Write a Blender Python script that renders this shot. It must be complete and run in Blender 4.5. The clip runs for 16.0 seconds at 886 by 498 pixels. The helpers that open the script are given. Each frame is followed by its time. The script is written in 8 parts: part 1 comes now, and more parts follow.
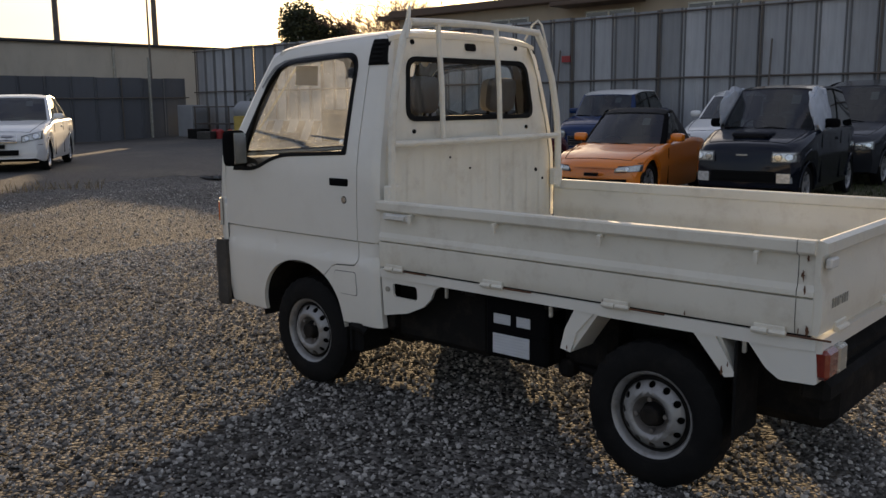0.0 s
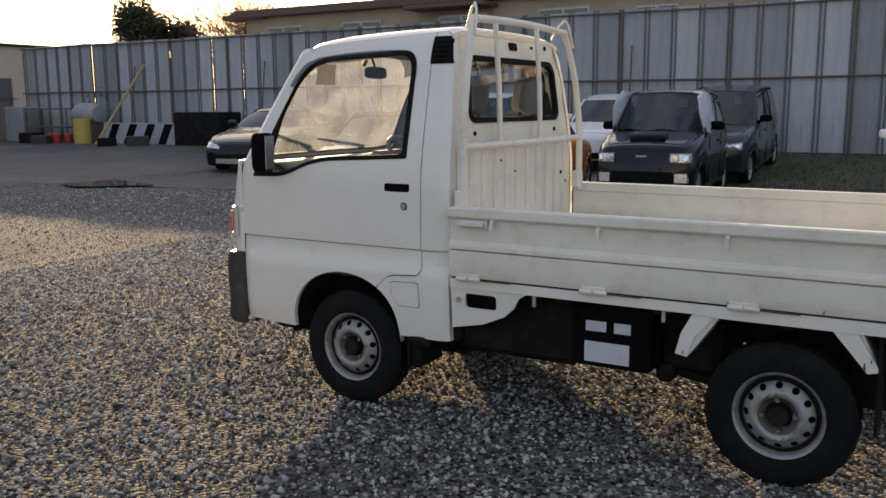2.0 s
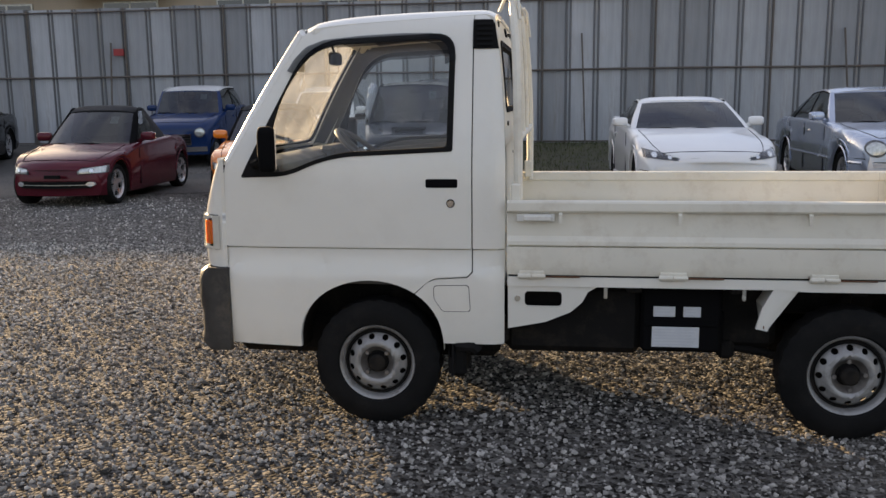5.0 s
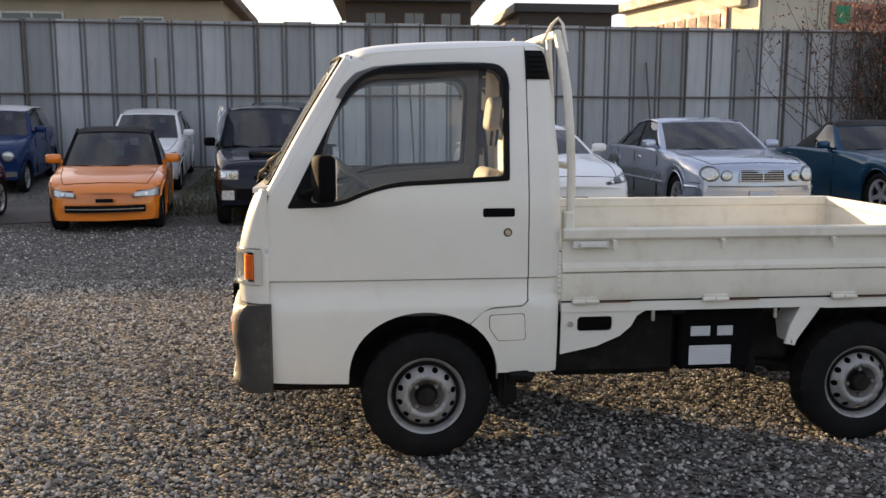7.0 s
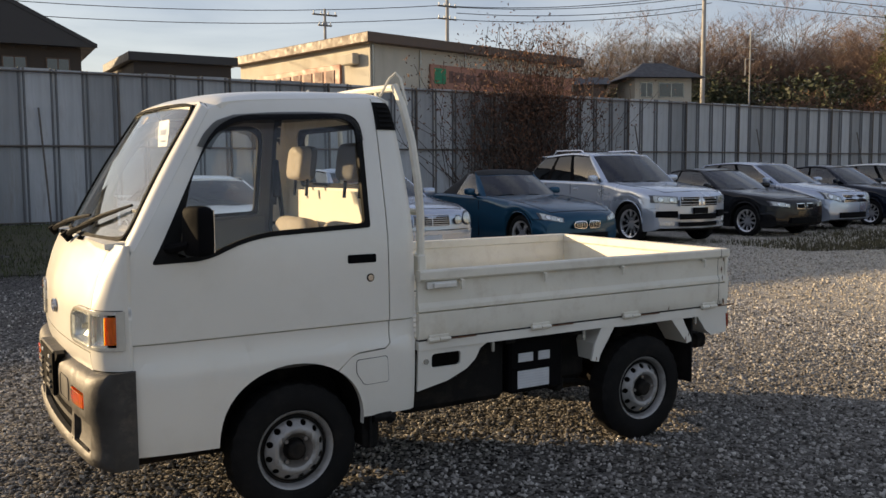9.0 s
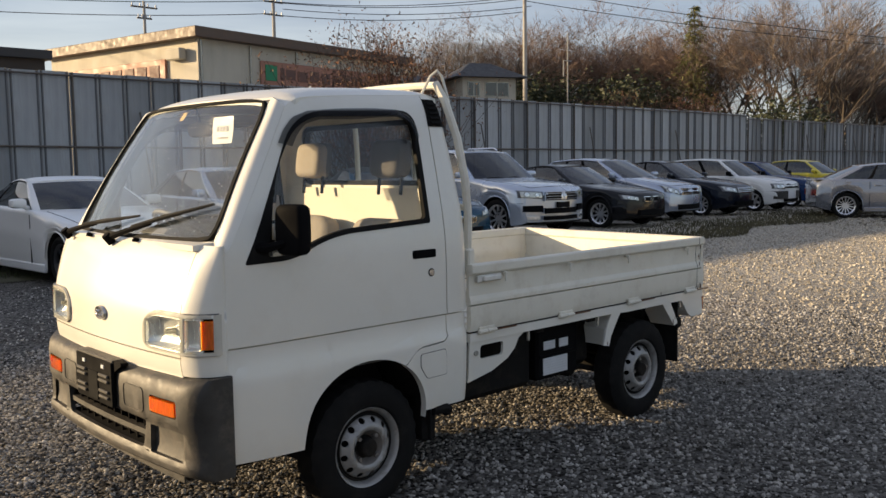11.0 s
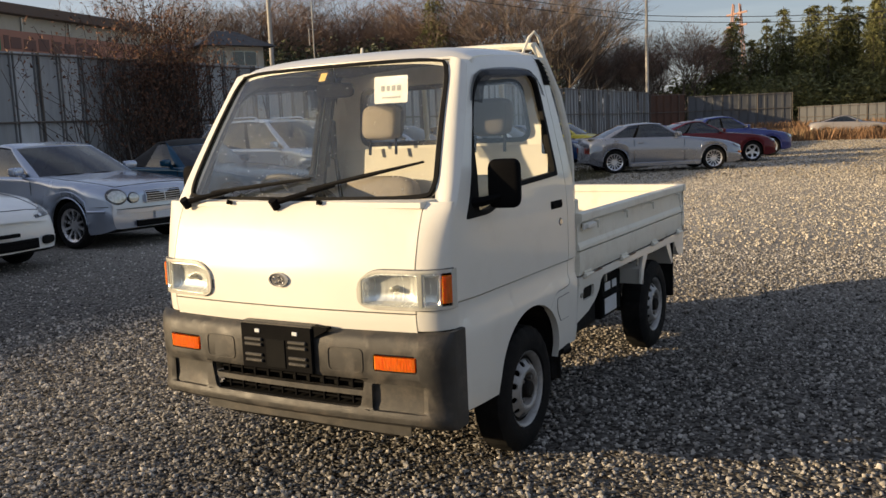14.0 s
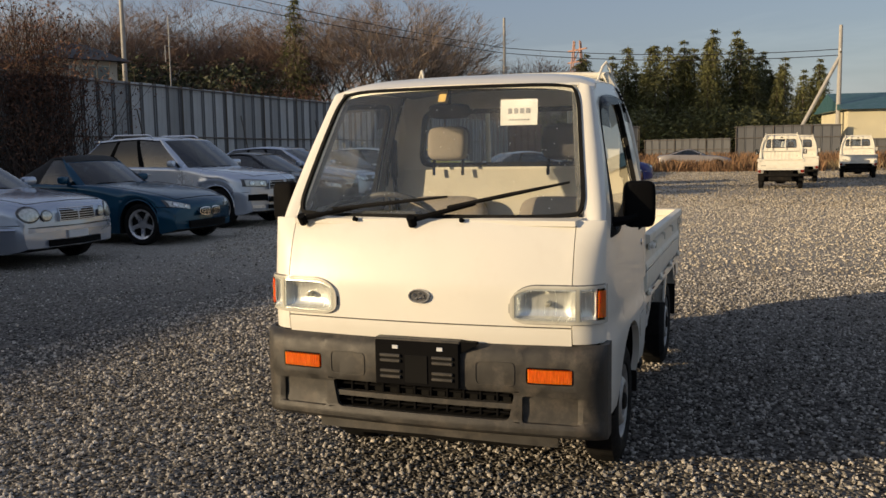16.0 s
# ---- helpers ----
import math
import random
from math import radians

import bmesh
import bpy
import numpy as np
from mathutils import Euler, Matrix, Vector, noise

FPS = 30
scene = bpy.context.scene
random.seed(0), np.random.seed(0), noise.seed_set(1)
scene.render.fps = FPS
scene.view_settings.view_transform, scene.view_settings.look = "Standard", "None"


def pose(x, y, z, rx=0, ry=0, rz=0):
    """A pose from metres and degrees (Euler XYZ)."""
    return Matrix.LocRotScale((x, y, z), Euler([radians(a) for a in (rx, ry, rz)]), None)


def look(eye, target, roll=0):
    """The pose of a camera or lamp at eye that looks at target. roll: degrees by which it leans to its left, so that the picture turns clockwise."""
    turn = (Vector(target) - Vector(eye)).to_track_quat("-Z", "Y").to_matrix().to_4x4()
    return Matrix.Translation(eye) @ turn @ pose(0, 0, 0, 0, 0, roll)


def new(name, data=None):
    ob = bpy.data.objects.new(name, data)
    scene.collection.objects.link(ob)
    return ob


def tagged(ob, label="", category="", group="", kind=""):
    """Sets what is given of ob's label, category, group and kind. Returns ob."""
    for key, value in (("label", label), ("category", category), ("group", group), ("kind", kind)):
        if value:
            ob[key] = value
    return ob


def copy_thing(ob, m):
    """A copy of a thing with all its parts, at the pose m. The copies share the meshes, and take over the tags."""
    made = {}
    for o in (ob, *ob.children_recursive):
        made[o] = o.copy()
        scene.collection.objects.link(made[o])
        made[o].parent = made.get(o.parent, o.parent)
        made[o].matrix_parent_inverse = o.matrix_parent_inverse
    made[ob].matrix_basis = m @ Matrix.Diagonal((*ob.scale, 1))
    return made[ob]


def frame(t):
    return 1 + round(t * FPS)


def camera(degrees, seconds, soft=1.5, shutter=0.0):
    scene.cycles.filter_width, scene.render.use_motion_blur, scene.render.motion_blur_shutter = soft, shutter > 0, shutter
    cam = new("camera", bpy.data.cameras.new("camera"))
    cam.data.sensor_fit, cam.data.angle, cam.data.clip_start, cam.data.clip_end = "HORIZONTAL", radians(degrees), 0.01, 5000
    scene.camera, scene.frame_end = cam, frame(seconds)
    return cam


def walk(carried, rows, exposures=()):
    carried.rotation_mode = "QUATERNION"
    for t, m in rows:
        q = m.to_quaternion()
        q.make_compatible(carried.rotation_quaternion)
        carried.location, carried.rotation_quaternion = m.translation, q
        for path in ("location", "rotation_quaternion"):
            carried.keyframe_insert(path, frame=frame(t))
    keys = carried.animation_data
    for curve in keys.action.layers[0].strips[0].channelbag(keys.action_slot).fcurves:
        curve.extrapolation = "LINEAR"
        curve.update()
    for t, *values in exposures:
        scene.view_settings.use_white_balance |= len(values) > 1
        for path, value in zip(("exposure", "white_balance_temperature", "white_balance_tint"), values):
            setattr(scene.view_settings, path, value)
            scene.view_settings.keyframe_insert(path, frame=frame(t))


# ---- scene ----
cam = camera(53.4, 16.0)
PATH = [
    (0, (3.346, -3.388, 1.371), (2.029, -1.918, 1.047), -0.6),
    (0.5, (3.122, -3.58, 1.372), (1.883, -2.042, 1.056), 0.2),
    (1, (2.913, -3.678, 1.374), (1.744, -2.088, 1.046), -0.9),
    (1.5, (2.643, -3.72, 1.381), (1.533, -2.087, 1.06), -0.6),
    (2, (2.399, -3.855, 1.369), (1.39, -2.158, 1.049), -0.4),
    (2.5, (2.174, -3.979, 1.377), (1.321, -2.201, 1.043), -1.2),
    (3, (1.88, -4.002, 1.353), (1.113, -2.185, 1.023), -0.8),
    (3.5, (1.624, -4.095, 1.345), (0.985, -2.226, 1.029), -0.1),
    (6, (0.222, -4.15, 1.371), (0.181, -2.181, 1.022), -1.1),
    (6.5, (-0.018, -4.072, 1.369), (0.064, -2.101, 1.041), -0.7),
    (7, (-0.325, -4.12, 1.386), (-0.103, -2.154, 1.096), 0.1),
    (7.5, (-0.571, -4.073, 1.363), (-0.219, -2.126, 1.073), 0.5),
    (8, (-0.813, -3.987, 1.363), (-0.294, -2.071, 1.115), 0.1),
    (8.5, (-1.105, -3.989, 1.39), (-0.281, -2.175, 1.22), -0.1),
    (9, (-1.288, -3.896, 1.376), (-0.249, -2.195, 1.199), -0.3),
    (11.5, (-2.373, -3.269, 1.376), (-0.961, -1.868, 1.164), -1.6),
    (12, (-2.613, -3.149, 1.385), (-1.146, -1.812, 1.137), -2.5),
    (12.5, (-2.757, -2.894, 1.381), (-1.248, -1.601, 1.154), -2.2),
    (13, (-2.951, -2.666, 1.361), (-1.377, -1.454, 1.123), -1.5),
    (13.5, (-3.176, -2.446, 1.376), (-1.52, -1.357, 1.103), -2.3),
    (14, (-3.307, -2.164, 1.367), (-1.587, -1.179, 1.099), -2.4),
    (14.5, (-3.516, -1.912, 1.365), (-1.729, -1.052, 1.11), -2.1),
    (15, (-3.673, -1.7, 1.372), (-1.848, -0.924, 1.112), -2.3),
    (15.5, (-3.705, -1.439, 1.376), (-1.851, -0.731, 1.133), -1.5),
    (16, (-3.853, -1.203, 1.381), (-1.982, -0.531, 1.159), -0.9),
]
walk(cam, [(t, look(eye, target, roll)) for t, eye, target, roll in PATH],
     [(0, 0.8, 7000, 10), (1.5, 1.22, 7050, 11), (3.5, 1.65, 7050, 11), (6, 1.55, 7280, 10), (7.5, 1.65, 7280, 10), (9, 0.98, 6950, 8), (11.5, 0.95, 6820, 7), (12.5, 0.85, 6780, 7), (13, 0.66, 6900, 7), (14, 0.73, 6680, 7), (16, 0.36, 6560, 7)])

# ---- world, sun ----
SUN_EL, SUN_AZ = 11.3, 132.3          # elevation, and the direction towards the sun from +x, in degrees
world = bpy.data.worlds.new("world")
scene.world = world
world.use_nodes = True
wn, wl = world.node_tree.nodes, world.node_tree.links
wn.clear()
w_out = wn.new("ShaderNodeOutputWorld")
w_bg = wn.new("ShaderNodeBackground")
sky = wn.new("ShaderNodeTexSky")
sky.sky_type = "NISHITA"
sky.sun_disc = False
sky.sun_elevation = radians(SUN_EL)
sky.sun_rotation = radians(90 - SUN_AZ)
sky.air_density, sky.dust_density, sky.ozone_density = 1.0, 1.5, 1.0
coord = wn.new("ShaderNodeTexCoord")
squash = wn.new("ShaderNodeMapping")
squash.inputs["Scale"].default_value = (1.0, 1.0, 6.0)
squash.inputs["Rotation"].default_value = (0.05, 0.12, 0.6)
cloud = wn.new("ShaderNodeTexNoise")
cloud.inputs["Scale"].default_value, cloud.inputs["Detail"].default_value = 2.2, 7.0
cloud.inputs["Roughness"].default_value, cloud.inputs["Distortion"].default_value = 0.55, 0.35
cramp = wn.new("ShaderNodeValToRGB")
cramp.color_ramp.elements[0].position, cramp.color_ramp.elements[1].position = 0.42, 0.64
cloud_mix = wn.new("ShaderNodeMix")
cloud_mix.data_type = "RGBA"
cloud_col = wn.new("ShaderNodeMix")
cloud_col.data_type = "RGBA"
cloud_col.inputs["Factor"].default_value = 0.5
cloud_col.inputs["B"].default_value = (5.2, 5.55, 6.85, 1)
haze = wn.new("ShaderNodeMix")
haze.data_type = "RGBA"
haze.inputs["Factor"].default_value = 0.38
haze.inputs["B"].default_value = (3.12, 3.38, 5.4, 1)
wl.new(coord.outputs["Generated"], squash.inputs["Vector"])
wl.new(squash.outputs["Vector"], cloud.inputs["Vector"])
wl.new(cloud.outputs["Fac"], cramp.inputs["Fac"])
wl.new(cramp.outputs["Color"], cloud_mix.inputs["Factor"])
wl.new(sky.outputs["Color"], haze.inputs["A"])
wl.new(haze.outputs["Result"], cloud_mix.inputs["A"])
wl.new(sky.outputs["Color"], cloud_col.inputs["A"])
wl.new(cloud_col.outputs["Result"], cloud_mix.inputs["B"])
wl.new(cloud_mix.outputs["Result"], w_bg.inputs["Color"])
w_bg.inputs["Strength"].default_value = 0.08
wl.new(w_bg.outputs["Background"], w_out.inputs["Surface"])

sun_data = bpy.data.lights.new("sun", "SUN")
sun_data.energy, sun_data.angle, sun_data.color = 4.5, radians(0.55), (1.0, 0.75, 0.47)
sun = new("sun", sun_data)
ce, se = math.cos(radians(SUN_EL)), math.sin(radians(SUN_EL))
sun.matrix_world = look((40 * ce * math.cos(radians(SUN_AZ)), 40 * ce * math.sin(radians(SUN_AZ)), 40 * se), (0, 0, 0))

# ---- materials ----
def material(name, color, rough=0.5, metal=0.0, vary=0.12, scale=6.0, bump=0.0, bscale=60.0, coat=0.0, dirt=None, dirt_amt=0.0,
             dscale=3.0, rand=0.0, island=False, stretch=(1, 1, 1), spec=0.5, detail=5.0, grainy=0.0):
    """Principled paint, plastic, metal or stone with two scales of variation, dirt and fine relief."""
    m = bpy.data.materials.new(name)
    m.use_nodes = True
    n, l = m.node_tree.nodes, m.node_tree.links
    p = n["Principled BSDF"]
    p.inputs["Metallic"].default_value = metal
    p.inputs["Diffuse Roughness"].default_value = grainy
    p.inputs["Specular IOR Level"].default_value = spec
    p.inputs["Coat Weight"].default_value = coat
    p.inputs["Coat Roughness"].default_value = 0.04
    tc = n.new("ShaderNodeTexCoord")
    mp = n.new("ShaderNodeMapping")
    mp.inputs["Scale"].default_value = stretch
    l.new(tc.outputs["Object"], mp.inputs["Vector"])
    tex = n.new("ShaderNodeTexNoise")
    tex.inputs["Scale"].default_value, tex.inputs["Detail"].default_value = scale, detail
    l.new(mp.outputs["Vector"], tex.inputs["Vector"])
    rng = n.new("ShaderNodeMapRange")
    rng.inputs["From Min"].default_value, rng.inputs["From Max"].default_value = 0.3, 0.7
    rng.inputs["To Min"].default_value, rng.inputs["To Max"].default_value = 1 - vary, 1 + vary
    l.new(tex.outputs["Fac"], rng.inputs["Value"])
    value = rng.outputs["Result"]
    if rand:
        if island:
            info, socket = n.new("ShaderNodeNewGeometry"), "Random Per Island"
        else:
            info, socket = n.new("ShaderNodeObjectInfo"), "Random"
        r2 = n.new("ShaderNodeMapRange")
        r2.inputs["To Min"].default_value, r2.inputs["To Max"].default_value = 1 - rand, 1 + rand
        l.new(info.outputs[socket], r2.inputs["Value"])
        mu = n.new("ShaderNodeMath")
        mu.operation = "MULTIPLY"
        l.new(value, mu.inputs[0])
        l.new(r2.outputs["Result"], mu.inputs[1])
        value = mu.outputs[0]
    hsv = n.new("ShaderNodeHueSaturation")
    hsv.inputs["Color"].default_value = (*color, 1)
    l.new(value, hsv.inputs["Value"])
    out = hsv.outputs["Color"]
    if dirt:
        t2 = n.new("ShaderNodeTexNoise")
        t2.inputs["Scale"].default_value, t2.inputs["Detail"].default_value = dscale, 8
        t2.inputs["Roughness"].default_value = 0.7
        l.new(mp.outputs["Vector"], t2.inputs["Vector"])
        r3 = n.new("ShaderNodeMapRange")
        r3.inputs["From Min"].default_value, r3.inputs["From Max"].default_value = 0.5, 0.75
        r3.inputs["To Max"].default_value = dirt_amt
        l.new(t2.outputs["Fac"], r3.inputs["Value"])
        mx = n.new("ShaderNodeMix")
        mx.data_type = "RGBA"
        mx.inputs["B"].default_value = (*dirt, 1)
        l.new(r3.outputs["Result"], mx.inputs["Factor"])
        l.new(out, mx.inputs["A"])
        out = mx.outputs["Result"]
    l.new(out, p.inputs["Base Color"])
    rr = n.new("ShaderNodeMapRange")
    rr.inputs["From Min"].default_value, rr.inputs["From Max"].default_value = 0.3, 0.7
    rr.inputs["To Min"].default_value, rr.inputs["To Max"].default_value = max(rough * 0.8, 0.02), min(rough * 1.2, 1)
    l.new(tex.outputs["Fac"], rr.inputs["Value"])
    l.new(rr.outputs["Result"], p.inputs["Roughness"])
    if bump:
        t3 = n.new("ShaderNodeTexNoise")
        t3.inputs["Scale"].default_value, t3.inputs["Detail"].default_value = bscale, 4
        l.new(mp.outputs["Vector"], t3.inputs["Vector"])
        b = n.new("ShaderNodeBump")
        b.inputs["Strength"].default_value, b.inputs["Distance"].default_value = bump, 0.01
        l.new(t3.outputs["Fac"], b.inputs["Height"])
        l.new(b.outputs["Normal"], p.inputs["Normal"])
    return m


def glass(name, tint=(0.9, 0.95, 0.93), gloss=1.0, base=0.05, dust=0.0, power=4.5):
    """A thin pane: clear or tinted, with mirror reflections that grow towards grazing."""
    m = bpy.data.materials.new(name)
    m.use_nodes = True
    n, l = m.node_tree.nodes, m.node_tree.links
    n.clear()
    o = n.new("ShaderNodeOutputMaterial")
    mix = n.new("ShaderNodeMixShader")
    tr = n.new("ShaderNodeBsdfTransparent")
    tr.inputs["Color"].default_value = (*tint, 1)
    gl = n.new("ShaderNodeBsdfGlossy")
    gl.inputs["Roughness"].default_value = 0.02
    gl.inputs["Color"].default_value = (gloss, gloss, gloss, 1)
    lw = n.new("ShaderNodeLayerWeight")
    lw.inputs["Blend"].default_value = 0.5
    pw = n.new("ShaderNodeMath")
    pw.operation = "POWER"
    pw.inputs[1].default_value = power
    sc = n.new("ShaderNodeMath")
    sc.operation = "MULTIPLY_ADD"
    sc.inputs[1].default_value, sc.inputs[2].default_value = 0.88, base
    l.new(lw.outputs["Facing"], pw.inputs[0])
    l.new(pw.outputs[0], sc.inputs[0])
    l.new(sc.outputs[0], mix.inputs["Fac"])
    l.new(tr.outputs["BSDF"], mix.inputs[1])
    l.new(gl.outputs["BSDF"], mix.inputs[2])
    last = mix.outputs["Shader"]
    if dust:
        tc = n.new("ShaderNodeTexCoord")
        nz = n.new("ShaderNodeTexNoise")
        nz.inputs["Scale"].default_value, nz.inputs["Detail"].default_value = 5.0, 6
        spots = n.new("ShaderNodeTexVoronoi")
        spots.inputs["Scale"].default_value = 52
        l.new(tc.outputs["Object"], nz.inputs["Vector"])
        l.new(tc.outputs["Object"], spots.inputs["Vector"])
        drop = n.new("ShaderNodeMapRange")
        drop.inputs["From Min"].default_value, drop.inputs["From Max"].default_value = 0.07, 0.15
        drop.inputs["To Min"].default_value, drop.inputs["To Max"].default_value = 0.75, 0.0
        l.new(spots.outputs["Distance"], drop.inputs["Value"])
        some = n.new("ShaderNodeSeparateColor")
        l.new(spots.outputs["Color"], some.inputs["Color"])
        pick = n.new("ShaderNodeMath")
        pick.operation = "GREATER_THAN"
        pick.inputs[1].default_value = 0.6
        l.new(some.outputs[0], pick.inputs[0])
        few = n.new("ShaderNodeMath")
        few.operation = "MULTIPLY"
        l.new(pick.outputs[0], few.inputs[0])
        l.new(drop.outputs["Result"], few.inputs[1])
        film = n.new("ShaderNodeMath")
        film.operation = "MULTIPLY_ADD"
        film.inputs[1].default_value = dust * 2
        l.new(nz.outputs["Fac"], film.inputs[0])
        l.new(few.outputs[0], film.inputs[2])
        through_ = n.new("ShaderNodeBsdfTranslucent")
        through_.inputs["Color"].default_value = (0.9, 0.88, 0.84, 1)
        film_face = n.new("ShaderNodeBsdfDiffuse")
        film_face.inputs["Color"].default_value = (0.055, 0.072, 0.09, 1)
        scatter_ = n.new("ShaderNodeAddShader")
        l.new(through_.outputs["BSDF"], scatter_.inputs[0])
        l.new(film_face.outputs["BSDF"], scatter_.inputs[1])
        mix2 = n.new("ShaderNodeMixShader")
        l.new(film.outputs[0], mix2.inputs["Fac"])
        l.new(last, mix2.inputs[1])
        l.new(scatter_.outputs["Shader"], mix2.inputs[2])
        last = mix2.outputs["Shader"]
    l.new(last, o.inputs["Surface"])
    return m


def car_paint(name, color, metal=0.0, rough=0.35):
    light = max(color) > 0.1
    return material(name, color, rough if light else 0.2, metal, spec=0.5 if light else 0.15, vary=0.02, scale=1.2, coat=0.8 if light else 0.32, dirt=(0.25, 0.22, 0.18), dirt_amt=0.05 if light else 0.008, dscale=5.0)


WHITE = material("white_truck_paint", (0.715, 0.697, 0.63), 0.38, vary=0.03, scale=1.6, coat=0.6, dirt=(0.42, 0.36, 0.27), dirt_amt=0.14, dscale=3.5)
BEDPAINT = material("worn_white_bed_paint", (0.71, 0.68, 0.585), 0.5, vary=0.06, scale=3.0, dirt=(0.36, 0.28, 0.19), dirt_amt=0.4, dscale=7.0, bump=0.05, bscale=40)
CREAM = material("cream_vinyl", (0.58, 0.545, 0.46), 0.55, vary=0.05, scale=8, bump=0.05, bscale=200)
BUMPER = material("grey_bumper_plastic", (0.036, 0.034, 0.031), 0.55, vary=0.3, scale=14, spec=0.4, dirt=(0.13, 0.108, 0.084), dirt_amt=0.6, dscale=11, bump=0.15, bscale=300)
BLACKP = material("black_plastic", (0.0045, 0.0045, 0.005), 0.8, vary=0.2, scale=9, spec=0.06, bump=0.08, bscale=260)
RUBBER = material("black_rubber", (0.009, 0.009, 0.009), 0.8, spec=0.12, vary=0.3, scale=12, bump=0.15, bscale=180, dirt=(0.05, 0.044, 0.038), dirt_amt=0.25, dscale=9)
CHASSIS = material("black_underbody", (0.010, 0.0095, 0.009), 0.85, spec=0.12, vary=0.3, scale=8, dirt=(0.05, 0.04, 0.03), dirt_amt=0.6, dscale=6, bump=0.2, bscale=60)
STEEL = material("painted_steel_wheel", (0.31, 0.305, 0.295), 0.48, 0.4, vary=0.14, scale=9, dirt=(0.09, 0.07, 0.05), dirt_amt=0.75, dscale=16)
CHROME = material("bright_metal", (0.75, 0.75, 0.75), 0.16, 1.0, vary=0.05, scale=20)
ALLOY = material("cast_alloy", (0.62, 0.62, 0.63), 0.3, 0.8, vary=0.08, scale=10)
RUST = material("rust", (0.105, 0.046, 0.022), 0.85, vary=0.4, scale=30, bump=0.3, bscale=150)
AMBER = material("amber_lens", (0.70, 0.115, 0.008), 0.16, vary=0.22, scale=70, coat=1.0, bump=0.35, bscale=45, stretch=(1, 3.0, 0.4))
lens_in = AMBER.node_tree.nodes["Principled BSDF"].inputs
lens_in["Subsurface Weight"].default_value, lens_in["Subsurface Scale"].default_value = 0.75, 0.06
lens_in["Subsurface Radius"].default_value = (1.0, 0.35, 0.05)
REDLENS = material("red_lens", (0.19, 0.022, 0.012), 0.18, vary=0.08, scale=60, coat=1.0)
REFLECT = material("lamp_reflector", (0.86, 0.87, 0.85), 0.24, 0.62, vary=0.12, scale=25, bump=0.12, bscale=60, stretch=(1, 3.0, 0.3))
LAMPCASE = material("clear_lamp_case", (0.53, 0.515, 0.455), 0.2, 0.05, vary=0.08, scale=20, coat=0.8)
LAMPRIM = material("dark_lamp_rim", (0.10, 0.10, 0.105), 0.3, 0.4, vary=0.1, scale=20)
LENSGREY = material("lamp_rim", (0.40, 0.39, 0.34), 0.25, 0.3, vary=0.08, scale=20)
LABELW = material("white_label", (0.54, 0.56, 0.58), 0.45, vary=0.05, scale=20)
PAPER = material("paper_sheet", (0.82, 0.81, 0.77), 0.75, vary=0.03, scale=20)
INK = material("dark_ink", (0.008, 0.008, 0.008), 0.9, spec=0.1)
SEATGREY = material("grey_seat_cloth", (0.07, 0.066, 0.064), 0.85, vary=0.15, scale=40, bump=0.1, bscale=300)
SEATBEIGE = material("beige_seat_cloth", (0.27, 0.235, 0.195), 0.8, vary=0.12, scale=30, bump=0.1, bscale=300)
DOORTRIM = material("grey_door_trim", (0.12, 0.118, 0.105), 0.7, vary=0.1, scale=8, bump=0.05, bscale=200)
LINING = material("dark_grey_lining", (0.085, 0.085, 0.082), 0.75, vary=0.1, scale=8, bump=0.05, bscale=200)
HUBSTEEL = material("dirty_hub_steel", (0.17, 0.155, 0.14), 0.55, 0.4, vary=0.25, scale=20)
DASH = material("dark_dashboard", (0.06, 0.058, 0.055), 0.65, vary=0.15, scale=9, bump=0.08, bscale=220)
GLASS = glass("clear_glass", (0.95, 0.97, 0.95))
GLASSCAR = glass("tinted_glass", (0.19, 0.235, 0.235), base=0.08, power=4.0)
GLASSDARK = glass("privacy_glass", (0.07, 0.08, 0.085), base=0.05)
LENS = glass("lamp_lens", (0.93, 0.94, 0.92))
VISOR = glass("smoked_visor", (0.34, 0.35, 0.36), gloss=0.35, base=0.03)
GLASSFRONT = glass("car_windscreen_glass", (0.20, 0.23, 0.23), gloss=0.9, base=0.075, power=4.5)
CARLAMP = material("car_lamp_glass", (0.62, 0.63, 0.62), 0.2, 0.5, vary=0.25, scale=30, coat=1.0, bump=0.25, bscale=55)
CARBOWL = material("car_lamp_bowl", (0.85, 0.86, 0.87), 0.12, 0.9, vary=0.1, scale=40, bump=0.1, bscale=80)
SCREEN = glass("dusty_windscreen", (0.93, 0.96, 0.94), base=0.06, dust=0.15, power=3.0)


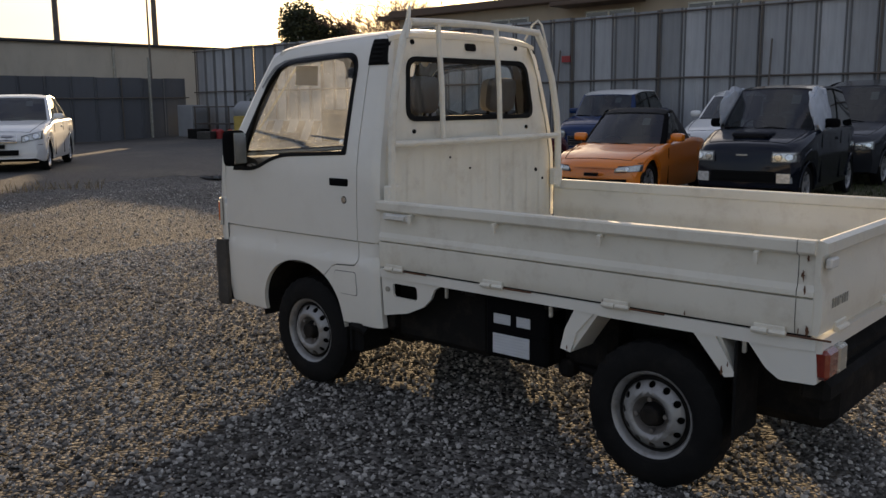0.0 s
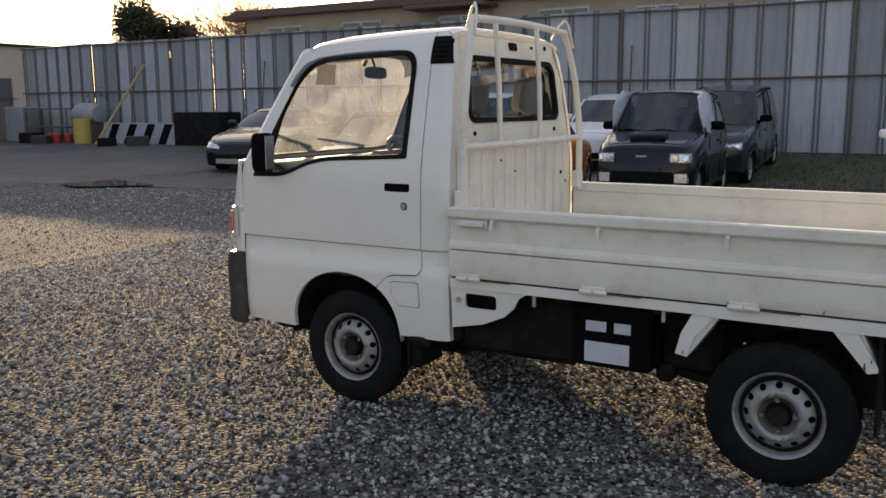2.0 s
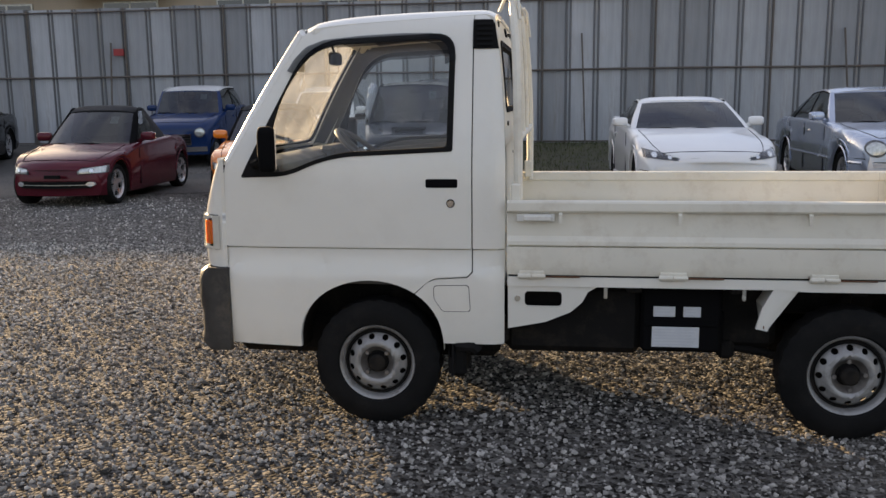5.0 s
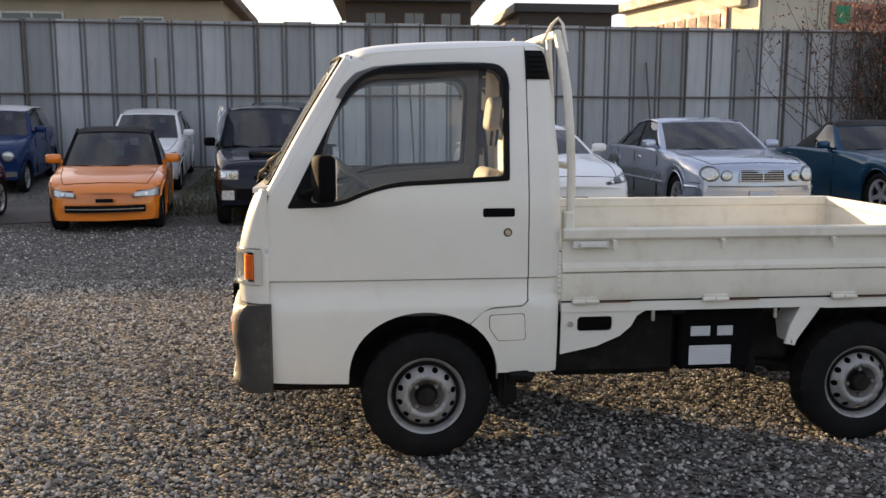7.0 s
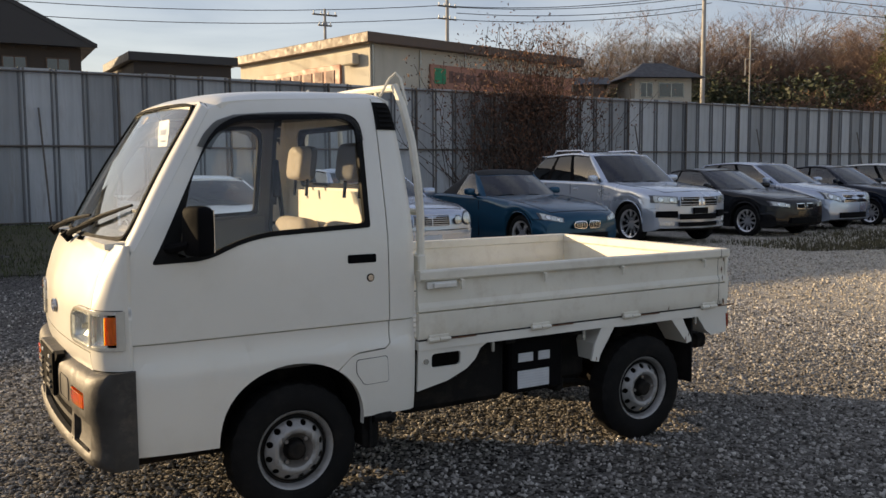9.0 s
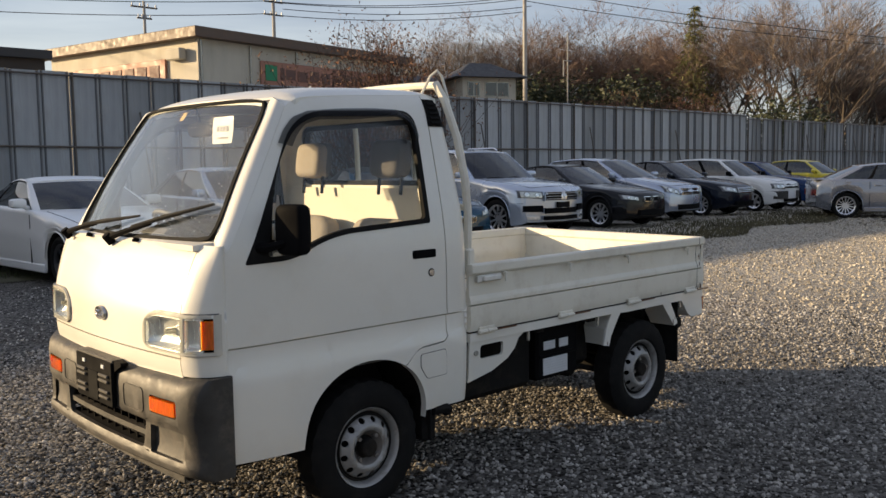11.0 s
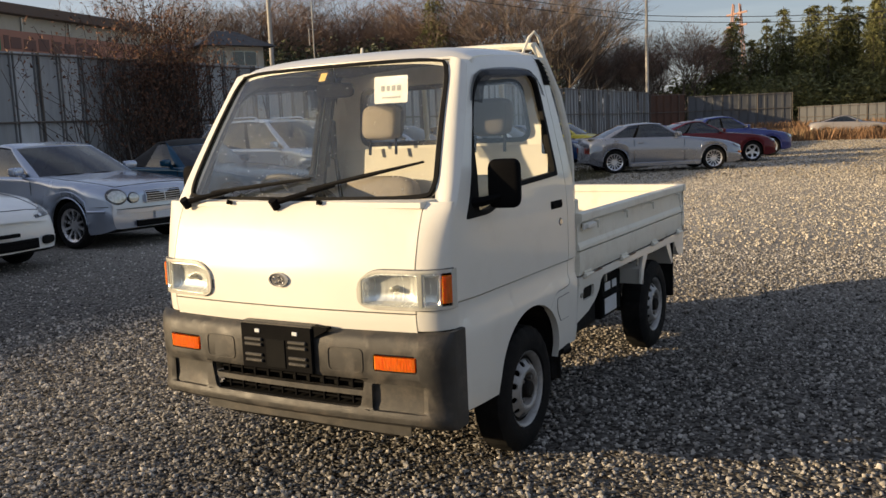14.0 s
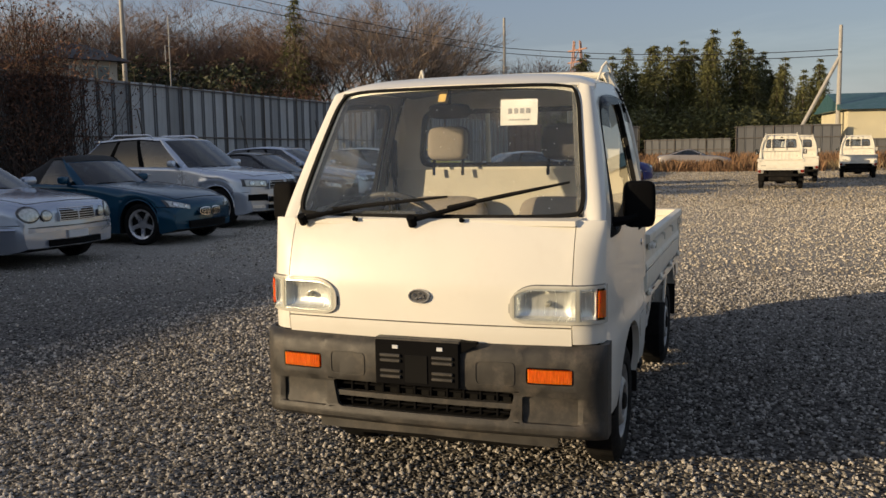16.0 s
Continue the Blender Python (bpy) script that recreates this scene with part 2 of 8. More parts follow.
# ---- mesh building ----
class Build:
    """Collects verts and faces, then makes one mesh object."""

    def __init__(self):
        self.v, self.f, self.mi, self.slot = [], [], [], 0

    def add(self, verts, faces):
        o = len(self.v)
        self.v += [tuple(p) for p in verts]
        self.f += [tuple(i + o for i in q) for q in faces]
        self.mi += [self.slot] * len(faces)
        return self

    def box(self, x0, x1, y0, y1, z0, z1, b=0.0, m=None):
        """A box with chamfered edges, b wide."""
        c = ((x0 + x1) / 2, (y0 + y1) / 2, (z0 + z1) / 2)
        h = (abs(x1 - x0) / 2, abs(y1 - y0) / 2, abs(z1 - z0) / 2)
        b = min(b, 0.49 * min(h))
        signs = [(i, j, k) for i in (-1, 1) for j in (-1, 1) for k in (-1, 1)]
        if b <= 0:
            vs = [Vector((c[0] + s[0] * h[0], c[1] + s[1] * h[1], c[2] + s[2] * h[2])) for s in signs]
            fs = [(0, 1, 3, 2), (4, 6, 7, 5), (0, 4, 5, 1), (2, 3, 7, 6), (0, 2, 6, 4), (1, 5, 7, 3)]
        else:
            vs, ix = [], {}
            for s in signs:
                for a in range(3):
                    ix[s, a] = len(vs)
                    vs.append(Vector([c[d] + s[d] * (h[d] - (0 if d == a else b)) for d in range(3)]))
            fs = []
            for a in range(3):
                u, w = (a + 1) % 3, (a + 2) % 3
                for s in (-1, 1):
                    ring = []
                    for su, sw in ((-1, -1), (1, -1), (1, 1), (-1, 1)):
                        k = [0, 0, 0]
                        k[a], k[u], k[w] = s, su, sw
                        ring.append(ix[tuple(k), a])
                    fs.append(tuple(ring))
                for su in (-1, 1):
                    for sw in (-1, 1):
                        lo, hi = [0, 0, 0], [0, 0, 0]
                        lo[a], lo[u], lo[w] = -1, su, sw
                        hi[a], hi[u], hi[w] = 1, su, sw
                        fs.append((ix[tuple(lo), u], ix[tuple(hi), u], ix[tuple(hi), w], ix[tuple(lo), w]))
            for s in signs:
                fs.append((ix[s, 0], ix[s, 1], ix[s, 2]))
        if m is not None:
            vs = [m @ p for p in vs]
        return self.add(vs, fs)

    def grid(self, fn, us, vs, close_u=False):
        nu, nv = len(us), len(vs)
        pts = [fn(u, v) for u in us for v in vs]
        fs = [(i * nv + j, ((i + 1) % nu) * nv + j, ((i + 1) % nu) * nv + j + 1, i * nv + j + 1)
              for i in range(nu if close_u else nu - 1) for j in range(nv - 1)]
        return self.add(pts, fs)

    def shell(self, fn, us, vs, t, away):
        """A curved sheet with thickness t towards the direction away(u, v)."""
        nu, nv = len(us), len(vs)
        pts = [Vector(fn(u, v)) for u in us for v in vs]
        back = [p + Vector(away) * t for p in pts]
        n = nu * nv
        fs = [(i * nv + j, (i + 1) * nv + j, (i + 1) * nv + j + 1, i * nv + j + 1) for i in range(nu - 1) for j in range(nv - 1)]
        fs += [tuple(k + n for k in reversed(q)) for q in fs]
        ring = [i * nv for i in range(nu)] + [(nu - 1) * nv + j for j in range(1, nv)]
        ring += [i * nv + nv - 1 for i in range(nu - 2, -1, -1)] + [j for j in range(nv - 2, 0, -1)]
        fs += [(ring[k], ring[(k + 1) % len(ring)], ring[(k + 1) % len(ring)] + n, ring[k] + n) for k in range(len(ring))]
        return self.add(pts + back, fs)

    def tube(self, pts, r, n=8, cap=True):
        pts = [Vector(p) for p in pts]
        rings, up = [], Vector((0, 0, 1))
        rs = r if isinstance(r, (list, tuple)) else [r] * len(pts)
        prev = None
        for i, p in enumerate(pts):
            d = (pts[min(i + 1, len(pts) - 1)] - pts[max(i - 1, 0)]).normalized()
            if prev is None:
                s = d.cross(up if abs(d.z) < 0.9 else Vector((1, 0, 0))).normalized()
            else:
                s = (prev - d * prev.dot(d)).normalized()
            prev, q = s, d.cross(s)
            rings.append([p + (s * math.cos(a) + q * math.sin(a)) * rs[i] for a in [2 * math.pi * k / n for k in range(n)]])
        vs = [p for ring in rings for p in ring]
        fs = [(i * n + k, i * n + (k + 1) % n, (i + 1) * n + (k + 1) % n, (i + 1) * n + k) for i in range(len(pts) - 1) for k in range(n)]
        if cap:
            fs += [tuple(range(n - 1, -1, -1)), tuple((len(pts) - 1) * n + k for k in range(n))]
        return self.add(vs, fs)

    def lathe(self, prof, n=32, m=Matrix(), close=False):
        """Turns rows of (radius, along) about the local y axis."""
        vs = [m @ Vector((r * math.cos(a), y, r * math.sin(a))) for r, y in prof for a in [2 * math.pi * k / n for k in range(n)]]
        rows = len(prof) if close else len(prof) - 1
        fs = [(i * n + k, i * n + (k + 1) % n, ((i + 1) % len(prof)) * n + (k + 1) % n, ((i + 1) % len(prof)) * n + k) for i in range(rows) for k in range(n)]
        return self.add(vs, fs)

    def prism(self, outline, to3, depth):
        """A flat outline, carried by to3(a, b), with thickness along the vector depth."""
        a = [Vector(to3(*p)) for p in outline]
        n = len(a)
        b = [p + Vector(depth) for p in a]
        return self.add(a + b, [tuple(range(n)), tuple(range(2 * n - 1, n - 1, -1))] + [(i, (i + 1) % n, (i + 1) % n + n, i + n) for i in range(n)])

    def make(self, name, mats, parent=None, label="", ang=32, flat=False):
        me = bpy.data.meshes.new(name)
        bm = bmesh.new()
        vs = [bm.verts.new(p) for p in self.v]
        for q, k in zip(self.f, self.mi):
            try:
                fc = bm.faces.new([vs[i] for i in q])
                fc.material_index, fc.smooth = k, not flat
            except ValueError:
                pass
        bmesh.ops.remove_doubles(bm, verts=bm.verts, dist=1e-5)
        bmesh.ops.recalc_face_normals(bm, faces=bm.faces)
        lim = radians(ang)
        for e in bm.edges:
            if len(e.link_faces) == 2 and e.calc_face_angle(0) > lim:
                e.smooth = False
        bm.to_mesh(me)
        bm.free()
        for mt in mats if isinstance(mats, (list, tuple)) else [mats]:
            me.materials.append(mt)
        ob = new(name, me)
        if parent is not None:
            ob.parent = parent
        if label:
            ob["label"] = label
        return ob


def thing(name, label, category, group="", m=Matrix(), kind=""):
    e = new(name)
    e.empty_display_size = 0.2
    e.matrix_basis = m
    return tagged(e, label, category, group, kind)


def again(ob, parent, m=Matrix()):
    """The same part once more, under a parent, sharing its mesh, with its own sub-parts."""
    o = ob.copy()
    scene.collection.objects.link(o)
    o.parent = parent
    o.matrix_basis = m
    for c in ob.children:
        again(c, o, c.matrix_basis.copy())
    return o


def lerp(a, b, t):
    return a + (b - a) * t


def steps(a, b, n):
    return [a + (b - a) * i / n for i in range(n + 1)]


def curve(pts):
    """A smooth monotone function through (x, value) points."""
    xs, ys = [p[0] for p in pts], [p[1] for p in pts]
    d = [(ys[i + 1] - ys[i]) / (xs[i + 1] - xs[i]) for i in range(len(xs) - 1)]
    t = [d[0]] + [0.0 if d[i - 1] * d[i] <= 0 else 2 * d[i - 1] * d[i] / (d[i - 1] + d[i]) for i in range(1, len(d))] + [d[-1]]

    def f(x):
        if x <= xs[0]:
            return ys[0]
        if x >= xs[-1]:
            return ys[-1]
        i = max(k for k in range(len(xs) - 1) if xs[k] <= x)
        h = xs[i + 1] - xs[i]
        s = (x - xs[i]) / h
        return ((1 + 2 * s) * (1 - s) ** 2 * ys[i] + s * (1 - s) ** 2 * h * t[i] + s * s * (3 - 2 * s) * ys[i + 1] + s * s * (s - 1) * h * t[i + 1])
    return f


def fillet(pts, radii, n=5):
    """Rounds the corners of a closed outline."""
    out = []
    k = len(pts)
    for i, p in enumerate(pts):
        r = radii[i] if isinstance(radii, (list, tuple)) else radii
        p = Vector(p)
        a, b = Vector(pts[i - 1]) - p, Vector(pts[(i + 1) % k]) - p
        r = min(r, 0.49 * a.length, 0.49 * b.length)
        if r <= 1e-4:
            out.append(tuple(p))
            continue
        s, e = p + a.normalized() * r, p + b.normalized() * r
        for j in range(n + 1):
            t = j / n
            out.append(tuple(s * (1 - t) ** 2 + p * 2 * t * (1 - t) + e * t * t))
    return out


def panel(outer, holes, to3, inward, thick, cuts_a=(), cuts_b=()):
    """A sheet-metal panel: outline and holes in the plane, cut along lines, bent by to3(a, b), with thickness. Returns a Build."""
    bm = bmesh.new()
    edges = []
    for loop in [outer, *holes]:
        vs = [bm.verts.new((p[0], p[1], 0)) for p in loop]
        edges += [bm.edges.new((vs[i], vs[(i + 1) % len(vs)])) for i in range(len(vs))]
    bmesh.ops.triangle_fill(bm, use_beauty=True, use_dissolve=False, edges=edges)
    for c in cuts_a:
        bmesh.ops.bisect_plane(bm, geom=bm.verts[:] + bm.edges[:] + bm.faces[:], plane_co=(c, 0, 0), plane_no=(1, 0, 0))
    for c in cuts_b:
        bmesh.ops.bisect_plane(bm, geom=bm.verts[:] + bm.edges[:] + bm.faces[:], plane_co=(0, c, 0), plane_no=(0, 1, 0))
    bm.verts.index_update()
    flat = [(v.co.x, v.co.y) for v in bm.verts]
    faces = [tuple(v.index for v in f.verts) for f in bm.faces]
    rim = [(e.verts[0].index, e.verts[1].index) for e in bm.edges if len(e.link_faces) == 1]
    bm.free()
    a = [Vector(to3(*p)) for p in flat]
    b = [p + Vector(inward(*q) if callable(inward) else inward) * thick for p, q in zip(a, flat)]
    n = len(a)
    out = Build()
    out.add(a + b, faces + [tuple(i + n for i in reversed(f)) for f in faces] + [(i, j, j + n, i + n) for i, j in rim])
    return out


def pillow(h, e=0.45, m=None, nu=20, nv=12):
    """A cushion-like rounded block with half sizes h; the smaller e, the squarer."""
    def sp(v, p):
        return math.copysign(abs(v) ** p, v)

    def g(a, c):
        p = Vector((h[0] * sp(math.cos(c), e) * sp(math.cos(a), e), h[1] * sp(math.cos(c), e) * sp(math.sin(a), e), h[2] * sp(math.sin(c), e)))
        return m @ p if m else p
    return Build().grid(g, steps(-math.pi, math.pi, nu), steps(-math.pi / 2, math.pi / 2, nv))


# ---- the white kei truck ----
truck = thing("pickup_truck", "small white flatbed kei truck with grey bumper parked on gravel", "truck")

side_w = curve([(0.33, 0.676), (0.42, 0.690), (0.60, 0.697), (0.655, 0.697), (0.69, 0.685), (0.7545, 0.684), (0.7553, 0.670), (0.7605, 0.670), (0.7613, 0.692), (0.80, 0.692), (1.0, 0.690), (1.10, 0.684),
                (1.3, 0.647), (1.5, 0.603), (1.6, 0.578), (1.66, 0.552), (1.70, 0.51)])
rear_x = curve([(0.34, 0.534), (1.1, 0.538), (1.4, 0.522), (1.6, 0.500), (1.70, 0.482)])
nose_x = curve([(0.64, -0.765), (0.72, -0.778), (0.85, -0.776), (1.0, -0.742), (1.09, -0.703), (1.125, -0.678)])


def side(sgn):
    def f(x, z):
        tuck = 0.014 * max(0.0, (-x - 0.42) / 0.2) ** 2
        back = 0.020 * max(0.0, (x - rear_x(z) + 0.05) / 0.05) ** 2
        return (x, sgn * (side_w(z) - tuck - back), z)
    return f


def lamp_ends(u, grow=0.0):
    """Lower and upper edge of the headlamp, with a rounded inner end."""
    k, q = min(1.0, max(0.0, 1 - u * 3.6)), min(1.0, max(0.0, 1 - u * 6.0))
    return 0.752 - grow + 0.036 * (1 - math.sqrt(1 - q * q)), 0.884 + grow - 0.072 * (1 - math.sqrt(1 - k * k))


def nose(s, z, off=0.0):
    """The front face: s runs along it, from one door seam to the other."""
    xf = nose_x(z) - off
    a = abs(s)
    if a <= 0.55:
        return (xf + 0.03 * (a / 0.55) ** 2, s, z)
    th = min((a - 0.55) / 0.22, 1) * math.pi / 2
    return (-0.630 - (-0.630 - (xf + 0.03)) * math.cos(th), math.copysign(0.55 + (0.135 + off) * math.sin(th), s), z)


arch = [(-0.014 + 0.302 * math.cos(a), 0.335 + 0.291 * max(math.sin(a), 0) ** 0.82) for a in [math.pi * k / 24 for k in range(25)]]
cut = 7
window_out = fillet([(-0.545, 1.045), (-0.345, 1.050), (-0.225, 1.103), (-0.115, 1.128), (0.330, 1.148), (0.338, 1.615), (-0.262, 1.592)],
                    [0.012, 0.12, 0.1, 0.2, 0.012, 0.09, 0.14], 6)
window_in = fillet([(-0.455, 1.066), (-0.350, 1.068), (-0.218, 1.122), (-0.112, 1.147), (0.306, 1.166), (0.314, 1.592), (-0.245, 1.570), (-0.380, 1.372)],
                   [0.02, 0.12, 0.1, 0.2, 0.02, 0.08, 0.12, 0.1], 6)
door_out = ([(-0.620, 0.345), (-0.622, 0.6), (-0.622, 1.055), (-0.612, 1.098), (-0.588, 1.118), (-0.291, 1.612), (-0.245, 1.638), (-0.15, 1.652), (0.0, 1.662), (0.2, 1.672), (0.405, 1.681),
             (0.405, 0.668), (0.385, 0.648), (0.262, 0.640), (0.232, 0.628)] + arch[cut:] + [(-0.318, 0.335)])
quarter = [(0.410, 1.681), (0.478, 1.686), (0.486, 1.66)] + [(rear_x(z), z) for z in (1.6, 1.5, 1.4, 1.25, 1.1, 0.9, 0.7, 0.5, 0.365)] + [(0.288, 0.365)] + arch[:cut] + [(arch[cut][0] + 0.004, arch[cut][1] - 0.003)] + \
    [(0.226, 0.622), (0.258, 0.634), (0.386, 0.642), (0.410, 0.664)]
zcuts = (0.42, 0.5, 0.6, 0.655, 0.69, 0.7545, 0.7553, 0.7605, 0.7613, 0.9, 1.0, 1.1, 1.2, 1.3, 1.4, 1.5, 1.55, 1.6, 1.63, 1.66)
xcuts = (-0.58, -0.54, -0.5, -0.46, -0.42, -0.2, 0.0, 0.2)

for sgn in (-1, 1):
    f, inn = side(sgn), (0, -sgn, 0)
    door = panel(door_out, [window_out], f, inn, 0.022, xcuts, zcuts).make("door", WHITE, truck)
    frame_b = panel(window_out, [window_in], lambda x, z: (f(x, z)[0], f(x, z)[1] + sgn * 0.003, z), inn, 0.02, (), zcuts)
    frame_b.make("window_frame", RUBBER, door, "black rubber window surround")
    pane = panel([(x, z) for x, z in window_in], [], lambda x, z: (x, f(x, z)[1] - sgn * 0.012, z), inn, 0.0, (), zcuts).make("window_glass", GLASS, door)
    pane.visible_shadow = False
    b = Build()
    path = [(-0.352, 1.472), (-0.322, 1.520), (-0.275, 1.568), (-0.20, 1.594), (-0.05, 1.608), (0.12, 1.615), (0.24, 1.613), (0.305, 1.592), (0.334, 1.548), (0.340, 1.505)]

    def visor(u, v):
        k = min(int(u), len(path) - 2)
        x, z = lerp(path[k][0], path[k + 1][0], u - k), lerp(path[k][1], path[k + 1][1], u - k)
        d = Vector((0.0 - x, 1.36 - z)).normalized()
        x, z = x + d.x * 0.044 * v, z + d.y * 0.044 * v
        return (x, f(x, z)[1] + sgn * (0.006 + 0.026 * math.sin(v * math.pi * 0.5)), z)
    b.grid(visor, steps(0, len(path) - 1, 30), steps(0, 1, 4))
    b.make("rain_visor", VISOR, door, "smoked plastic rain visor")
    b = Build()
    b.prism(fillet([(0.222, 1.005), (0.350, 1.005), (0.350, 1.040), (0.222, 1.040)], 0.008, 3), lambda x, z: (x, sgn * 0.686, z), (0, sgn * 0.004, 0))
    b.prism(fillet([(0.234, 1.012), (0.340, 1.012), (0.340, 1.032), (0.234, 1.032)], 0.006, 3), lambda x, z: (x, sgn * 0.689, z), (0, sgn * 0.006, 0))
    b.make("door_handle", BLACKP, door, "black recessed pull handle")
    Build().lathe([(0.0, 0.0), (0.0175, 0.0), (0.0175, -0.004)], 18, Matrix.Translation((0.322, sgn * 0.6915, 0.943)) @ Matrix.Diagonal((1, sgn, 1, 1))).make("lock_ring", INK, door, "dark ring round the key lock")
    b = Build().lathe([(0.0, 0.003), (0.013, 0.003), (0.015, -0.006), (0.015, -0.012)], 18, Matrix.Translation((0.322, sgn * 0.692, 0.943)) @ Matrix.Diagonal((1, sgn, 1, 1)))
    b.make("door_lock", CHROME, door, "grey round key lock")
    q = panel(quarter, [], f, inn, 0.03, (0.3, 0.36, 0.45, 0.48, 0.5, 0.52), zcuts).make("rear_quarter", WHITE, truck)
    b = Build()
    lid = fillet([(0.252, 0.608), (0.392, 0.612), (0.398, 0.505), (0.287, 0.503), (0.252, 0.555)], 0.014, 4)
    cx, cz = 0.325, 0.558
    if sgn < 0:
        b.prism([(cx + (x - cx) * 1.035, cz + (z - cz) * 1.045) for x, z in lid], lambda x, z: (x, f(x, z)[1] - sgn * 0.004, z), (0, sgn * 0.0045, 0))
        b.make("filler_gap", INK, q, "dark gap round the fuel flap")
        Build().prism(lid, lambda x, z: (x, f(x, z)[1] - sgn * 0.002, z), (0, sgn * 0.0045, 0)).make("fuel_flap", WHITE, q)
    b = Build().shell(lambda z, u: Vector(f(lerp(0.405, lerp(0.507, 0.487, (z - 1.548) / 0.116), u), z)) + Vector((0, sgn * 0.005, 0)), steps(1.548, 1.664, 8), steps(0, 1, 6), 0.012, inn)
    for k in range(5):
        z0 = 1.561 + k * 0.02
        b.shell(lambda z, u: Vector(f(lerp(0.420, 0.484, u), z)) + Vector((0, sgn * lerp(0.012, 0.007, (z - z0) / 0.009), 0)), steps(z0, z0 + 0.009, 2), steps(0, 1, 4), 0.004, inn)
    b.make("air_louvre", INK, q, "black slatted air intake")

    # black strips added behind the seams so no light shows through
    Build().shell(lambda z, u: (lerp(0.388, 0.428, u), sgn * (side_w(z) - 0.026), z), steps(0.60, 1.67, 18), [0.0, 1.0], 0.004, inn).make("door_seal", INK, truck, "black strip added behind the door seam")
    Build().shell(lambda z, u: (lerp(-0.655, -0.595, u), sgn * (side_w(z) - 0.036), z), steps(0.36, 1.10, 12), [0.0, 1.0], 0.004, inn).make("door_seal", INK, truck, "black strip added behind the door seam")

    Build().shell(lambda z, u: Vector(f(lerp(-0.6300, -0.6235, u), z)) + Vector((0, sgn * 0.0015, 0)), steps(0.35, 1.09, 14), [0.0, 1.0], 0.003, inn).make("door_gap", INK, truck, "narrow dark gap before the door")

    lining = panel([(-0.572, 1.045), (-0.29, 1.585), (-0.245, 1.622), (0.0, 1.640), (0.398, 1.655), (0.398, 1.045)], [window_out], lambda x, z: (x, f(x, z)[1] - sgn * 0.024, z), inn, 0.004, (), (1.1, 1.2, 1.3, 1.4, 1.5, 1.6))
    lining.make("window_lining", LINING, door, "dark grey lining round the door window")

    # door mirror
    mir = pillow((0.060, 0.036, 0.090), 0.38, Matrix.Translation((-0.400, sgn * 0.770, 1.165)) @ Matrix.Rotation(sgn * radians(72), 4, "Z")).make("door_mirror", BLACKP, truck, "black plastic door mirror")
    Build().box(-0.047, 0.047, -0.002, 0.002, -0.076, 0.076, 0.0, Matrix.Translation((-0.400, sgn * 0.770, 1.165)) @ Matrix.Rotation(sgn * radians(72), 4, "Z")
                @ Matrix.Translation((0, -sgn * 0.0355, 0))).make("mirror_glass", CHROME, mir)
    Build().tube([(-0.49, sgn * 0.665, 1.10), (-0.47, sgn * 0.72, 1.105), (-0.43, sgn * 0.765, 1.12)], [0.02, 0.017, 0.014], 8).make("mirror_arm", BLACKP, mir)

    # front corner panel, lamps
    b = Build().shell(lambda s, z: nose(sgn * s, z), steps(0.582, 0.768, 12), steps(0.672, 0.756, 4), 0.012, (1, -sgn * 0.6, 0))
    b.shell(lambda s, z: nose(sgn * s, z), steps(0.582, 0.768, 12), steps(0.880, 1.118, 10), 0.012, (1, -sgn * 0.6, 0))
    b.shell(lambda s, z: nose(sgn * s, z), steps(0.731, 0.768, 3), steps(0.756, 0.880, 4), 0.012, (1, -sgn * 0.6, 0))
    b.make("corner_panel", WHITE, truck)

    # headlamp: frame, deep bowls, bulb, lens, indicator
    def lamp(off):
        def g(u, v):
            s = lerp(0.352, 0.728, u)
            low, top = lamp_ends(u, 0.004)
            return Vector(nose(sgn * s, lerp(low, top, v), off))
        return g

    def bowl(u0, u1, depth):
        def g(a, c):
            w = ((1 - (2 * a - 1) ** 4) * (1 - (2 * c - 1) ** 4)) ** 0.5
            return lamp(0.008 - depth * w)(lerp(u0, u1, a), lerp(0.09, 0.91, c))
        return g
    b = Build()
    for us, vs in (((0.0, 0.05), (0, 1)), ((0.975, 1.0), (0, 1)), ((0.645, 0.675), (0.08, 0.92)), ((0.05, 0.975), (0, 0.085)), ((0.05, 0.975), (0.915, 1))):
        b.shell(lamp(0.012), steps(us[0], us[1], 40 if us[1] - us[0] > 0.5 else 4), steps(vs[0], vs[1], 10 if vs[1] - vs[0] > 0.5 else 1), 0.022, (1, 0, 0))
    rim = b.make("headlamp", LAMPCASE, truck, "clear headlamp with grey rim")
    b = Build()
    for us, vs in (((-0.012, 0.0), (-0.02, 1.02)), ((1.0, 1.008), (-0.02, 1.02)), ((0.0, 1.0), (-0.022, 0.0)), ((0.0, 1.0), (1.0, 1.022))):
        b.shell(lamp(0.003), steps(us[0], us[1], 24 if us[1] - us[0] > 0.5 else 1), steps(vs[0], vs[1], 10 if vs[1] - vs[0] > 0.5 else 1), 0.02, (1, 0, 0))
    b.make("lamp_gasket", LAMPRIM, rim, "thin dark gap round the lamp")
    for u0, u1 in ((0.05, 0.645), (0.675, 0.855)):
        b = Build()
        for us, vs in (((u0, u0 + 0.012), (0.085, 0.915)), ((u1 - 0.012, u1), (0.085, 0.915)), ((u0, u1), (0.085, 0.125)), ((u0, u1), (0.875, 0.915))):
            b.shell(lamp(0.0095), steps(us[0], us[1], 16 if us[1] - us[0] > 0.1 else 1), steps(vs[0], vs[1], 8 if vs[1] - vs[0] > 0.5 else 1), 0.01, (1, 0, 0))
        b.make("bowl_edge", REFLECT, rim)
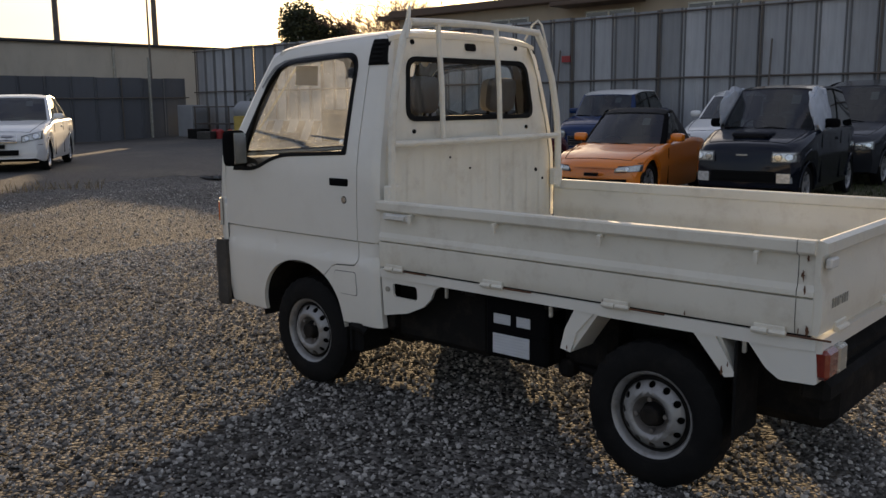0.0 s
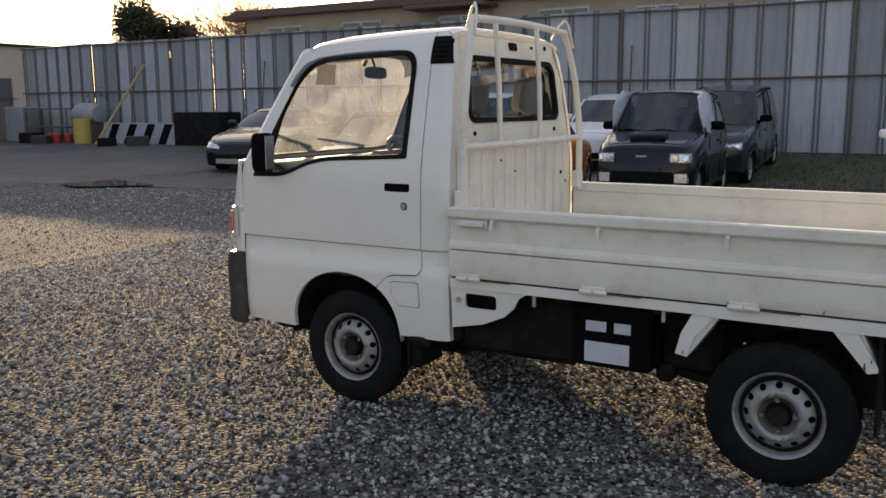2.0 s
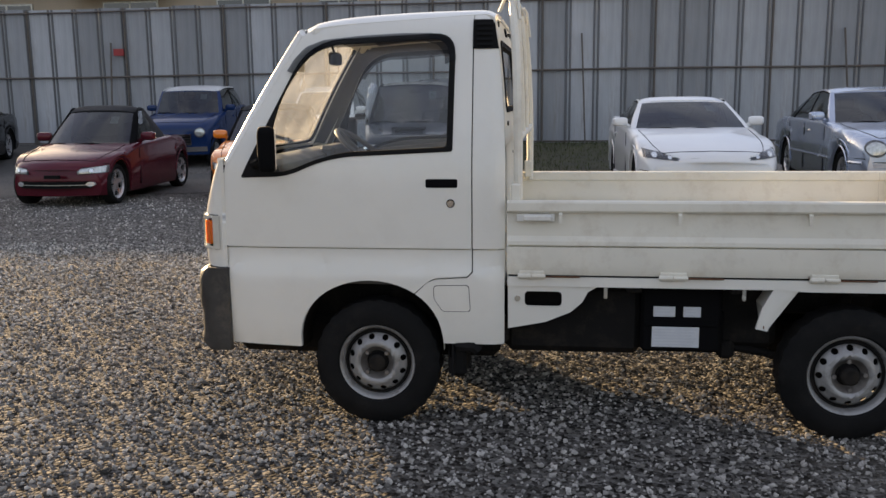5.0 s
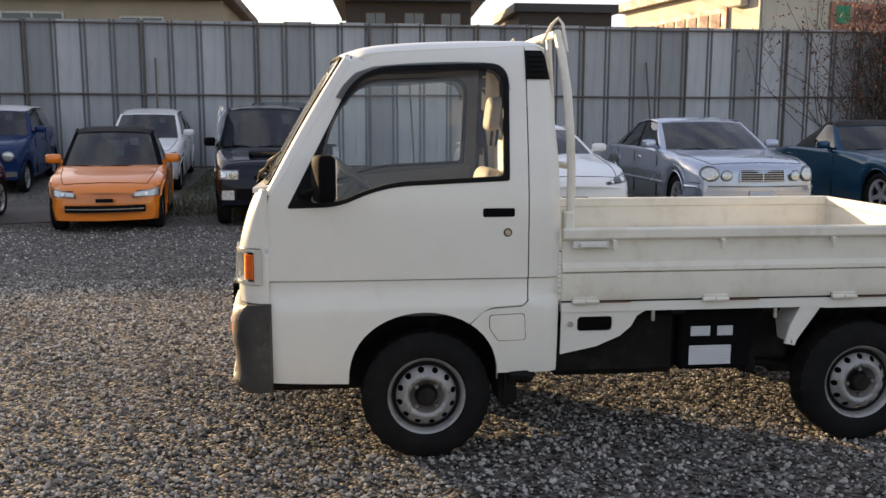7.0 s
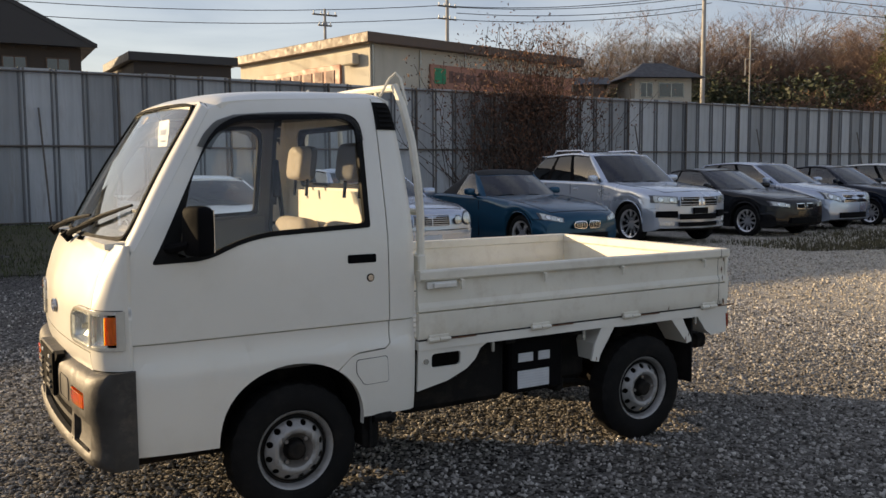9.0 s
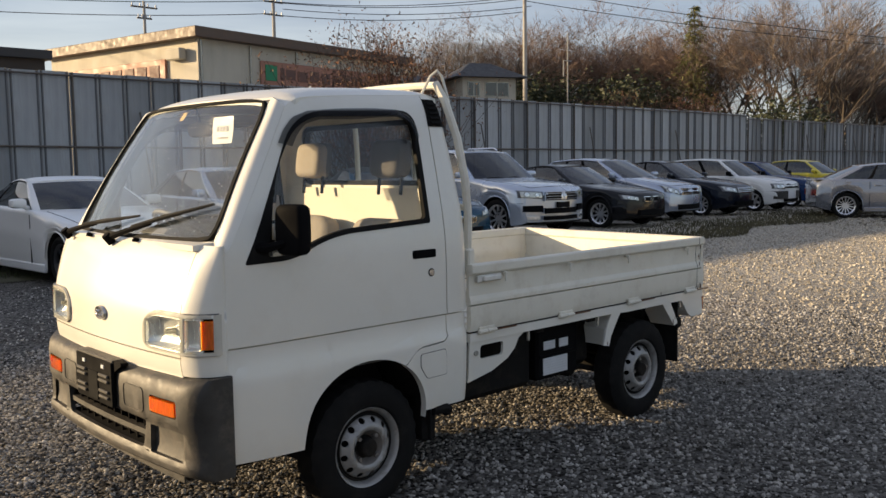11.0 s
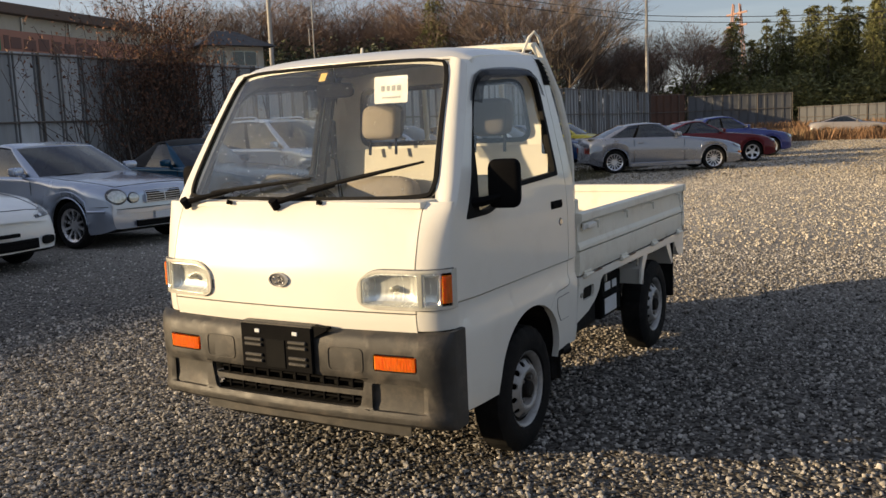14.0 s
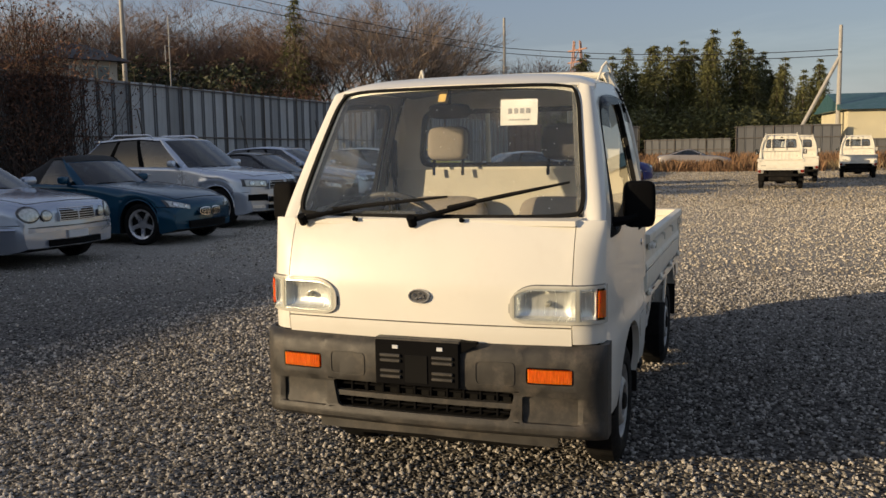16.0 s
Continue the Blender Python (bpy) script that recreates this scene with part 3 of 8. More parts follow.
    Build().grid(bowl(0.05, 0.645, 0.042), steps(0, 1, 18), steps(0, 1, 10)).make("reflector", REFLECT, rim, "silver lamp reflector")
    Build().grid(bowl(0.675, 0.855, 0.022), steps(0, 1, 8), steps(0, 1, 8)).make("side_lamp", REFLECT, rim, "clear side lamp")
    mid = lamp(0.008)(0.36, 0.5)
    Build().lathe([(0, -0.018), (0.008, -0.016), (0.011, 0.0), (0.012, 0.03)], 10, Matrix.Translation(mid + Vector((0.022, 0, 0))) @ Matrix.Rotation(radians(-90), 4, "Z")).make("bulb", LENSGREY, rim)
    Build().grid(lamp(0.013), steps(0.03, 0.82, 20), steps(0.05, 0.95, 6)).make("lens", LENS, rim, "clear ribbed lens")
    Build().shell(lamp(0.017), steps(0.862, 0.966, 8), steps(0.16, 0.86, 5), 0.012, (1, -sgn * 0.5, 0)).make("indicator", AMBER, rim, "orange indicator lens")

# bonnet panel, cowl, apron line
def lamp_edge(s):
    u = (s - 0.352) / 0.376
    return lamp_ends(u)
notch = [0.577, 0.52, 0.46, 0.43, 0.41, 0.395, 0.383, 0.373, 0.365, 0.359, 0.355]
right = [(s, lamp_edge(s)[0]) for s in notch] + [(s, lamp_edge(s)[1]) for s in reversed(notch)]
bonnet_out = [(s, 0.735) for s in steps(-0.577, 0.577, 24)] + right + [(s, 1.118) for s in steps(0.577, -0.577, 24)] + [(-s, z) for s, z in reversed(right)]
panel(bonnet_out, [], lambda s, z: nose(s, z), (1, 0, 0), 0.012, steps(-0.55, 0.55, 22), (0.78, 0.81, 0.835, 0.86, 0.89, 0.92, 0.95, 0.98, 1.01, 1.04, 1.07, 1.09, 1.105)).make("bonnet", WHITE, truck)
Build().shell(lambda s, z: nose(s, z), steps(-0.577, 0.577, 36), steps(0.660, 0.730, 4), 0.012, (1, 0, 0)).make("front_apron", WHITE, truck)
Build().shell(lambda s, z: nose(s, z, -0.052), steps(-0.765, 0.765, 40), steps(0.650, 1.112, 12), 0.01, (1, 0, 0)).make("inner_nose", INK, truck)
at_e = Matrix.Translation((nose_x(0.835) - 0.003, 0, 0.835)) @ Matrix.Rotation(radians(-90), 4, "Z") @ Matrix.Diagonal((1.0, 1, 0.62, 1))
emblem = Build().lathe([(0.036, -0.004), (0.037, -0.010), (0.042, -0.010), (0.045, 0.0)], 28, at_e).make("emblem", material("badge_silver", (0.50, 0.51, 0.52), 0.25, 0.7), truck, "small oval chrome badge")
Build().lathe([(0.0, -0.005), (0.037, -0.005)], 28, at_e).make("badge_ground", material("badge_dark", (0.13, 0.13, 0.135), 0.3, 0.5), emblem, "dark enamel ground of the badge")
for ey, ez, er in ((0.018, 0.004, 0.0085), (-0.004, 0.011, 0.0055), (-0.018, 0.004, 0.0055), (-0.006, -0.008, 0.0055), (0.009, -0.011, 0.0055), (-0.023, -0.006, 0.005)):
    Build().lathe([(0.0, -0.0105), (er * 0.7, -0.0100), (er, -0.005)], 8, Matrix.Translation((nose_x(0.835) - 0.003, ey, 0.835 + ez)) @ Matrix.Rotation(radians(-90), 4, "Z")).make("badge_stud", CHROME, emblem)

# windscreen
def screen(u, v, grow=0.0, off=0.0, sharp=False):
    if not sharp:
        u, v = u * (1 - 0.055 * abs(2 * v - 1) ** 9), 0.5 + (v - 0.5) * (1 - 0.055 * abs(u) ** 9)
    half = lerp(0.600, 0.512, v) + grow
    y = u * half
    z = lerp(1.128 - grow, 1.632 + grow, v)
    x = lerp(-0.668, -0.372, (z - 1.128) / 0.504) + 0.055 * u * u - 0.012 * math.sin(v * math.pi)
    return (x - off, y, z + off * 0.6)
scr = Build().grid(lambda u, v: screen(u, v), steps(-1, 1, 30), steps(0, 1, 24)).make("windscreen", SCREEN, truck, "clear laminated windscreen")
scr.visible_shadow = False
b = Build()
for us, vs in (((-1.0, -0.982), (0, 1)), ((0.982, 1.0), (0, 1)), ((-1, 1), (0, 0.022)), ((-1, 1), (0.982, 1.0))):
    b.shell(lambda u, v: screen(u, v, 0.012, -0.001, True), steps(us[0], us[1], 24 if us[1] - us[0] > 1 else 2), steps(vs[0], vs[1], 14 if vs[1] - vs[0] > 0.5 else 2), 0.012, (1, 0, -0.2))
b.make("screen_frame", WHITE, truck)
b = Build()
for us, vs in (((-1.0, -0.974), (0, 1)), ((0.974, 1.0), (0, 1)), ((-1, 1), (0, 0.03)), ((-1, 1), (0.978, 1.0))):
    b.shell(lambda u, v: screen(u, v, 0.010, 0.006), steps(us[0], us[1], 30 if us[1] - us[0] > 1 else 2), steps(vs[0], vs[1], 24 if vs[1] - vs[0] > 0.5 else 2), 0.02, (1, 0, -0.2))
b.make("screen_gasket", RUBBER, truck, "black rubber windscreen gasket")
for sgn in (-1, 1):
    def pillar(u, v):
        p0 = Vector(screen(sgn, v, 0.010, 0, True))
        t = v
        p1 = Vector((lerp(-0.590, -0.293, t), 0, lerp(1.116, 1.612, t)))
        p1.y = sgn * (side_w(p1.z) - 0.012 * max(0, (-p1.x - 0.42) / 0.2) ** 2)
        p = p0.lerp(p1, u)
        bulge = math.sin(u * math.pi) * 0.016
        return p + Vector((-0.75 * bulge, sgn * 0.65 * bulge, 0.2 * bulge))
    Build().shell(pillar, steps(0, 1, 8), steps(-0.045, 1.0, 18), 0.03, (0.7, -sgn * 0.7, 0)).make("screen_pillar", WHITE, truck)
    Build().shell(lambda u, v: pillar(u, v) + Vector((0.026, -sgn * 0.026, 0)), steps(-0.1, 1.15, 8), steps(0.0, 1.0, 18), 0.006, (0.7, -sgn * 0.7, 0)).make("pillar_trim", LINING, truck, "dark grey trim inside the pillar")
Build().shell(lambda u, v: (lerp(nose_x(1.118), screen(u, 0, 0.012)[0], v), u * lerp(0.577, 0.600, v), lerp(1.118, 1.126, v)), steps(-1, 1, 20), steps(0, 1, 2), 0.02, (0, 0, -1)).make("cowl", WHITE, truck)

# roof
roof_mid = curve([(-0.40, 1.628), (-0.36, 1.655), (-0.30, 1.678), (-0.2, 1.697), (0.0, 1.714), (0.25, 1.722), (0.44, 1.722), (0.490, 1.700)])
roof_rim = curve([(-0.40, 1.60), (-0.33, 1.612), (-0.291, 1.612), (-0.245, 1.638), (-0.15, 1.652), (0.0, 1.662), (0.2, 1.672), (0.478, 1.686), (0.49, 1.67)])


def roof(x, v):
    a = abs(v)
    half = side_w(roof_rim(x)) + 0.002
    if x < -0.29:
        half = lerp(0.522, half, (x + 0.388) / 0.098)
    xx = x + 0.055 * v * v * max(0.0, min(1.0, (-x - 0.1) / 0.28))
    drop = 0.35 * a ** 2.2 + 0.65 * a ** 9
    return (xx, v * half, lerp(roof_mid(x), roof_rim(xx), drop))
vv = [math.copysign(abs(k) ** 0.7, k) for k in steps(-1, 1, 32)]
Build().shell(roof, steps(-0.368, 0.490, 28), vv, 0.02, (0, 0, -1)).make("roof", WHITE, truck)

# cab back with window
back_out = [(-side_w(z) + 0.02, z) for z in (0.6, 0.8, 1.0, 1.1, 1.2, 1.3, 1.4, 1.5, 1.6, 1.66)] + [(-0.50, 1.690), (-0.3, 1.706), (0, 1.712), (0.3, 1.706), (0.50, 1.690)] + \
    [(side_w(z) - 0.02, z) for z in (1.66, 1.6, 1.5, 1.4, 1.3, 1.2, 1.1, 1.0, 0.8, 0.6)]
bw_out = fillet([(-0.49, 1.295), (0.49, 1.295), (0.455, 1.590), (-0.455, 1.590)], 0.07, 6)
bw_in = fillet([(-0.466, 1.318), (0.466, 1.318), (0.435, 1.567), (-0.435, 1.567)], 0.055, 6)
back3 = lambda y, z: (rear_x(z) - 0.03 * max(0.0, (abs(y) - side_w(z) + 0.07) / 0.05) ** 2, y, z)
backp = panel(back_out, [bw_out], back3, (-1, 0, 0), 0.03, (-0.64, -0.6, -0.55, 0, 0.55, 0.6, 0.64), (0.9, 1.1, 1.2, 1.3, 1.4, 1.5, 1.6, 1.66)).make("cab_back", BEDPAINT, truck)
panel(bw_out, [bw_in], lambda y, z: (rear_x(z) + 0.006, y, z), (-1, 0, 0), 0.03).make("window_gasket", RUBBER, backp, "black rubber window gasket")
pane = panel(bw_in, [], lambda y, z: (rear_x(z) - 0.006, y, z), (-1, 0, 0), 0.0).make("rear_window", GLASS, backp)
pane.visible_shadow = False
b = Build()
for k in range(11):
    y = -0.57 + 1.14 * k / 10
    prof = [(y + 0.040 * u, 0.0035 * math.cos(u * math.pi / 2) ** 2) for u in steps(-1, 1, 8)]
    b.prism(prof, lambda a, h: (rear_x(1.0) + h + 0.0015, a, 0.67), (0, 0, 0.50))
b.make("back_corrugation", BEDPAINT, backp)
for y, z, r in ((-0.40, 1.655, 0.012), (0.38, 1.655, 0.012), (-0.44, 1.25, 0.010), (0.42, 1.25, 0.010), (0.22, 1.65, 0.008), (-0.2, 1.12, 0.006), (0.5, 1.02, 0.010), (0.56, 0.97, 0.008), (-0.05, 1.06, 0.005)):
    Build().lathe([(0.0, 0.006), (r, 0.006), (r, -0.004)], 10, Matrix.Translation((rear_x(z), y, z)) @ Matrix.Rotation(radians(-90), 4, "Z")).make("grommet", INK, backp, "dark bolt hole plug")
Build().prism(fillet([(-0.03, 1.628), (0.05, 1.628), (0.05, 1.664), (-0.03, 1.664)], 0.014, 4), lambda y, z: (rear_x(z) + 0.001, y, z), (0.006, 0, 0)).make("vent_plug", INK, backp, "dark oval vent plug")

# bumper
bump_x = curve([(0.316, -0.760), (0.326, -0.787), (0.342, -0.806), (0.364, -0.808), (0.387, -0.798), (0.48, -0.796), (0.505, -0.806), (0.60, -0.806), (0.64, -0.798), (0.662, -0.775), (0.670, -0.755)])


def bumper(s, z, off=0.0):
    xf = bump_x(z) - off
    a = abs(s)
    if a <= 0.58:
        return (xf + 0.028 * (a / 0.58) ** 2, s, z)
    if a <= 0.80:
        th = (a - 0.58) / 0.22 * math.pi / 2
        return (-0.690 - (-0.690 - (xf + 0.028)) * math.cos(th), math.copysign(0.58 + (0.122 + off) * math.sin(th), s), z)
    return (-0.690 + (a - 0.80), math.copysign(0.702 + off, s), z)
grille_hole = fillet([(-0.350, 0.382), (0.350, 0.382), (0.372, 0.490), (-0.372, 0.490)], 0.02, 4)
pockets = [fillet([(c - 0.115, 0.378), (c + 0.115, 0.378), (c + 0.115, 0.478), (c - 0.115, 0.478)], 0.012, 3) for c in (-0.515, 0.515)]
lamps_h = [fillet([(c - 0.088, 0.527), (c + 0.088, 0.527), (c + 0.088, 0.590), (c - 0.088, 0.590)], 0.012, 3) for c in (-0.505, 0.505)]
bump = panel([(s, 0.316) for s in steps(-0.872, 0.872, 40)] + [(s, 0.670) for s in steps(0.872, -0.872, 40)], [grille_hole, *pockets, *lamps_h], bumper, lambda s, z: (1, 0, 0) if abs(s) < 0.6 else (0.25, -math.copysign(1, s), 0), 0.02,
             steps(-0.80, 0.80, 24), (0.332, 0.342, 0.354, 0.364, 0.387, 0.40, 0.48, 0.505, 0.60, 0.63, 0.65, 0.662)).make("front_bumper", BUMPER, truck, "weathered dark grey plastic bumper")
for c in (-0.515, 0.515):
    Build().shell(lambda s, z: bumper(s, z, -0.020), steps(c - 0.125, c + 0.125, 8), steps(0.368, 0.488, 3), 0.01, (1, 0, 0)).make("bumper_pocket", BUMPER, bump)
for c in (-0.505, 0.505):
    Build().shell(lambda s, z: bumper(s, z, -0.012), steps(c - 0.095, c + 0.095, 6), steps(0.52, 0.597, 3), 0.01, (1, 0, 0)).make("lamp_recess", BLACKP, bump)
    lens = Build().shell(lambda s, z: bumper(s, z, 0.004 + 0.004 * (1 - ((s - c) / 0.08) ** 4)), steps(c - 0.080, c + 0.080, 8), steps(0.534, 0.583, 4), 0.016, (1, 0, 0)).make("bumper_lamp", AMBER, bump, "orange lamp in the bumper")
b = Build()
b.box(-0.70, -0.66, -0.39, 0.39, 0.365, 0.505, 0.0).box(-0.79, -0.66, -0.39, 0.39, 0.492, 0.505).box(-0.79, -0.66, -0.39, 0.39, 0.365, 0.380)
b.make("grille_back", INK, bump)
b = Build()
b.shell(lambda s, z: bumper(s, z, -0.010), steps(-0.36, 0.36, 12), steps(0.424, 0.444, 2), 0.03, (1, 0, 0))
b.make("grille_bar", BUMPER, bump)
for y in steps(-0.30, 0.30, 9):
    Build().box(-0.762, -0.735, y - 0.005, y + 0.005, 0.385, 0.488, 0.002).make("grille_rib", BLACKP, bump)
for z in (0.402, 0.468):
    Build().box(-0.758, -0.742, -0.345, 0.345, z - 0.004, z + 0.004, 0.002).make("grille_wire", BLACKP, bump)
b = Build()
b.box(-0.822, -0.806, -0.170, 0.170, 0.495, 0.668, 0.006)
hold = b.make("plate_holder", BLACKP, bump, "empty black number plate holder")
# near-black plate painted in for the shaded hole of the holder
b = Build()
b.box(-0.826, -0.820, -0.045, 0.045, 0.507, 0.615, 0.003)
b.make("holder_opening", INK, hold)
for y in (-0.105, 0.105):
    for z in (0.528, 0.550, 0.590, 0.610):
        Build().box(-0.832, -0.820, y - 0.042, y + 0.042, z - 0.006, z + 0.006, 0.004).make("holder_rib", BUMPER, hold)
Build().prism([(-0.170, 0.630), (-0.235, 0.664), (-0.235, 0.674), (-0.150, 0.676), (-0.150, 0.640)], lambda y, z: (-0.812, y, z), (0.03, 0, 0)).make("holder_wing", BLACKP, hold)
Build().box(-0.818, -0.770, -0.172, 0.172, 0.664, 0.676, 0.003).make("holder_flange", BUMPER, hold)
# black plates drawn in for the shaded slots
for y in (-0.105, 0.105):
    for z in (0.539, 0.600):
        Build().box(-0.8225, -0.8195, y - 0.044, y + 0.044, z - 0.006, z + 0.006, 0.0).make("holder_slot", INK, hold)
for y in (-0.095, 0.085):
    Build().box(-0.826, -0.821, y - 0.012, y + 0.012, 0.636, 0.650, 0.002).make("holder_clip", LABELW, hold)
b = Build()
b.shell(lambda s, z: (bumper(s, 0.33)[0] + 0.05, s, z - 0.02 * abs(s)), steps(-0.52, 0.46, 12), steps(0.284, 0.325, 2), 0.006, (1, 0, 0))
b.make("front_valance", BUMPER, truck, "bent grey lower valance")
for c in (-0.30, 0.30):
    ring = fillet([(c - 0.075, 0.515), (c + 0.075, 0.515), (c + 0.075, 0.605), (c - 0.075, 0.605)], 0.02, 4)
    ring2 = [(c + (s - c) * 0.95, 0.56 + (z - 0.56) * 0.92) for s, z in ring]
    panel(ring, [ring2], lambda s, z: bumper(s, z, 0.003), (1, 0, 0), 0.006).make("bumper_relief", BUMPER, bump)

# wipers and washer jets
for base, mid, tip in (((-0.700, 0.530, 1.118), (-0.666, 0.30, 1.163), (-0.640, -0.07, 1.204)), ((-0.715, 0.050, 1.118), (-0.653, -0.19, 1.180), (-0.574, -0.535, 1.256))):
    b = Build().tube([base, Vector(base).lerp(Vector(mid), 0.5) + Vector((-0.012, 0, 0)), mid], [0.013, 0.011, 0.009], 6)
    b.tube([Vector(base) + Vector((0.012, 0, -0.02)), Vector(base) + Vector((-0.014, 0, 0.012))], 0.017, 10)
    wip = b.make("wiper", BLACKP, truck, "black windscreen wiper")
    a, c = Vector(base).lerp(Vector(mid), 0.55), Vector(tip)
    b = Build().tube([a + Vector((0.004, 0, 0.012)), a.lerp(c, 0.5) + Vector((-0.010, 0, 0.006)), c], [0.008, 0.0095, 0.005], 6)
    b.make("wiper_blade", RUBBER, wip)
for y in (0.30, -0.145):
    Build().tube([(-0.672, y, 1.112), (-0.700, y, 1.120), (-0.704, y, 1.112)], [0.009, 0.009, 0.006], 8).make("washer_jet", BLACKP, truck)

# wheels
DISH = curve([(0, 0.004), (0.046, 0.004), (0.060, 0.020), (0.074, 0.040), (0.088, 0.043), (0.102, 0.032), (0.124, 0.010), (0.136, -0.014), (0.142, -0.020)])


def disc3(a, c):
    r = math.hypot(a, c)
    return (a, -DISH(r), c)
holes = [[(0.112 * math.cos(t) + 0.0115 * math.cos(t) * math.cos(q) - 0.0135 * math.sin(t) * math.sin(q), 0.112 * math.sin(t) + 0.0115 * math.sin(t) * math.cos(q) + 0.0135 * math.cos(t) * math.sin(q))
          for q in [2 * math.pi * k / 10 for k in range(10)]] for t in [2 * math.pi * k / 12 + 0.2 for k in range(12)]]
wheel = panel([(0.142 * math.cos(2 * math.pi * k / 48), 0.142 * math.sin(2 * math.pi * k / 48)) for k in range(48)],
              holes, disc3, (0, 1, 0), 0.006, steps(-0.135, 0.135, 19), steps(-0.135, 0.135, 19)).make("wheel", STEEL, truck, "silver pressed steel wheel with round holes")
b = Build().lathe([(0.140, 0.012), (0.146, -0.018), (0.154, -0.030), (0.160, -0.034), (0.163, -0.028), (0.160, -0.020), (0.150, 0.0), (0.150, 0.1), (0.14, 0.1)], 48)
b.make("rim", STEEL, wheel, "silver wheel rim")
Build().lathe([(0.0, -0.0065), (0.046, -0.0065), (0.060, -0.0228), (0.070, -0.0365)], 28).make("hub_plate", HUBSTEEL, wheel, "dirty hub plate")
# black ring drawn in for the shade of the rim groove
Build().lathe([(0.126, -0.012), (0.133, -0.003), (0.141, -0.004)], 48).make("rim_groove", CHASSIS, wheel, "dark ring painted as the shaded groove inside the rim")
Build().lathe([(0.0, 0.020), (0.128, 0.020), (0.134, 0.026), (0.134, 0.070)], 36).make("brake_drum", CHASSIS, wheel, "dark brake drum behind the wheel holes")
b = Build().lathe([(0.0, -0.050), (0.028, -0.050), (0.036, -0.044), (0.040, -0.012), (0.050, -0.006)], 20)
b.make("hub_cap", CHASSIS, wheel, "dark hub centre")
for k in range(4):
    t = math.pi / 4 + k * math.pi / 2
    Build().lathe([(0.0, -0.046), (0.009, -0.045), (0.010, -0.025)], 6, Matrix.Translation((0.058 * math.cos(t), 0.010, 0.058 * math.sin(t)))).make("wheel_nut", HUBSTEEL, wheel, "rusty wheel nut")
b = Build().lathe([(0.156, -0.026), (0.170, -0.040), (0.200, -0.046), (0.230, -0.042), (0.250, -0.030), (0.262, -0.020), (0.265, 0.03), (0.262, 0.08), (0.250, 0.092), (0.22, 0.105), (0.17, 0.10), (0.15, 0.09)], 112)
b.v = [(x * q, y, z * q) for x, y, z in b.v for q in [1 + (0.016 if math.hypot(x, z) > 0.245 and int(math.atan2(z, x) * 28 / math.pi + 200.25) % 2 else 0.0)]]
b.make("tyre", RUBBER, wheel, "black block-tread tyre")
wheel.matrix_basis = pose(0, -0.622, 0.266)
wheels = [wheel, again(wheel, truck, pose(1.885, -0.622, 0.266, 0, 40, 0)), again(wheel, truck, pose(0, 0.622, 0.266, 0, 15, 180)), again(wheel, truck, pose(1.885, 0.622, 0.266, 0, 70, 180))]

# wheel housings, mud flaps, underbody
for sgn in (-1, 1):
    b = Build()
    b.shell(lambda a, y: (-0.014 + 0.325 * math.cos(a), y, 0.33 + 0.315 * math.sin(a)), steps(-0.1, math.pi + 0.1, 18), [sgn * 0.672, sgn * 0.40], 0.01, (0, 0, 0.2))
    b.box(-0.34, 0.32, sgn * 0.385, sgn * 0.40, 0.30, 0.66)
    b.make("wheel_housing", CHASSIS, truck)
    for x0 in (0.318,):
        b = Build().box(x0, x0 + 0.012, sgn * 0.48, sgn * 0.675, 0.225, 0.46, 0.004)
        b.tube([(x0 + 0.02, sgn * 0.66, 0.355), (x0 + 0.09, sgn * 0.665, 0.352), (x0 + 0.11, sgn * 0.66, 0.335)], 0.028, 8)
        b.make("mud_flap", RUBBER, truck, "black rubber mud flap")
    b = Build().box(2.195, 2.207, sgn * 0.50, sgn * 0.685, 0.26, 0.60, 0.004, Matrix.Translation((0, 0, 0)))
    b.make("mud_flap", RUBBER, truck, "black rubber mud flap")
    b = Build().box(0.30, 0.55, sgn * 0.40, sgn * 0.62, 0.345, 0.46, 0.02)
    b.make("sill", CHASSIS, truck)
for sgn in (-1, 1):
    Build().box(0.300, 0.376, sgn * 0.45, sgn * 0.655, 0.215, 0.42, 0.015).make("mud_guard", RUBBER, truck, "black moulded mud guard")
# solid block added to stop sunlight passing under the cab
Build().box(-0.68, 0.50, -0.44, 0.44, 0.235, 0.405, 0.03).make("undertray", CHASSIS, truck)
chassis = Build().box(-0.55, 0.5, -0.38, 0.38, 0.40, 0.62, 0.02).make("chassis", CHASSIS, truck, "black dirty chassis frame")
for y in (-0.32, 0.32):
    Build().box(0.5, 2.40, y - 0.04, y + 0.04, 0.44, 0.60, 0.01).make("side_member", CHASSIS, chassis)
for x in (0.60, 1.05, 1.45, 1.9, 2.36):
    Build().box(x - 0.03, x + 0.03, -0.66, 0.66, 0.585, 0.630, 0.005).make("cross_member", CHASSIS, chassis)
for x, r in ((0.0, 0.028), (1.885, 0.042)):
    Build().tube([(x, -0.58, 0.262), (x, 0.58, 0.262)], r, 10).make("axle", CHASSIS, chassis)
b = Build().box(0.53, 1.09, -0.575, -0.10, 0.305, 0.60, 0.03)
b.make("fuel_tank", CHASSIS, chassis)
# black box added to keep the gap behind the battery box dark
Build().box(1.39, 1.64, -0.50, -0.06, 0.32, 0.61, 0.03).box(1.40, 1.47, -0.54, -0.45, 0.285, 0.36, 0.02).make("air_cleaner", CHASSIS, chassis)
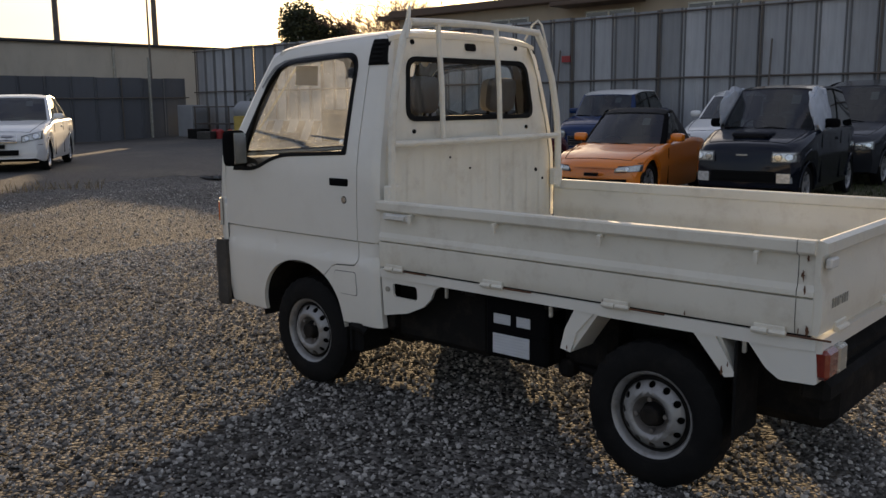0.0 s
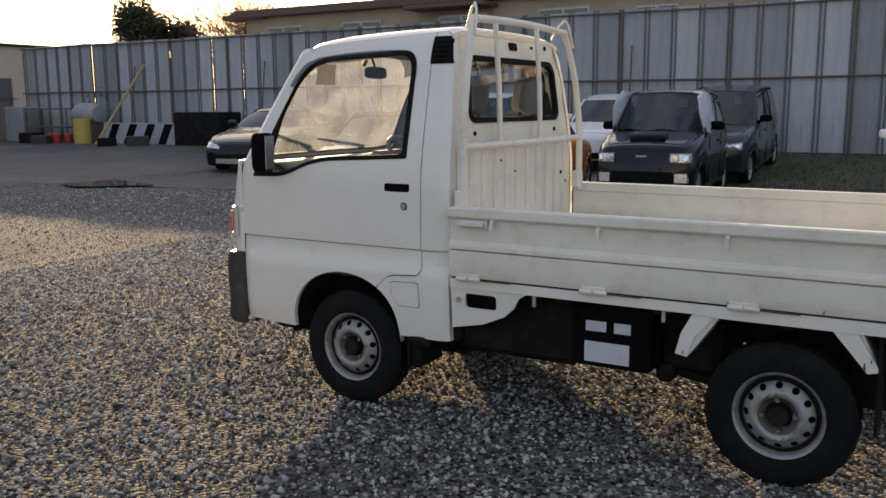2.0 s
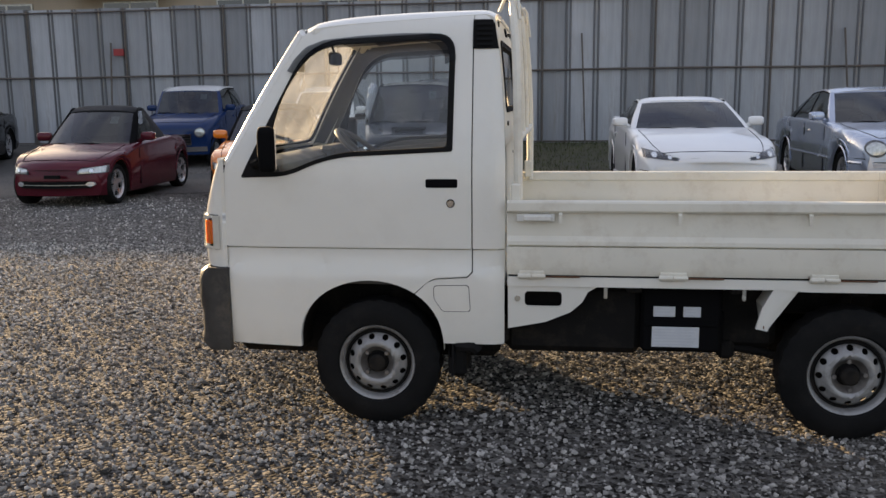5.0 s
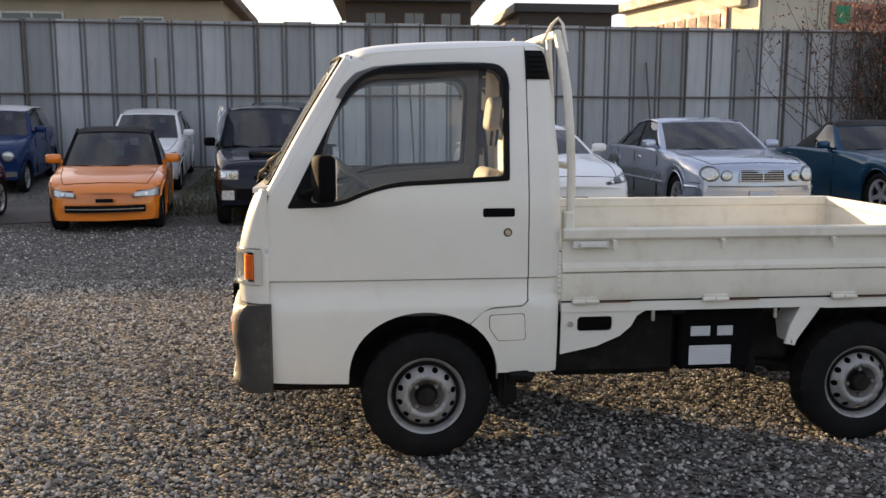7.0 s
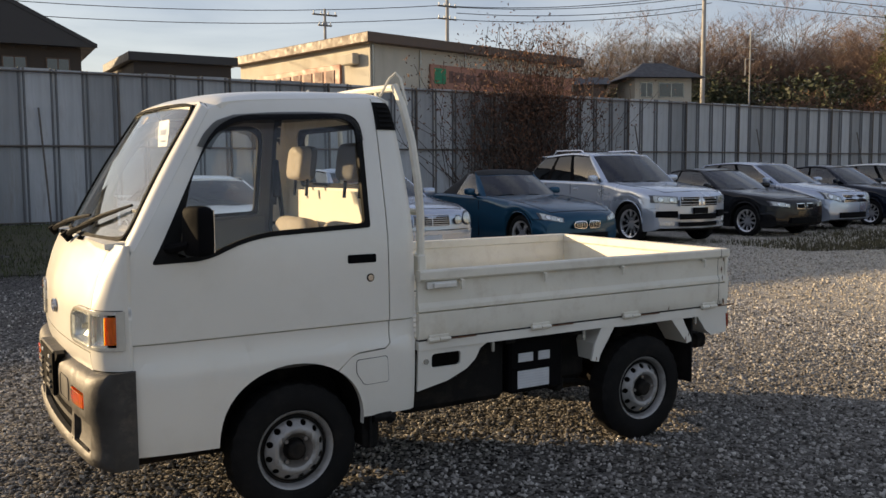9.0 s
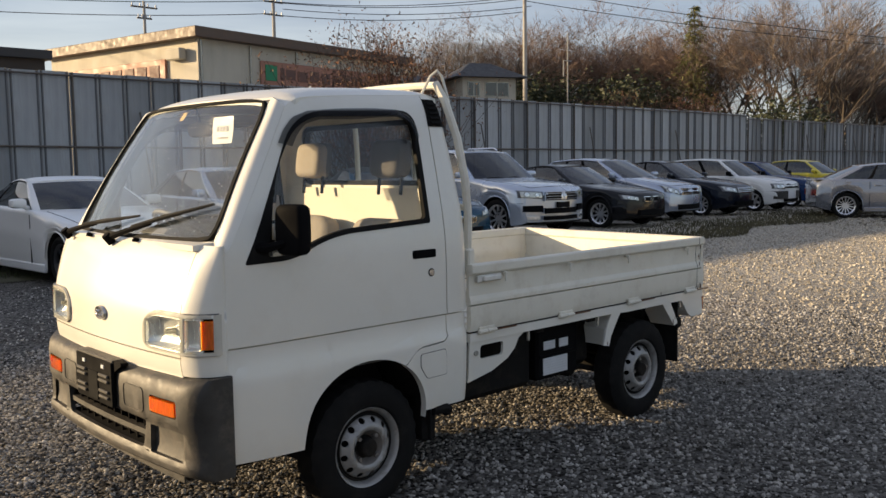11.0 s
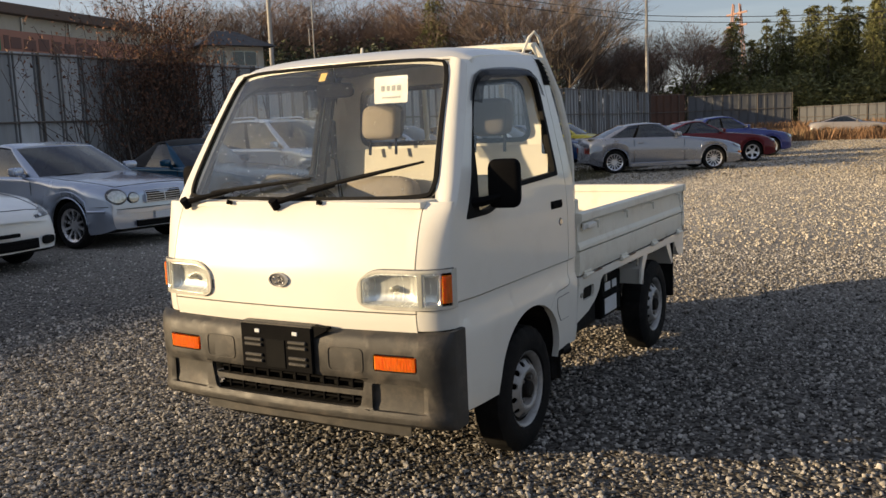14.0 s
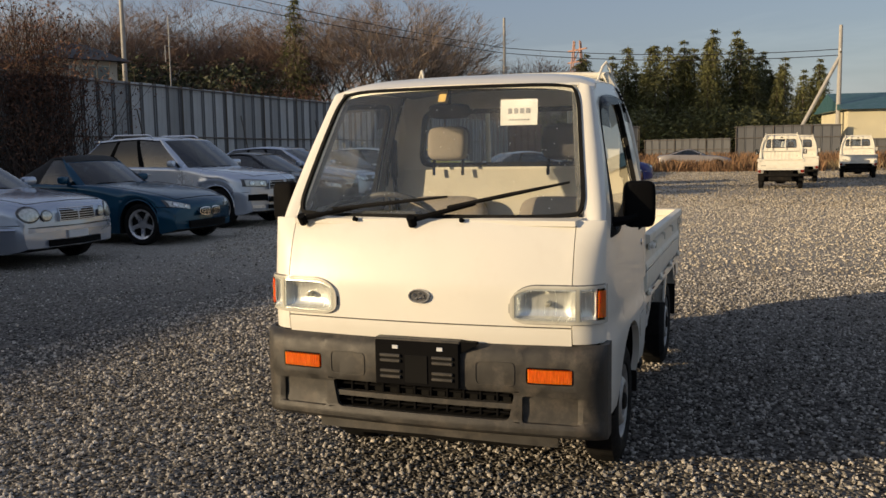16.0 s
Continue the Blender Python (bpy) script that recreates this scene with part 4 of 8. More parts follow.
b = Build().box(2.0, 2.42, -0.36, 0.36, 0.235, 0.56, 0.05).box(1.70, 2.05, -0.16, 0.16, 0.16, 0.40, 0.05)
b.make("engine", CHASSIS, chassis)
b = Build().tube([(1.2, 0.30, 0.32), (1.8, 0.36, 0.30), (2.3, 0.36, 0.30), (2.46, 0.30, 0.29)], 0.04, 10)
b.make("exhaust", CHASSIS, chassis)
for y in (-0.47, 0.47):
    b = Build().tube([(1.36, y, 0.34), (1.6, y, 0.30), (1.885, y, 0.22), (2.15, y, 0.34)], 0.018, 6)
    b.make("leaf_spring", CHASSIS, chassis)
    Build().tube([(1.885, y * 0.9, 0.22), (1.93, y * 0.85, 0.55)], 0.026, 8).make("damper", CHASSIS, chassis)
b = Build().box(1.085, 1.40, -0.605, -0.40, 0.330, 0.595, 0.012)
b.box(1.10, 1.385, -0.612, -0.60, 0.44, 0.455, 0.004)
b.box(1.36, 1.42, -0.56, -0.40, 0.345, 0.50, 0.02)
PRINT = material("pale_print", (0.45, 0.47, 0.50), 0.6)
batt = b.make("battery_box", BLACKP, truck, "black battery box with pale labels")
for x0, x1, z0, z1 in ((1.128, 1.314, 0.352, 0.436), (1.132, 1.218, 0.478, 0.520), (1.250, 1.318, 0.478, 0.520)):
    bl = Build().box(x0, x1, -0.6085, -0.604, z0, z1, 0.001).make("label_plate", LABELW, batt, "pale warning label")
    for k in range(3 if z1 - z0 < 0.06 else 6):
        zz = z1 - 0.010 - k * 0.0125
        Build().box(x0 + 0.008, x1 - 0.010 - 0.01 * (k % 3), -0.6092, -0.608, zz - 0.0012, zz + 0.0012).make("label_line", PRINT, bl)

# load bed
LATCH = material("pale_latch_paint", (0.66, 0.65, 0.60), 0.4, vary=0.1, scale=20, dirt=(0.2, 0.16, 0.12), dirt_amt=0.4, dscale=20)
floor_b = Build().box(0.552, 2.44, -0.665, 0.665, 0.630, 0.652, 0.003).make("bed_floor", BEDPAINT, truck)
for k in range(11):
    y = -0.6 + 0.12 * k
    Build().box(0.57, 2.42, y - 0.03, y + 0.03, 0.650, 0.660, 0.004).make("floor_rib", BEDPAINT, floor_b)
for sgn in (-1, 1):
    sec = [(0.702, 0.955), (0.706, 0.948), (0.706, 0.918), (0.700, 0.910), (0.684, 0.906), (0.681, 0.86), (0.684, 0.815), (0.693, 0.795), (0.694, 0.7795), (0.672, 0.7785), (0.672, 0.7730), (0.692, 0.7715), (0.692, 0.70),
           (0.688, 0.668), (0.684, 0.658), (0.664, 0.658), (0.667, 0.70), (0.667, 0.77), (0.660, 0.79), (0.660, 0.83), (0.667, 0.85), (0.667, 0.905), (0.660, 0.912), (0.660, 0.950), (0.666, 0.955)]
    gate = Build().prism([(a, c) for a, c in sec], lambda a, c: (0.548, sgn * a, c), (1.891, 0, 0)).make("side_gate", BEDPAINT, truck, "folding white side gate with pressed ribs", ang=20)
    Build().prism([(a + 0.0014 if a > 0.675 else a, c) for a, c in sec], lambda a, c: (2.386, sgn * a, c), (0.0014, 0, 0)).make("corner_seam", INK, gate, "dark joint before the corner post")
    for x in (0.75, 1.205, 1.685, 2.255):
        Build().prism([(0.690, 0.912), (0.716, 0.905), (0.716, 0.868), (0.708, 0.866), (0.706, 0.892), (0.690, 0.898)], lambda a, c: (x, sgn * a, c), (0.014, 0, 0)).make("rope_hook", BEDPAINT, gate)
    Build().box(0.585, 0.735, sgn * 0.690, sgn * 0.702, 0.874, 0.904, 0.004).box(0.612, 0.722, sgn * 0.700, sgn * 0.716, 0.878, 0.900, 0.007).make("gate_latch", LATCH, gate, "pale painted lever latch")
    for x in (0.645, 1.195, 1.758, 2.31):
        b = Build().tube([(x - 0.055, sgn * 0.700, 0.655), (x - 0.004, sgn * 0.700, 0.655)], 0.010, 8)
        b.tube([(x + 0.002, sgn * 0.700, 0.655), (x + 0.055, sgn * 0.700, 0.655)], 0.008, 8)
        b.box(x - 0.05, x + 0.05, sgn * 0.690, sgn * 0.699, 0.642, 0.676, 0.003)
        hg = b.make("gate_hinge", BEDPAINT, gate, "white painted hinge")
        Build().tube([(x + 0.05, sgn * 0.697, 0.653), (x + 0.19, sgn * 0.697, 0.653)], 0.0035, 6).make("hinge_rod", RUST, hg, "rusty hinge rod")
    Build().box(0.552, 2.43, sgn * 0.655, sgn * 0.676, 0.646, 0.660).make("hinge_gap", INK, gate)
    rail = Build().prism([(0.548, 0.650), (2.452, 0.650), (2.452, 0.612), (2.34, 0.606), (1.70, 0.606), (1.58, 0.612), (0.548, 0.612)], lambda x, z: (x, sgn * 0.655, z), (0, sgn * 0.033, 0)).make("bed_rail", WHITE, truck)
    sk = [(0.550, 0.612), (0.905, 0.612), (0.868, 0.590), (0.845, 0.545), (0.80, 0.505), (0.700, 0.462), (0.550, 0.432)]
    hole = fillet([(0.617, 0.528), (0.765, 0.528), (0.765, 0.590), (0.617, 0.590)], 0.018, 4)
    panel(sk, [hole], lambda x, z: (x, sgn * (0.682 - 0.012 * (0.612 - z) / 0.18), z), (0, -sgn, 0), 0.012).make("front_skirt", WHITE, truck)
    Build().lathe([(0, -0.004), (0.012, -0.004), (0.012, 0.01)], 10, Matrix.Translation((0.588, sgn * 0.682, 0.560)) @ Matrix.Diagonal((1, -sgn, 1, 1))).make("rail_bolt", LENSGREY, rail)
    for x in (0.93, 1.46, 2.22):
        Build().box(x, x + 0.014, sgn * 0.672, sgn * 0.686, 0.565, 0.612, 0.003).make("rail_peg", LENSGREY, rail)
    for pts in ([(1.66, 0.612), (1.575, 0.612), (1.535, 0.535), (1.515, 0.455), (1.560, 0.446), (1.585, 0.525)], [(2.045, 0.612), (2.125, 0.612), (2.205, 0.482), (2.165, 0.472)]):
        b = Build().prism(pts, lambda x, z: (x, sgn * 0.684, z), (0, -sgn * 0.012, 0))
        dx = 0.02 if pts[0][0] < 1.8 else -0.0
        b.prism([(pts[0][0] - 0.09 + dx, 0.612), (pts[-1][0] - 0.06 + dx, pts[-1][1] + 0.01), (pts[-2][0] - 0.02 + dx, pts[-2][1] + 0.0), (pts[0][0] - 0.005 + dx, 0.612)] if pts[0][0] < 1.8 else
                [(2.06, 0.612), (2.14, 0.612), (2.205, 0.482), (2.165, 0.472)], lambda x, z: (x, sgn * 0.672, z), (0, -sgn * 0.14, 0))
        b.make("fender_bracket", WHITE, truck, "white pressed fender bracket")
    Build().prism(fillet([(2.235, 0.612), (2.452, 0.612), (2.462, 0.505), (2.345, 0.500), (2.300, 0.53)], 0.012, 3), lambda x, z: (x, sgn * 0.684, z), (0, -sgn * 0.16, 0)).make("lamp_bracket", WHITE, truck)
    tl = Build().box(2.440, 2.492, sgn * 0.680, sgn * 0.585, 0.520, 0.615, 0.012).make("tail_lamp", REDLENS, truck, "red tail lamp")
    Build().box(2.445, 2.494, sgn * 0.583, sgn * 0.510, 0.522, 0.613, 0.008).make("reversing_lens", LENSGREY, tl)
    rr = random.Random(3 + sgn)
    for x, z, size in ((2.405, 0.845, 0.012), (2.412, 0.80, 0.008), (2.425, 0.672, 0.014), (2.398, 0.668, 0.007), (2.155, 0.490, 0.012), (2.175, 0.515, 0.007), (2.02, 0.668, 0.006), (1.70, 0.664, 0.005), (2.418, 0.90, 0.008), (1.545, 0.462, 0.006)):
        ragged = [(x + 0.55 * size * rr.uniform(0.3, 1.0) * math.cos(t), z + 2.0 * size * rr.uniform(0.3, 1.0) * math.sin(t)) for t in [math.tau * k / 15 for k in range(15)]]
        skin_y = 0.6925 if z > 0.77 else 0.6915 if z > 0.62 else 0.6845
        Build().prism(ragged, lambda a, c: (a, sgn * skin_y, c), (0, sgn * 0.0012, 0)).make("rust_spot", RUST, gate, "brown rust spot")
sec = [(2.450, 0.955), (2.472, 0.948), (2.472, 0.915), (2.456, 0.906), (2.454, 0.83), (2.464, 0.80), (2.464, 0.70), (2.456, 0.66), (2.434, 0.66), (2.437, 0.70), (2.437, 0.90), (2.430, 0.912), (2.430, 0.950)]
tail = Build().prism(sec, lambda a, c: (a, -0.688, c), (0, 1.376, 0)).make("tailgate", BEDPAINT, truck, "folding white tailgate", ang=20)
for y in (-0.5, 0.0, 0.5):
    Build().tube([(2.468, y - 0.05, 0.655), (2.468, y + 0.05, 0.655)], 0.010, 8).box(2.455, 2.466, y - 0.05, y + 0.05, 0.645, 0.68, 0.003).make("gate_hinge", BEDPAINT, tail)
for y in (-0.64, 0.64):
    Build().box(2.462, 2.482, y - 0.035, y + 0.035, 0.868, 0.90, 0.006).make("gate_latch", LATCH, tail, "pale painted lever latch")
for k in range(7):
    Build().box(2.4655, 2.467, -0.60 + 0.022 * k, -0.586 + 0.022 * k, 0.735, 0.765, 0.0).make("gate_marking", LENSGREY, tail, "grey printed marking")
Build().prism([(2.452, 0.650), (2.470, 0.650), (2.470, 0.605), (2.43, 0.600), (2.43, 0.65)], lambda a, c: (a, -0.68, c), (0, 1.36, 0)).make("rear_sill", WHITE, truck)
Build().box(2.36, 2.46, -0.56, 0.56, 0.40, 0.48, 0.02).make("rear_bumper_bar", CHASSIS, truck)

# guard frame behind the cab
b = Build()
for sgn in (-1, 1):
    b.tube([(0.588, sgn * 0.640, 0.92), (0.588, sgn * 0.640, 1.18), (0.585, sgn * 0.628, 1.32), (0.578, sgn * 0.590, 1.50), (0.565, sgn * 0.530, 1.66), (0.556, sgn * 0.478, 1.745)], 0.018, 8)
b.tube([(0.560, y, 1.735 + 0.012 * (1 - (y / 0.48) ** 2)) for y in steps(-0.48, 0.48, 10)], 0.017, 8)
guard = b.make("guard_frame", BEDPAINT, truck, "white tubular guard frame behind the cab")
b = Build().tube([(0.590, -0.630, 1.200), (0.590, 0.630, 1.200)], 0.015, 8)
b.make("guard_rail", BEDPAINT, guard)
for y in (-0.30, 0.13):
    Build().tube([(0.589, y, 1.20), (0.582, y, 1.45), (0.568, y, 1.66), (0.562, y, 1.742)], 0.013, 8).make("guard_bar", BEDPAINT, guard)
for sgn in (-1, 1):
    Build().tube([(0.50, sgn * 0.45, 1.70), (0.535, sgn * 0.47, 1.775), (0.56, sgn * 0.485, 1.80), (0.575, sgn * 0.50, 1.775), (0.588, sgn * 0.53, 1.66)], 0.0065, 6).make("guard_loop", BEDPAINT, guard)
    Build().box(0.56, 0.60, sgn * 0.60, sgn * 0.672, 0.93, 1.02, 0.006).make("guard_foot", BEDPAINT, guard)

# cab interior
b = Build().box(-0.60, 0.50, -0.64, 0.64, 0.60, 0.63, 0.0)
b.make("cab_floor", DASH, truck)
b = Build().shell(lambda y, t: (curve([(0, -0.63), (0.3, -0.50), (0.65, -0.40), (1, -0.38)])(t), y, curve([(0, 1.095), (0.3, 1.115), (0.65, 1.085), (1, 0.86)])(t)), steps(-0.63, 0.63, 8), steps(0, 1, 8), 0.03, (0.2, 0, -1))
b.box(-0.44, -0.36, 0.13, 0.46, 1.06, 1.13, 0.02)
dash = b.make("dashboard", DASH, truck, "dark grey plastic dashboard")
b = Build()
ring = [(0.185 * math.cos(2 * math.pi * k / 28), 0.185 * math.sin(2 * math.pi * k / 28)) for k in range(29)]
mt = Matrix.Translation((-0.235, 0.30, 1.085)) @ Matrix.Rotation(radians(38), 4, "Y")
b.tube([mt @ Vector((a, c, 0)) for a, c in ring], 0.013, 8, cap=False)
for t in (0.2, 2.94, 4.71):
    b.tube([mt @ Vector((0.03 * math.sin(t), 0.03 * math.cos(t), -0.02)), mt @ Vector((0.18 * math.sin(t), 0.18 * math.cos(t), 0))], 0.012, 6)
b.tube([mt @ Vector((0, 0, 0.0)), mt @ Vector((0, 0, -0.20))], [0.045, 0.03], 10)
b.make("steering_wheel", DASH, dash, "dark steering wheel")
for y in (-0.30, 0.30):
    mats = SEATGREY if y < 0 else SEATBEIGE
    seat = pillow((0.24, 0.235, 0.085), 0.4, Matrix.Translation((0.17, y, 0.875))).make("seat", mats, truck, "worn cloth cab seat")
    pillow((0.06, 0.215, 0.15), 0.45, Matrix.Translation((0.385, y, 1.00)) @ Matrix.Rotation(radians(12), 4, "Y")).make("backrest", SEATBEIGE, seat)
    pillow((0.045, 0.104, 0.085), 0.42, Matrix.Translation((0.435, y, 1.415)) @ Matrix.Rotation(radians(8), 4, "Y")).make("headrest", mats, seat)
    pillow((0.024, 0.106, 0.087), 0.42, Matrix.Translation((0.460, y, 1.417)) @ Matrix.Rotation(radians(8), 4, "Y")).make("headrest_back", SEATGREY, seat, "dark headrest back")
    for d in (-0.078, 0.078):
        Build().tube([(0.428, y + d, 1.255), (0.438, y + d, 1.36)], 0.008, 6).make("headrest_post", BLACKP, seat)
panel([(-0.60, 0.72), (0.60, 0.72), (0.60, 1.12), (0.565, 1.283), (-0.565, 1.283), (-0.60, 1.12)], [], lambda y, z: (rear_x(z) - 0.045, y, z), (-1, 0, 0), 0.01).make("back_trim", CREAM, truck, "cream vinyl back trim")
for sgn in (-1, 1):
    Build().prism([(-0.58, 0.66), (-0.56, 1.03), (-0.34, 1.035), (-0.22, 1.09), (0.36, 1.14), (0.36, 0.66)], lambda x, z: (x, sgn * 0.655, z), (0, -sgn * 0.02, 0)).make("door_trim", DOORTRIM, truck, "grey vinyl door trim")
b = Build().shell(lambda x, v: (x, v * 0.50, min(roof_mid(x) - 0.030, 1.69) - 0.03 * v * v), steps(-0.20, 0.46, 8), steps(-1, 1, 8), 0.01, (0, 0, -1))
b.make("headlining", SEATGREY, truck)
for sgn in (-1, 1):
    b = Build().tube([(0.42, sgn * 0.60, 1.40), (0.44, sgn * 0.60, 1.2), (0.45, sgn * 0.58, 0.95)], 0.012, 6).box(0.395, 0.425, sgn * 0.575, sgn * 0.605, 1.24, 1.44, 0.01)
    b.make("seat_belt", BLACKP, truck, "black seat belt")
b = pillow((0.016, 0.092, 0.031), 0.5, Matrix.Translation((-0.315, 0.03, 1.545))).tube([(-0.315, 0.03, 1.56), (-0.335, 0.02, 1.635)], 0.006, 6)
b.make("rear_view_mirror", BLACKP, truck, "black interior mirror")

def on_screen(y, z):
    v = (z - 1.128) / 0.504
    return screen(y / lerp(0.600, 0.512, v), v, 0, -0.007)
def hanging(y, z):
    return (-0.386 - 0.12 * (1.581 - z) + 0.05 * (y + 0.29) ** 2 + 0.002 * math.sin(60 * y + 40 * z), y, z)
sheet = Build().shell(hanging, steps(-0.368, -0.216, 8), steps(1.478, 1.581, 5), 0.0008, (1, 0, 0)).make("paper_sheet", PAPER, truck, "white paper sheet inside the windscreen")
b = Build()
for k in range(4):
    b.shell(lambda y, z: Vector(hanging(y, z)) + Vector((-0.0015, 0, 0)), steps(-0.339 + 0.025 * k, -0.322 + 0.025 * k, 1), steps(1.524, 1.545, 1), 0.0005, (1, 0, 0))
for k in range(7):
    b.shell(lambda y, z: Vector(hanging(y, z)) + Vector((-0.0015, 0, 0)), steps(-0.335 + 0.0125 * k, -0.328 + 0.0125 * k, 1), steps(1.496, 1.503, 1), 0.0005, (1, 0, 0))
b.make("sheet_writing", material("grey_print", (0.30, 0.30, 0.31), 0.8), sheet)
Build().shell(on_screen, steps(0.02, 0.052, 2), steps(1.585, 1.618, 2), 0.0008, (1, 0, 0)).make("round_sticker", material("ochre_sticker", (0.62, 0.42, 0.12), 0.6), truck, "ochre inspection sticker")


# ---- parked cars ----
def ground_z(x, y):
    t = min(max((y - 11.0) / 5.0, 0.0), 1.0)
    w = min(max((-x - 11.0) / 2.2, 0.0), 1.0)
    t = t * t * (3 - 2 * t)
    return 0.3 * t + 0.15 * w * w * (3 - 2 * w) * (1 - t)


WHEELS = {}
DARKALLOY = material("dark_grey_alloy", (0.055, 0.055, 0.06), 0.4, 0.5, vary=0.1, scale=8)


def car_wheel(r, style):
    """Tyre and alloy wheel, its face towards -y; made once for each size and style."""
    if (r, style) in WHEELS:
        return WHEELS[r, style]
    n, wide = {"five": (5, 0.030), "ten": (10, 0.016), "seven": (7, 0.024), "mesh": (14, 0.010), "steel": (0, 0)}[style]
    rr = r * (0.70 if style != "steel" else 0.60)
    dish = curve([(0, 0.050), (0.03, 0.050), (0.06, 0.036), (rr * 0.6, 0.034), (rr - 0.02, 0.048), (rr - 0.006, 0.060), (rr + 0.004, 0.066)])
    wins = []
    for k in range(n):
        t = 2 * math.pi * (k + 0.5) / n
        half0, half1 = max(math.pi / n - wide / 0.075, 0.05), max(math.pi / n - wide / (rr - 0.03), 0.07)
        wins.append([(q * math.cos(t + a), q * math.sin(t + a)) for q, a in [(0.078, -half0), (rr - 0.028, -half1), (rr - 0.020, 0), (rr - 0.028, half1), (0.078, half0)]])
    if not n:
        wins = [[(rr * 0.7 * math.cos(t) + 0.014 * math.cos(q), rr * 0.7 * math.sin(t) + 0.014 * math.sin(q)) for q in [math.tau * i / 7 for i in range(7)]] for t in [math.tau * k / 9 for k in range(9)]]
    b = panel([((rr + 0.004) * math.cos(math.tau * k / 36), (rr + 0.004) * math.sin(math.tau * k / 36)) for k in range(36)], wins, lambda x, z: (x, -dish(math.hypot(x, z)), z), (0, 1, 0), 0.03)
    back = Build().lathe([(0.0, -0.004), (rr - 0.015, -0.004)], 24)
    tyre = Build().lathe([(rr - 0.004, -0.055), (rr + 0.02, -0.078), (lerp(rr, r, 0.6), -0.086), (r - 0.02, -0.078), (r - 0.004, -0.060), (r, 0.0), (r - 0.004, 0.06), (r - 0.02, 0.08), (rr, 0.085)], 40)
    WHEELS[r, style] = (b, back, tyre)
    return WHEELS[r, style]


WHEEL_OBS = {}


def car(label, at, rz, L, W, H, wb, fo, top, A, B, C, D, paint, r=0.30, roof=None, style="five", lamps=(), grille=(), pillars=(), inset=0.15, zl=0.20, glassm=None, bow=0.14,
        group="parked cars", cat="car", roofdrop=(0.05, 0.06), rails=False, scoop=False, sheet=True, wing=0.0, sill=None, mirror=None, chin=0.07, trim=None, frame_m=None, wheelm=None, strip=None, spoiler=False, bowls=2):
    x0, x1 = -fo, L - fo
    zt = curve(top)
    a0, a1 = ground_z(*at), 0.0
    d = Vector((math.cos(radians(rz)), math.sin(radians(rz))))
    zf, zr = ground_z(at[0], at[1]), ground_z(at[0] + d.x * wb, at[1] + d.y * wb)
    root = thing("car", label, cat, group, pose(at[0], at[1], zf, 0, 0, rz) @ Matrix.Rotation(-math.atan2(zr - zf, wb), 4, "Y"))
    ra = r + 0.055
    glassm = glassm or GLASSCAR
    roofm = roof or paint
    dark = CHASSIS

    def hw(x):
        t, s = min(max((x - x0) / 0.75, 0), 1), min(max((x1 - x) / 0.75, 0), 1)
        return W / 2 * (1 - 0.16 * (1 - t) ** 2.4) * (1 - 0.12 * (1 - s) ** 2.4)

    def low(x):
        z = zl + chin * max(0, 1 - (x - x0) / 0.45) ** 2 + 0.12 * max(0, 1 - (x1 - x) / 0.6) ** 2
        for xc in (0, wb):
            if abs(x - xc) < ra:
                z = max(z, r + math.sqrt(ra * ra - (x - xc) ** 2))
        return z

    def shift(x, y):
        f, g = max(0.0, 1 - (x - x0) / 0.9), max(0.0, 1 - (x1 - x) / 0.9)
        q = (y / hw(x)) ** 2
        return x + bow * q * f * f - bow * 0.8 * q * g * g

    crown = 0.035

    def soft(x):
        """Radius of the rounded shoulder: wide on the bonnet and boot, narrow under the windows."""
        k = max(min((A + 0.35 - x) / 1.0, 1.0), min((x - D + 0.1) / 0.4, 1.0), 0.0)
        return lerp(0.055, 0.15, k)

    def ring(x):
        h, z0, z1 = hw(x), low(x), zt(x)
        z1 = max(z1, z0 + 0.05)
        rd = min(soft(x), (z1 - z0) * 0.45)
        m = lerp(z0, z1 - rd, 0.55)
        arc_ = [(h - rd + rd * math.cos(a), z1 - rd + rd * math.sin(a) + crown * 0.15 * a) for a in (0.0, 0.42, 0.82, 1.2, 1.5708)]
        return [(0.0, z0), (h - 0.10, z0), (h - 0.03, z0 + 0.004), (h - 0.010, z0 + 0.05), (h - 0.004, lerp(z0, z1 - rd, 0.34)), (h + 0.005, m), (h + 0.007, lerp(z0, z1 - rd, 0.74)), (h - 0.003, lerp(z0, z1 - rd, 0.80)), *arc_, (h * 0.5, z1 + crown * 0.75), (0.0, z1 + crown)]

    xs = sorted(set([x0, x0 + 0.02, x0 + 0.06, x0 + 0.12, x1 - 0.12, x1 - 0.06, x1 - 0.02, x1] + steps(x0, x1, 34) + [xc + ra * math.cos(math.pi * k / 12) for xc in (0, wb) for k in range(13)]
                    + [xc + s * ra * 1.001 for xc in (0, wb) for s in (-1, 1)]))
    xs = [x for x in xs if x0 <= x <= x1]
    b = Build()
    rows = []
    for x in xs:
        p = ring(x)
        rows.append([(shift(x, y), y, z) for y, z in p] + [(shift(x, y), -y, z) for y, z in reversed(p[1:-1])])
    n = len(rows[0])
    verts = [p for row in rows for p in row]
    under = {0, 1, n - 1, n - 2}
    for i in range(len(rows) - 1):
        for k in range(n):
            b.slot = 1 if k in under else 0
            b.add([], [])
            b.f.append((i * n + k, i * n + (k + 1) % n, (i + 1) * n + (k + 1) % n, (i + 1) * n + k))
            b.mi.append(b.slot)
    b.v = [tuple(p) for p in verts]
    b.f += [tuple(range(n)), tuple(range((len(rows) - 1) * n, len(rows) * n))]
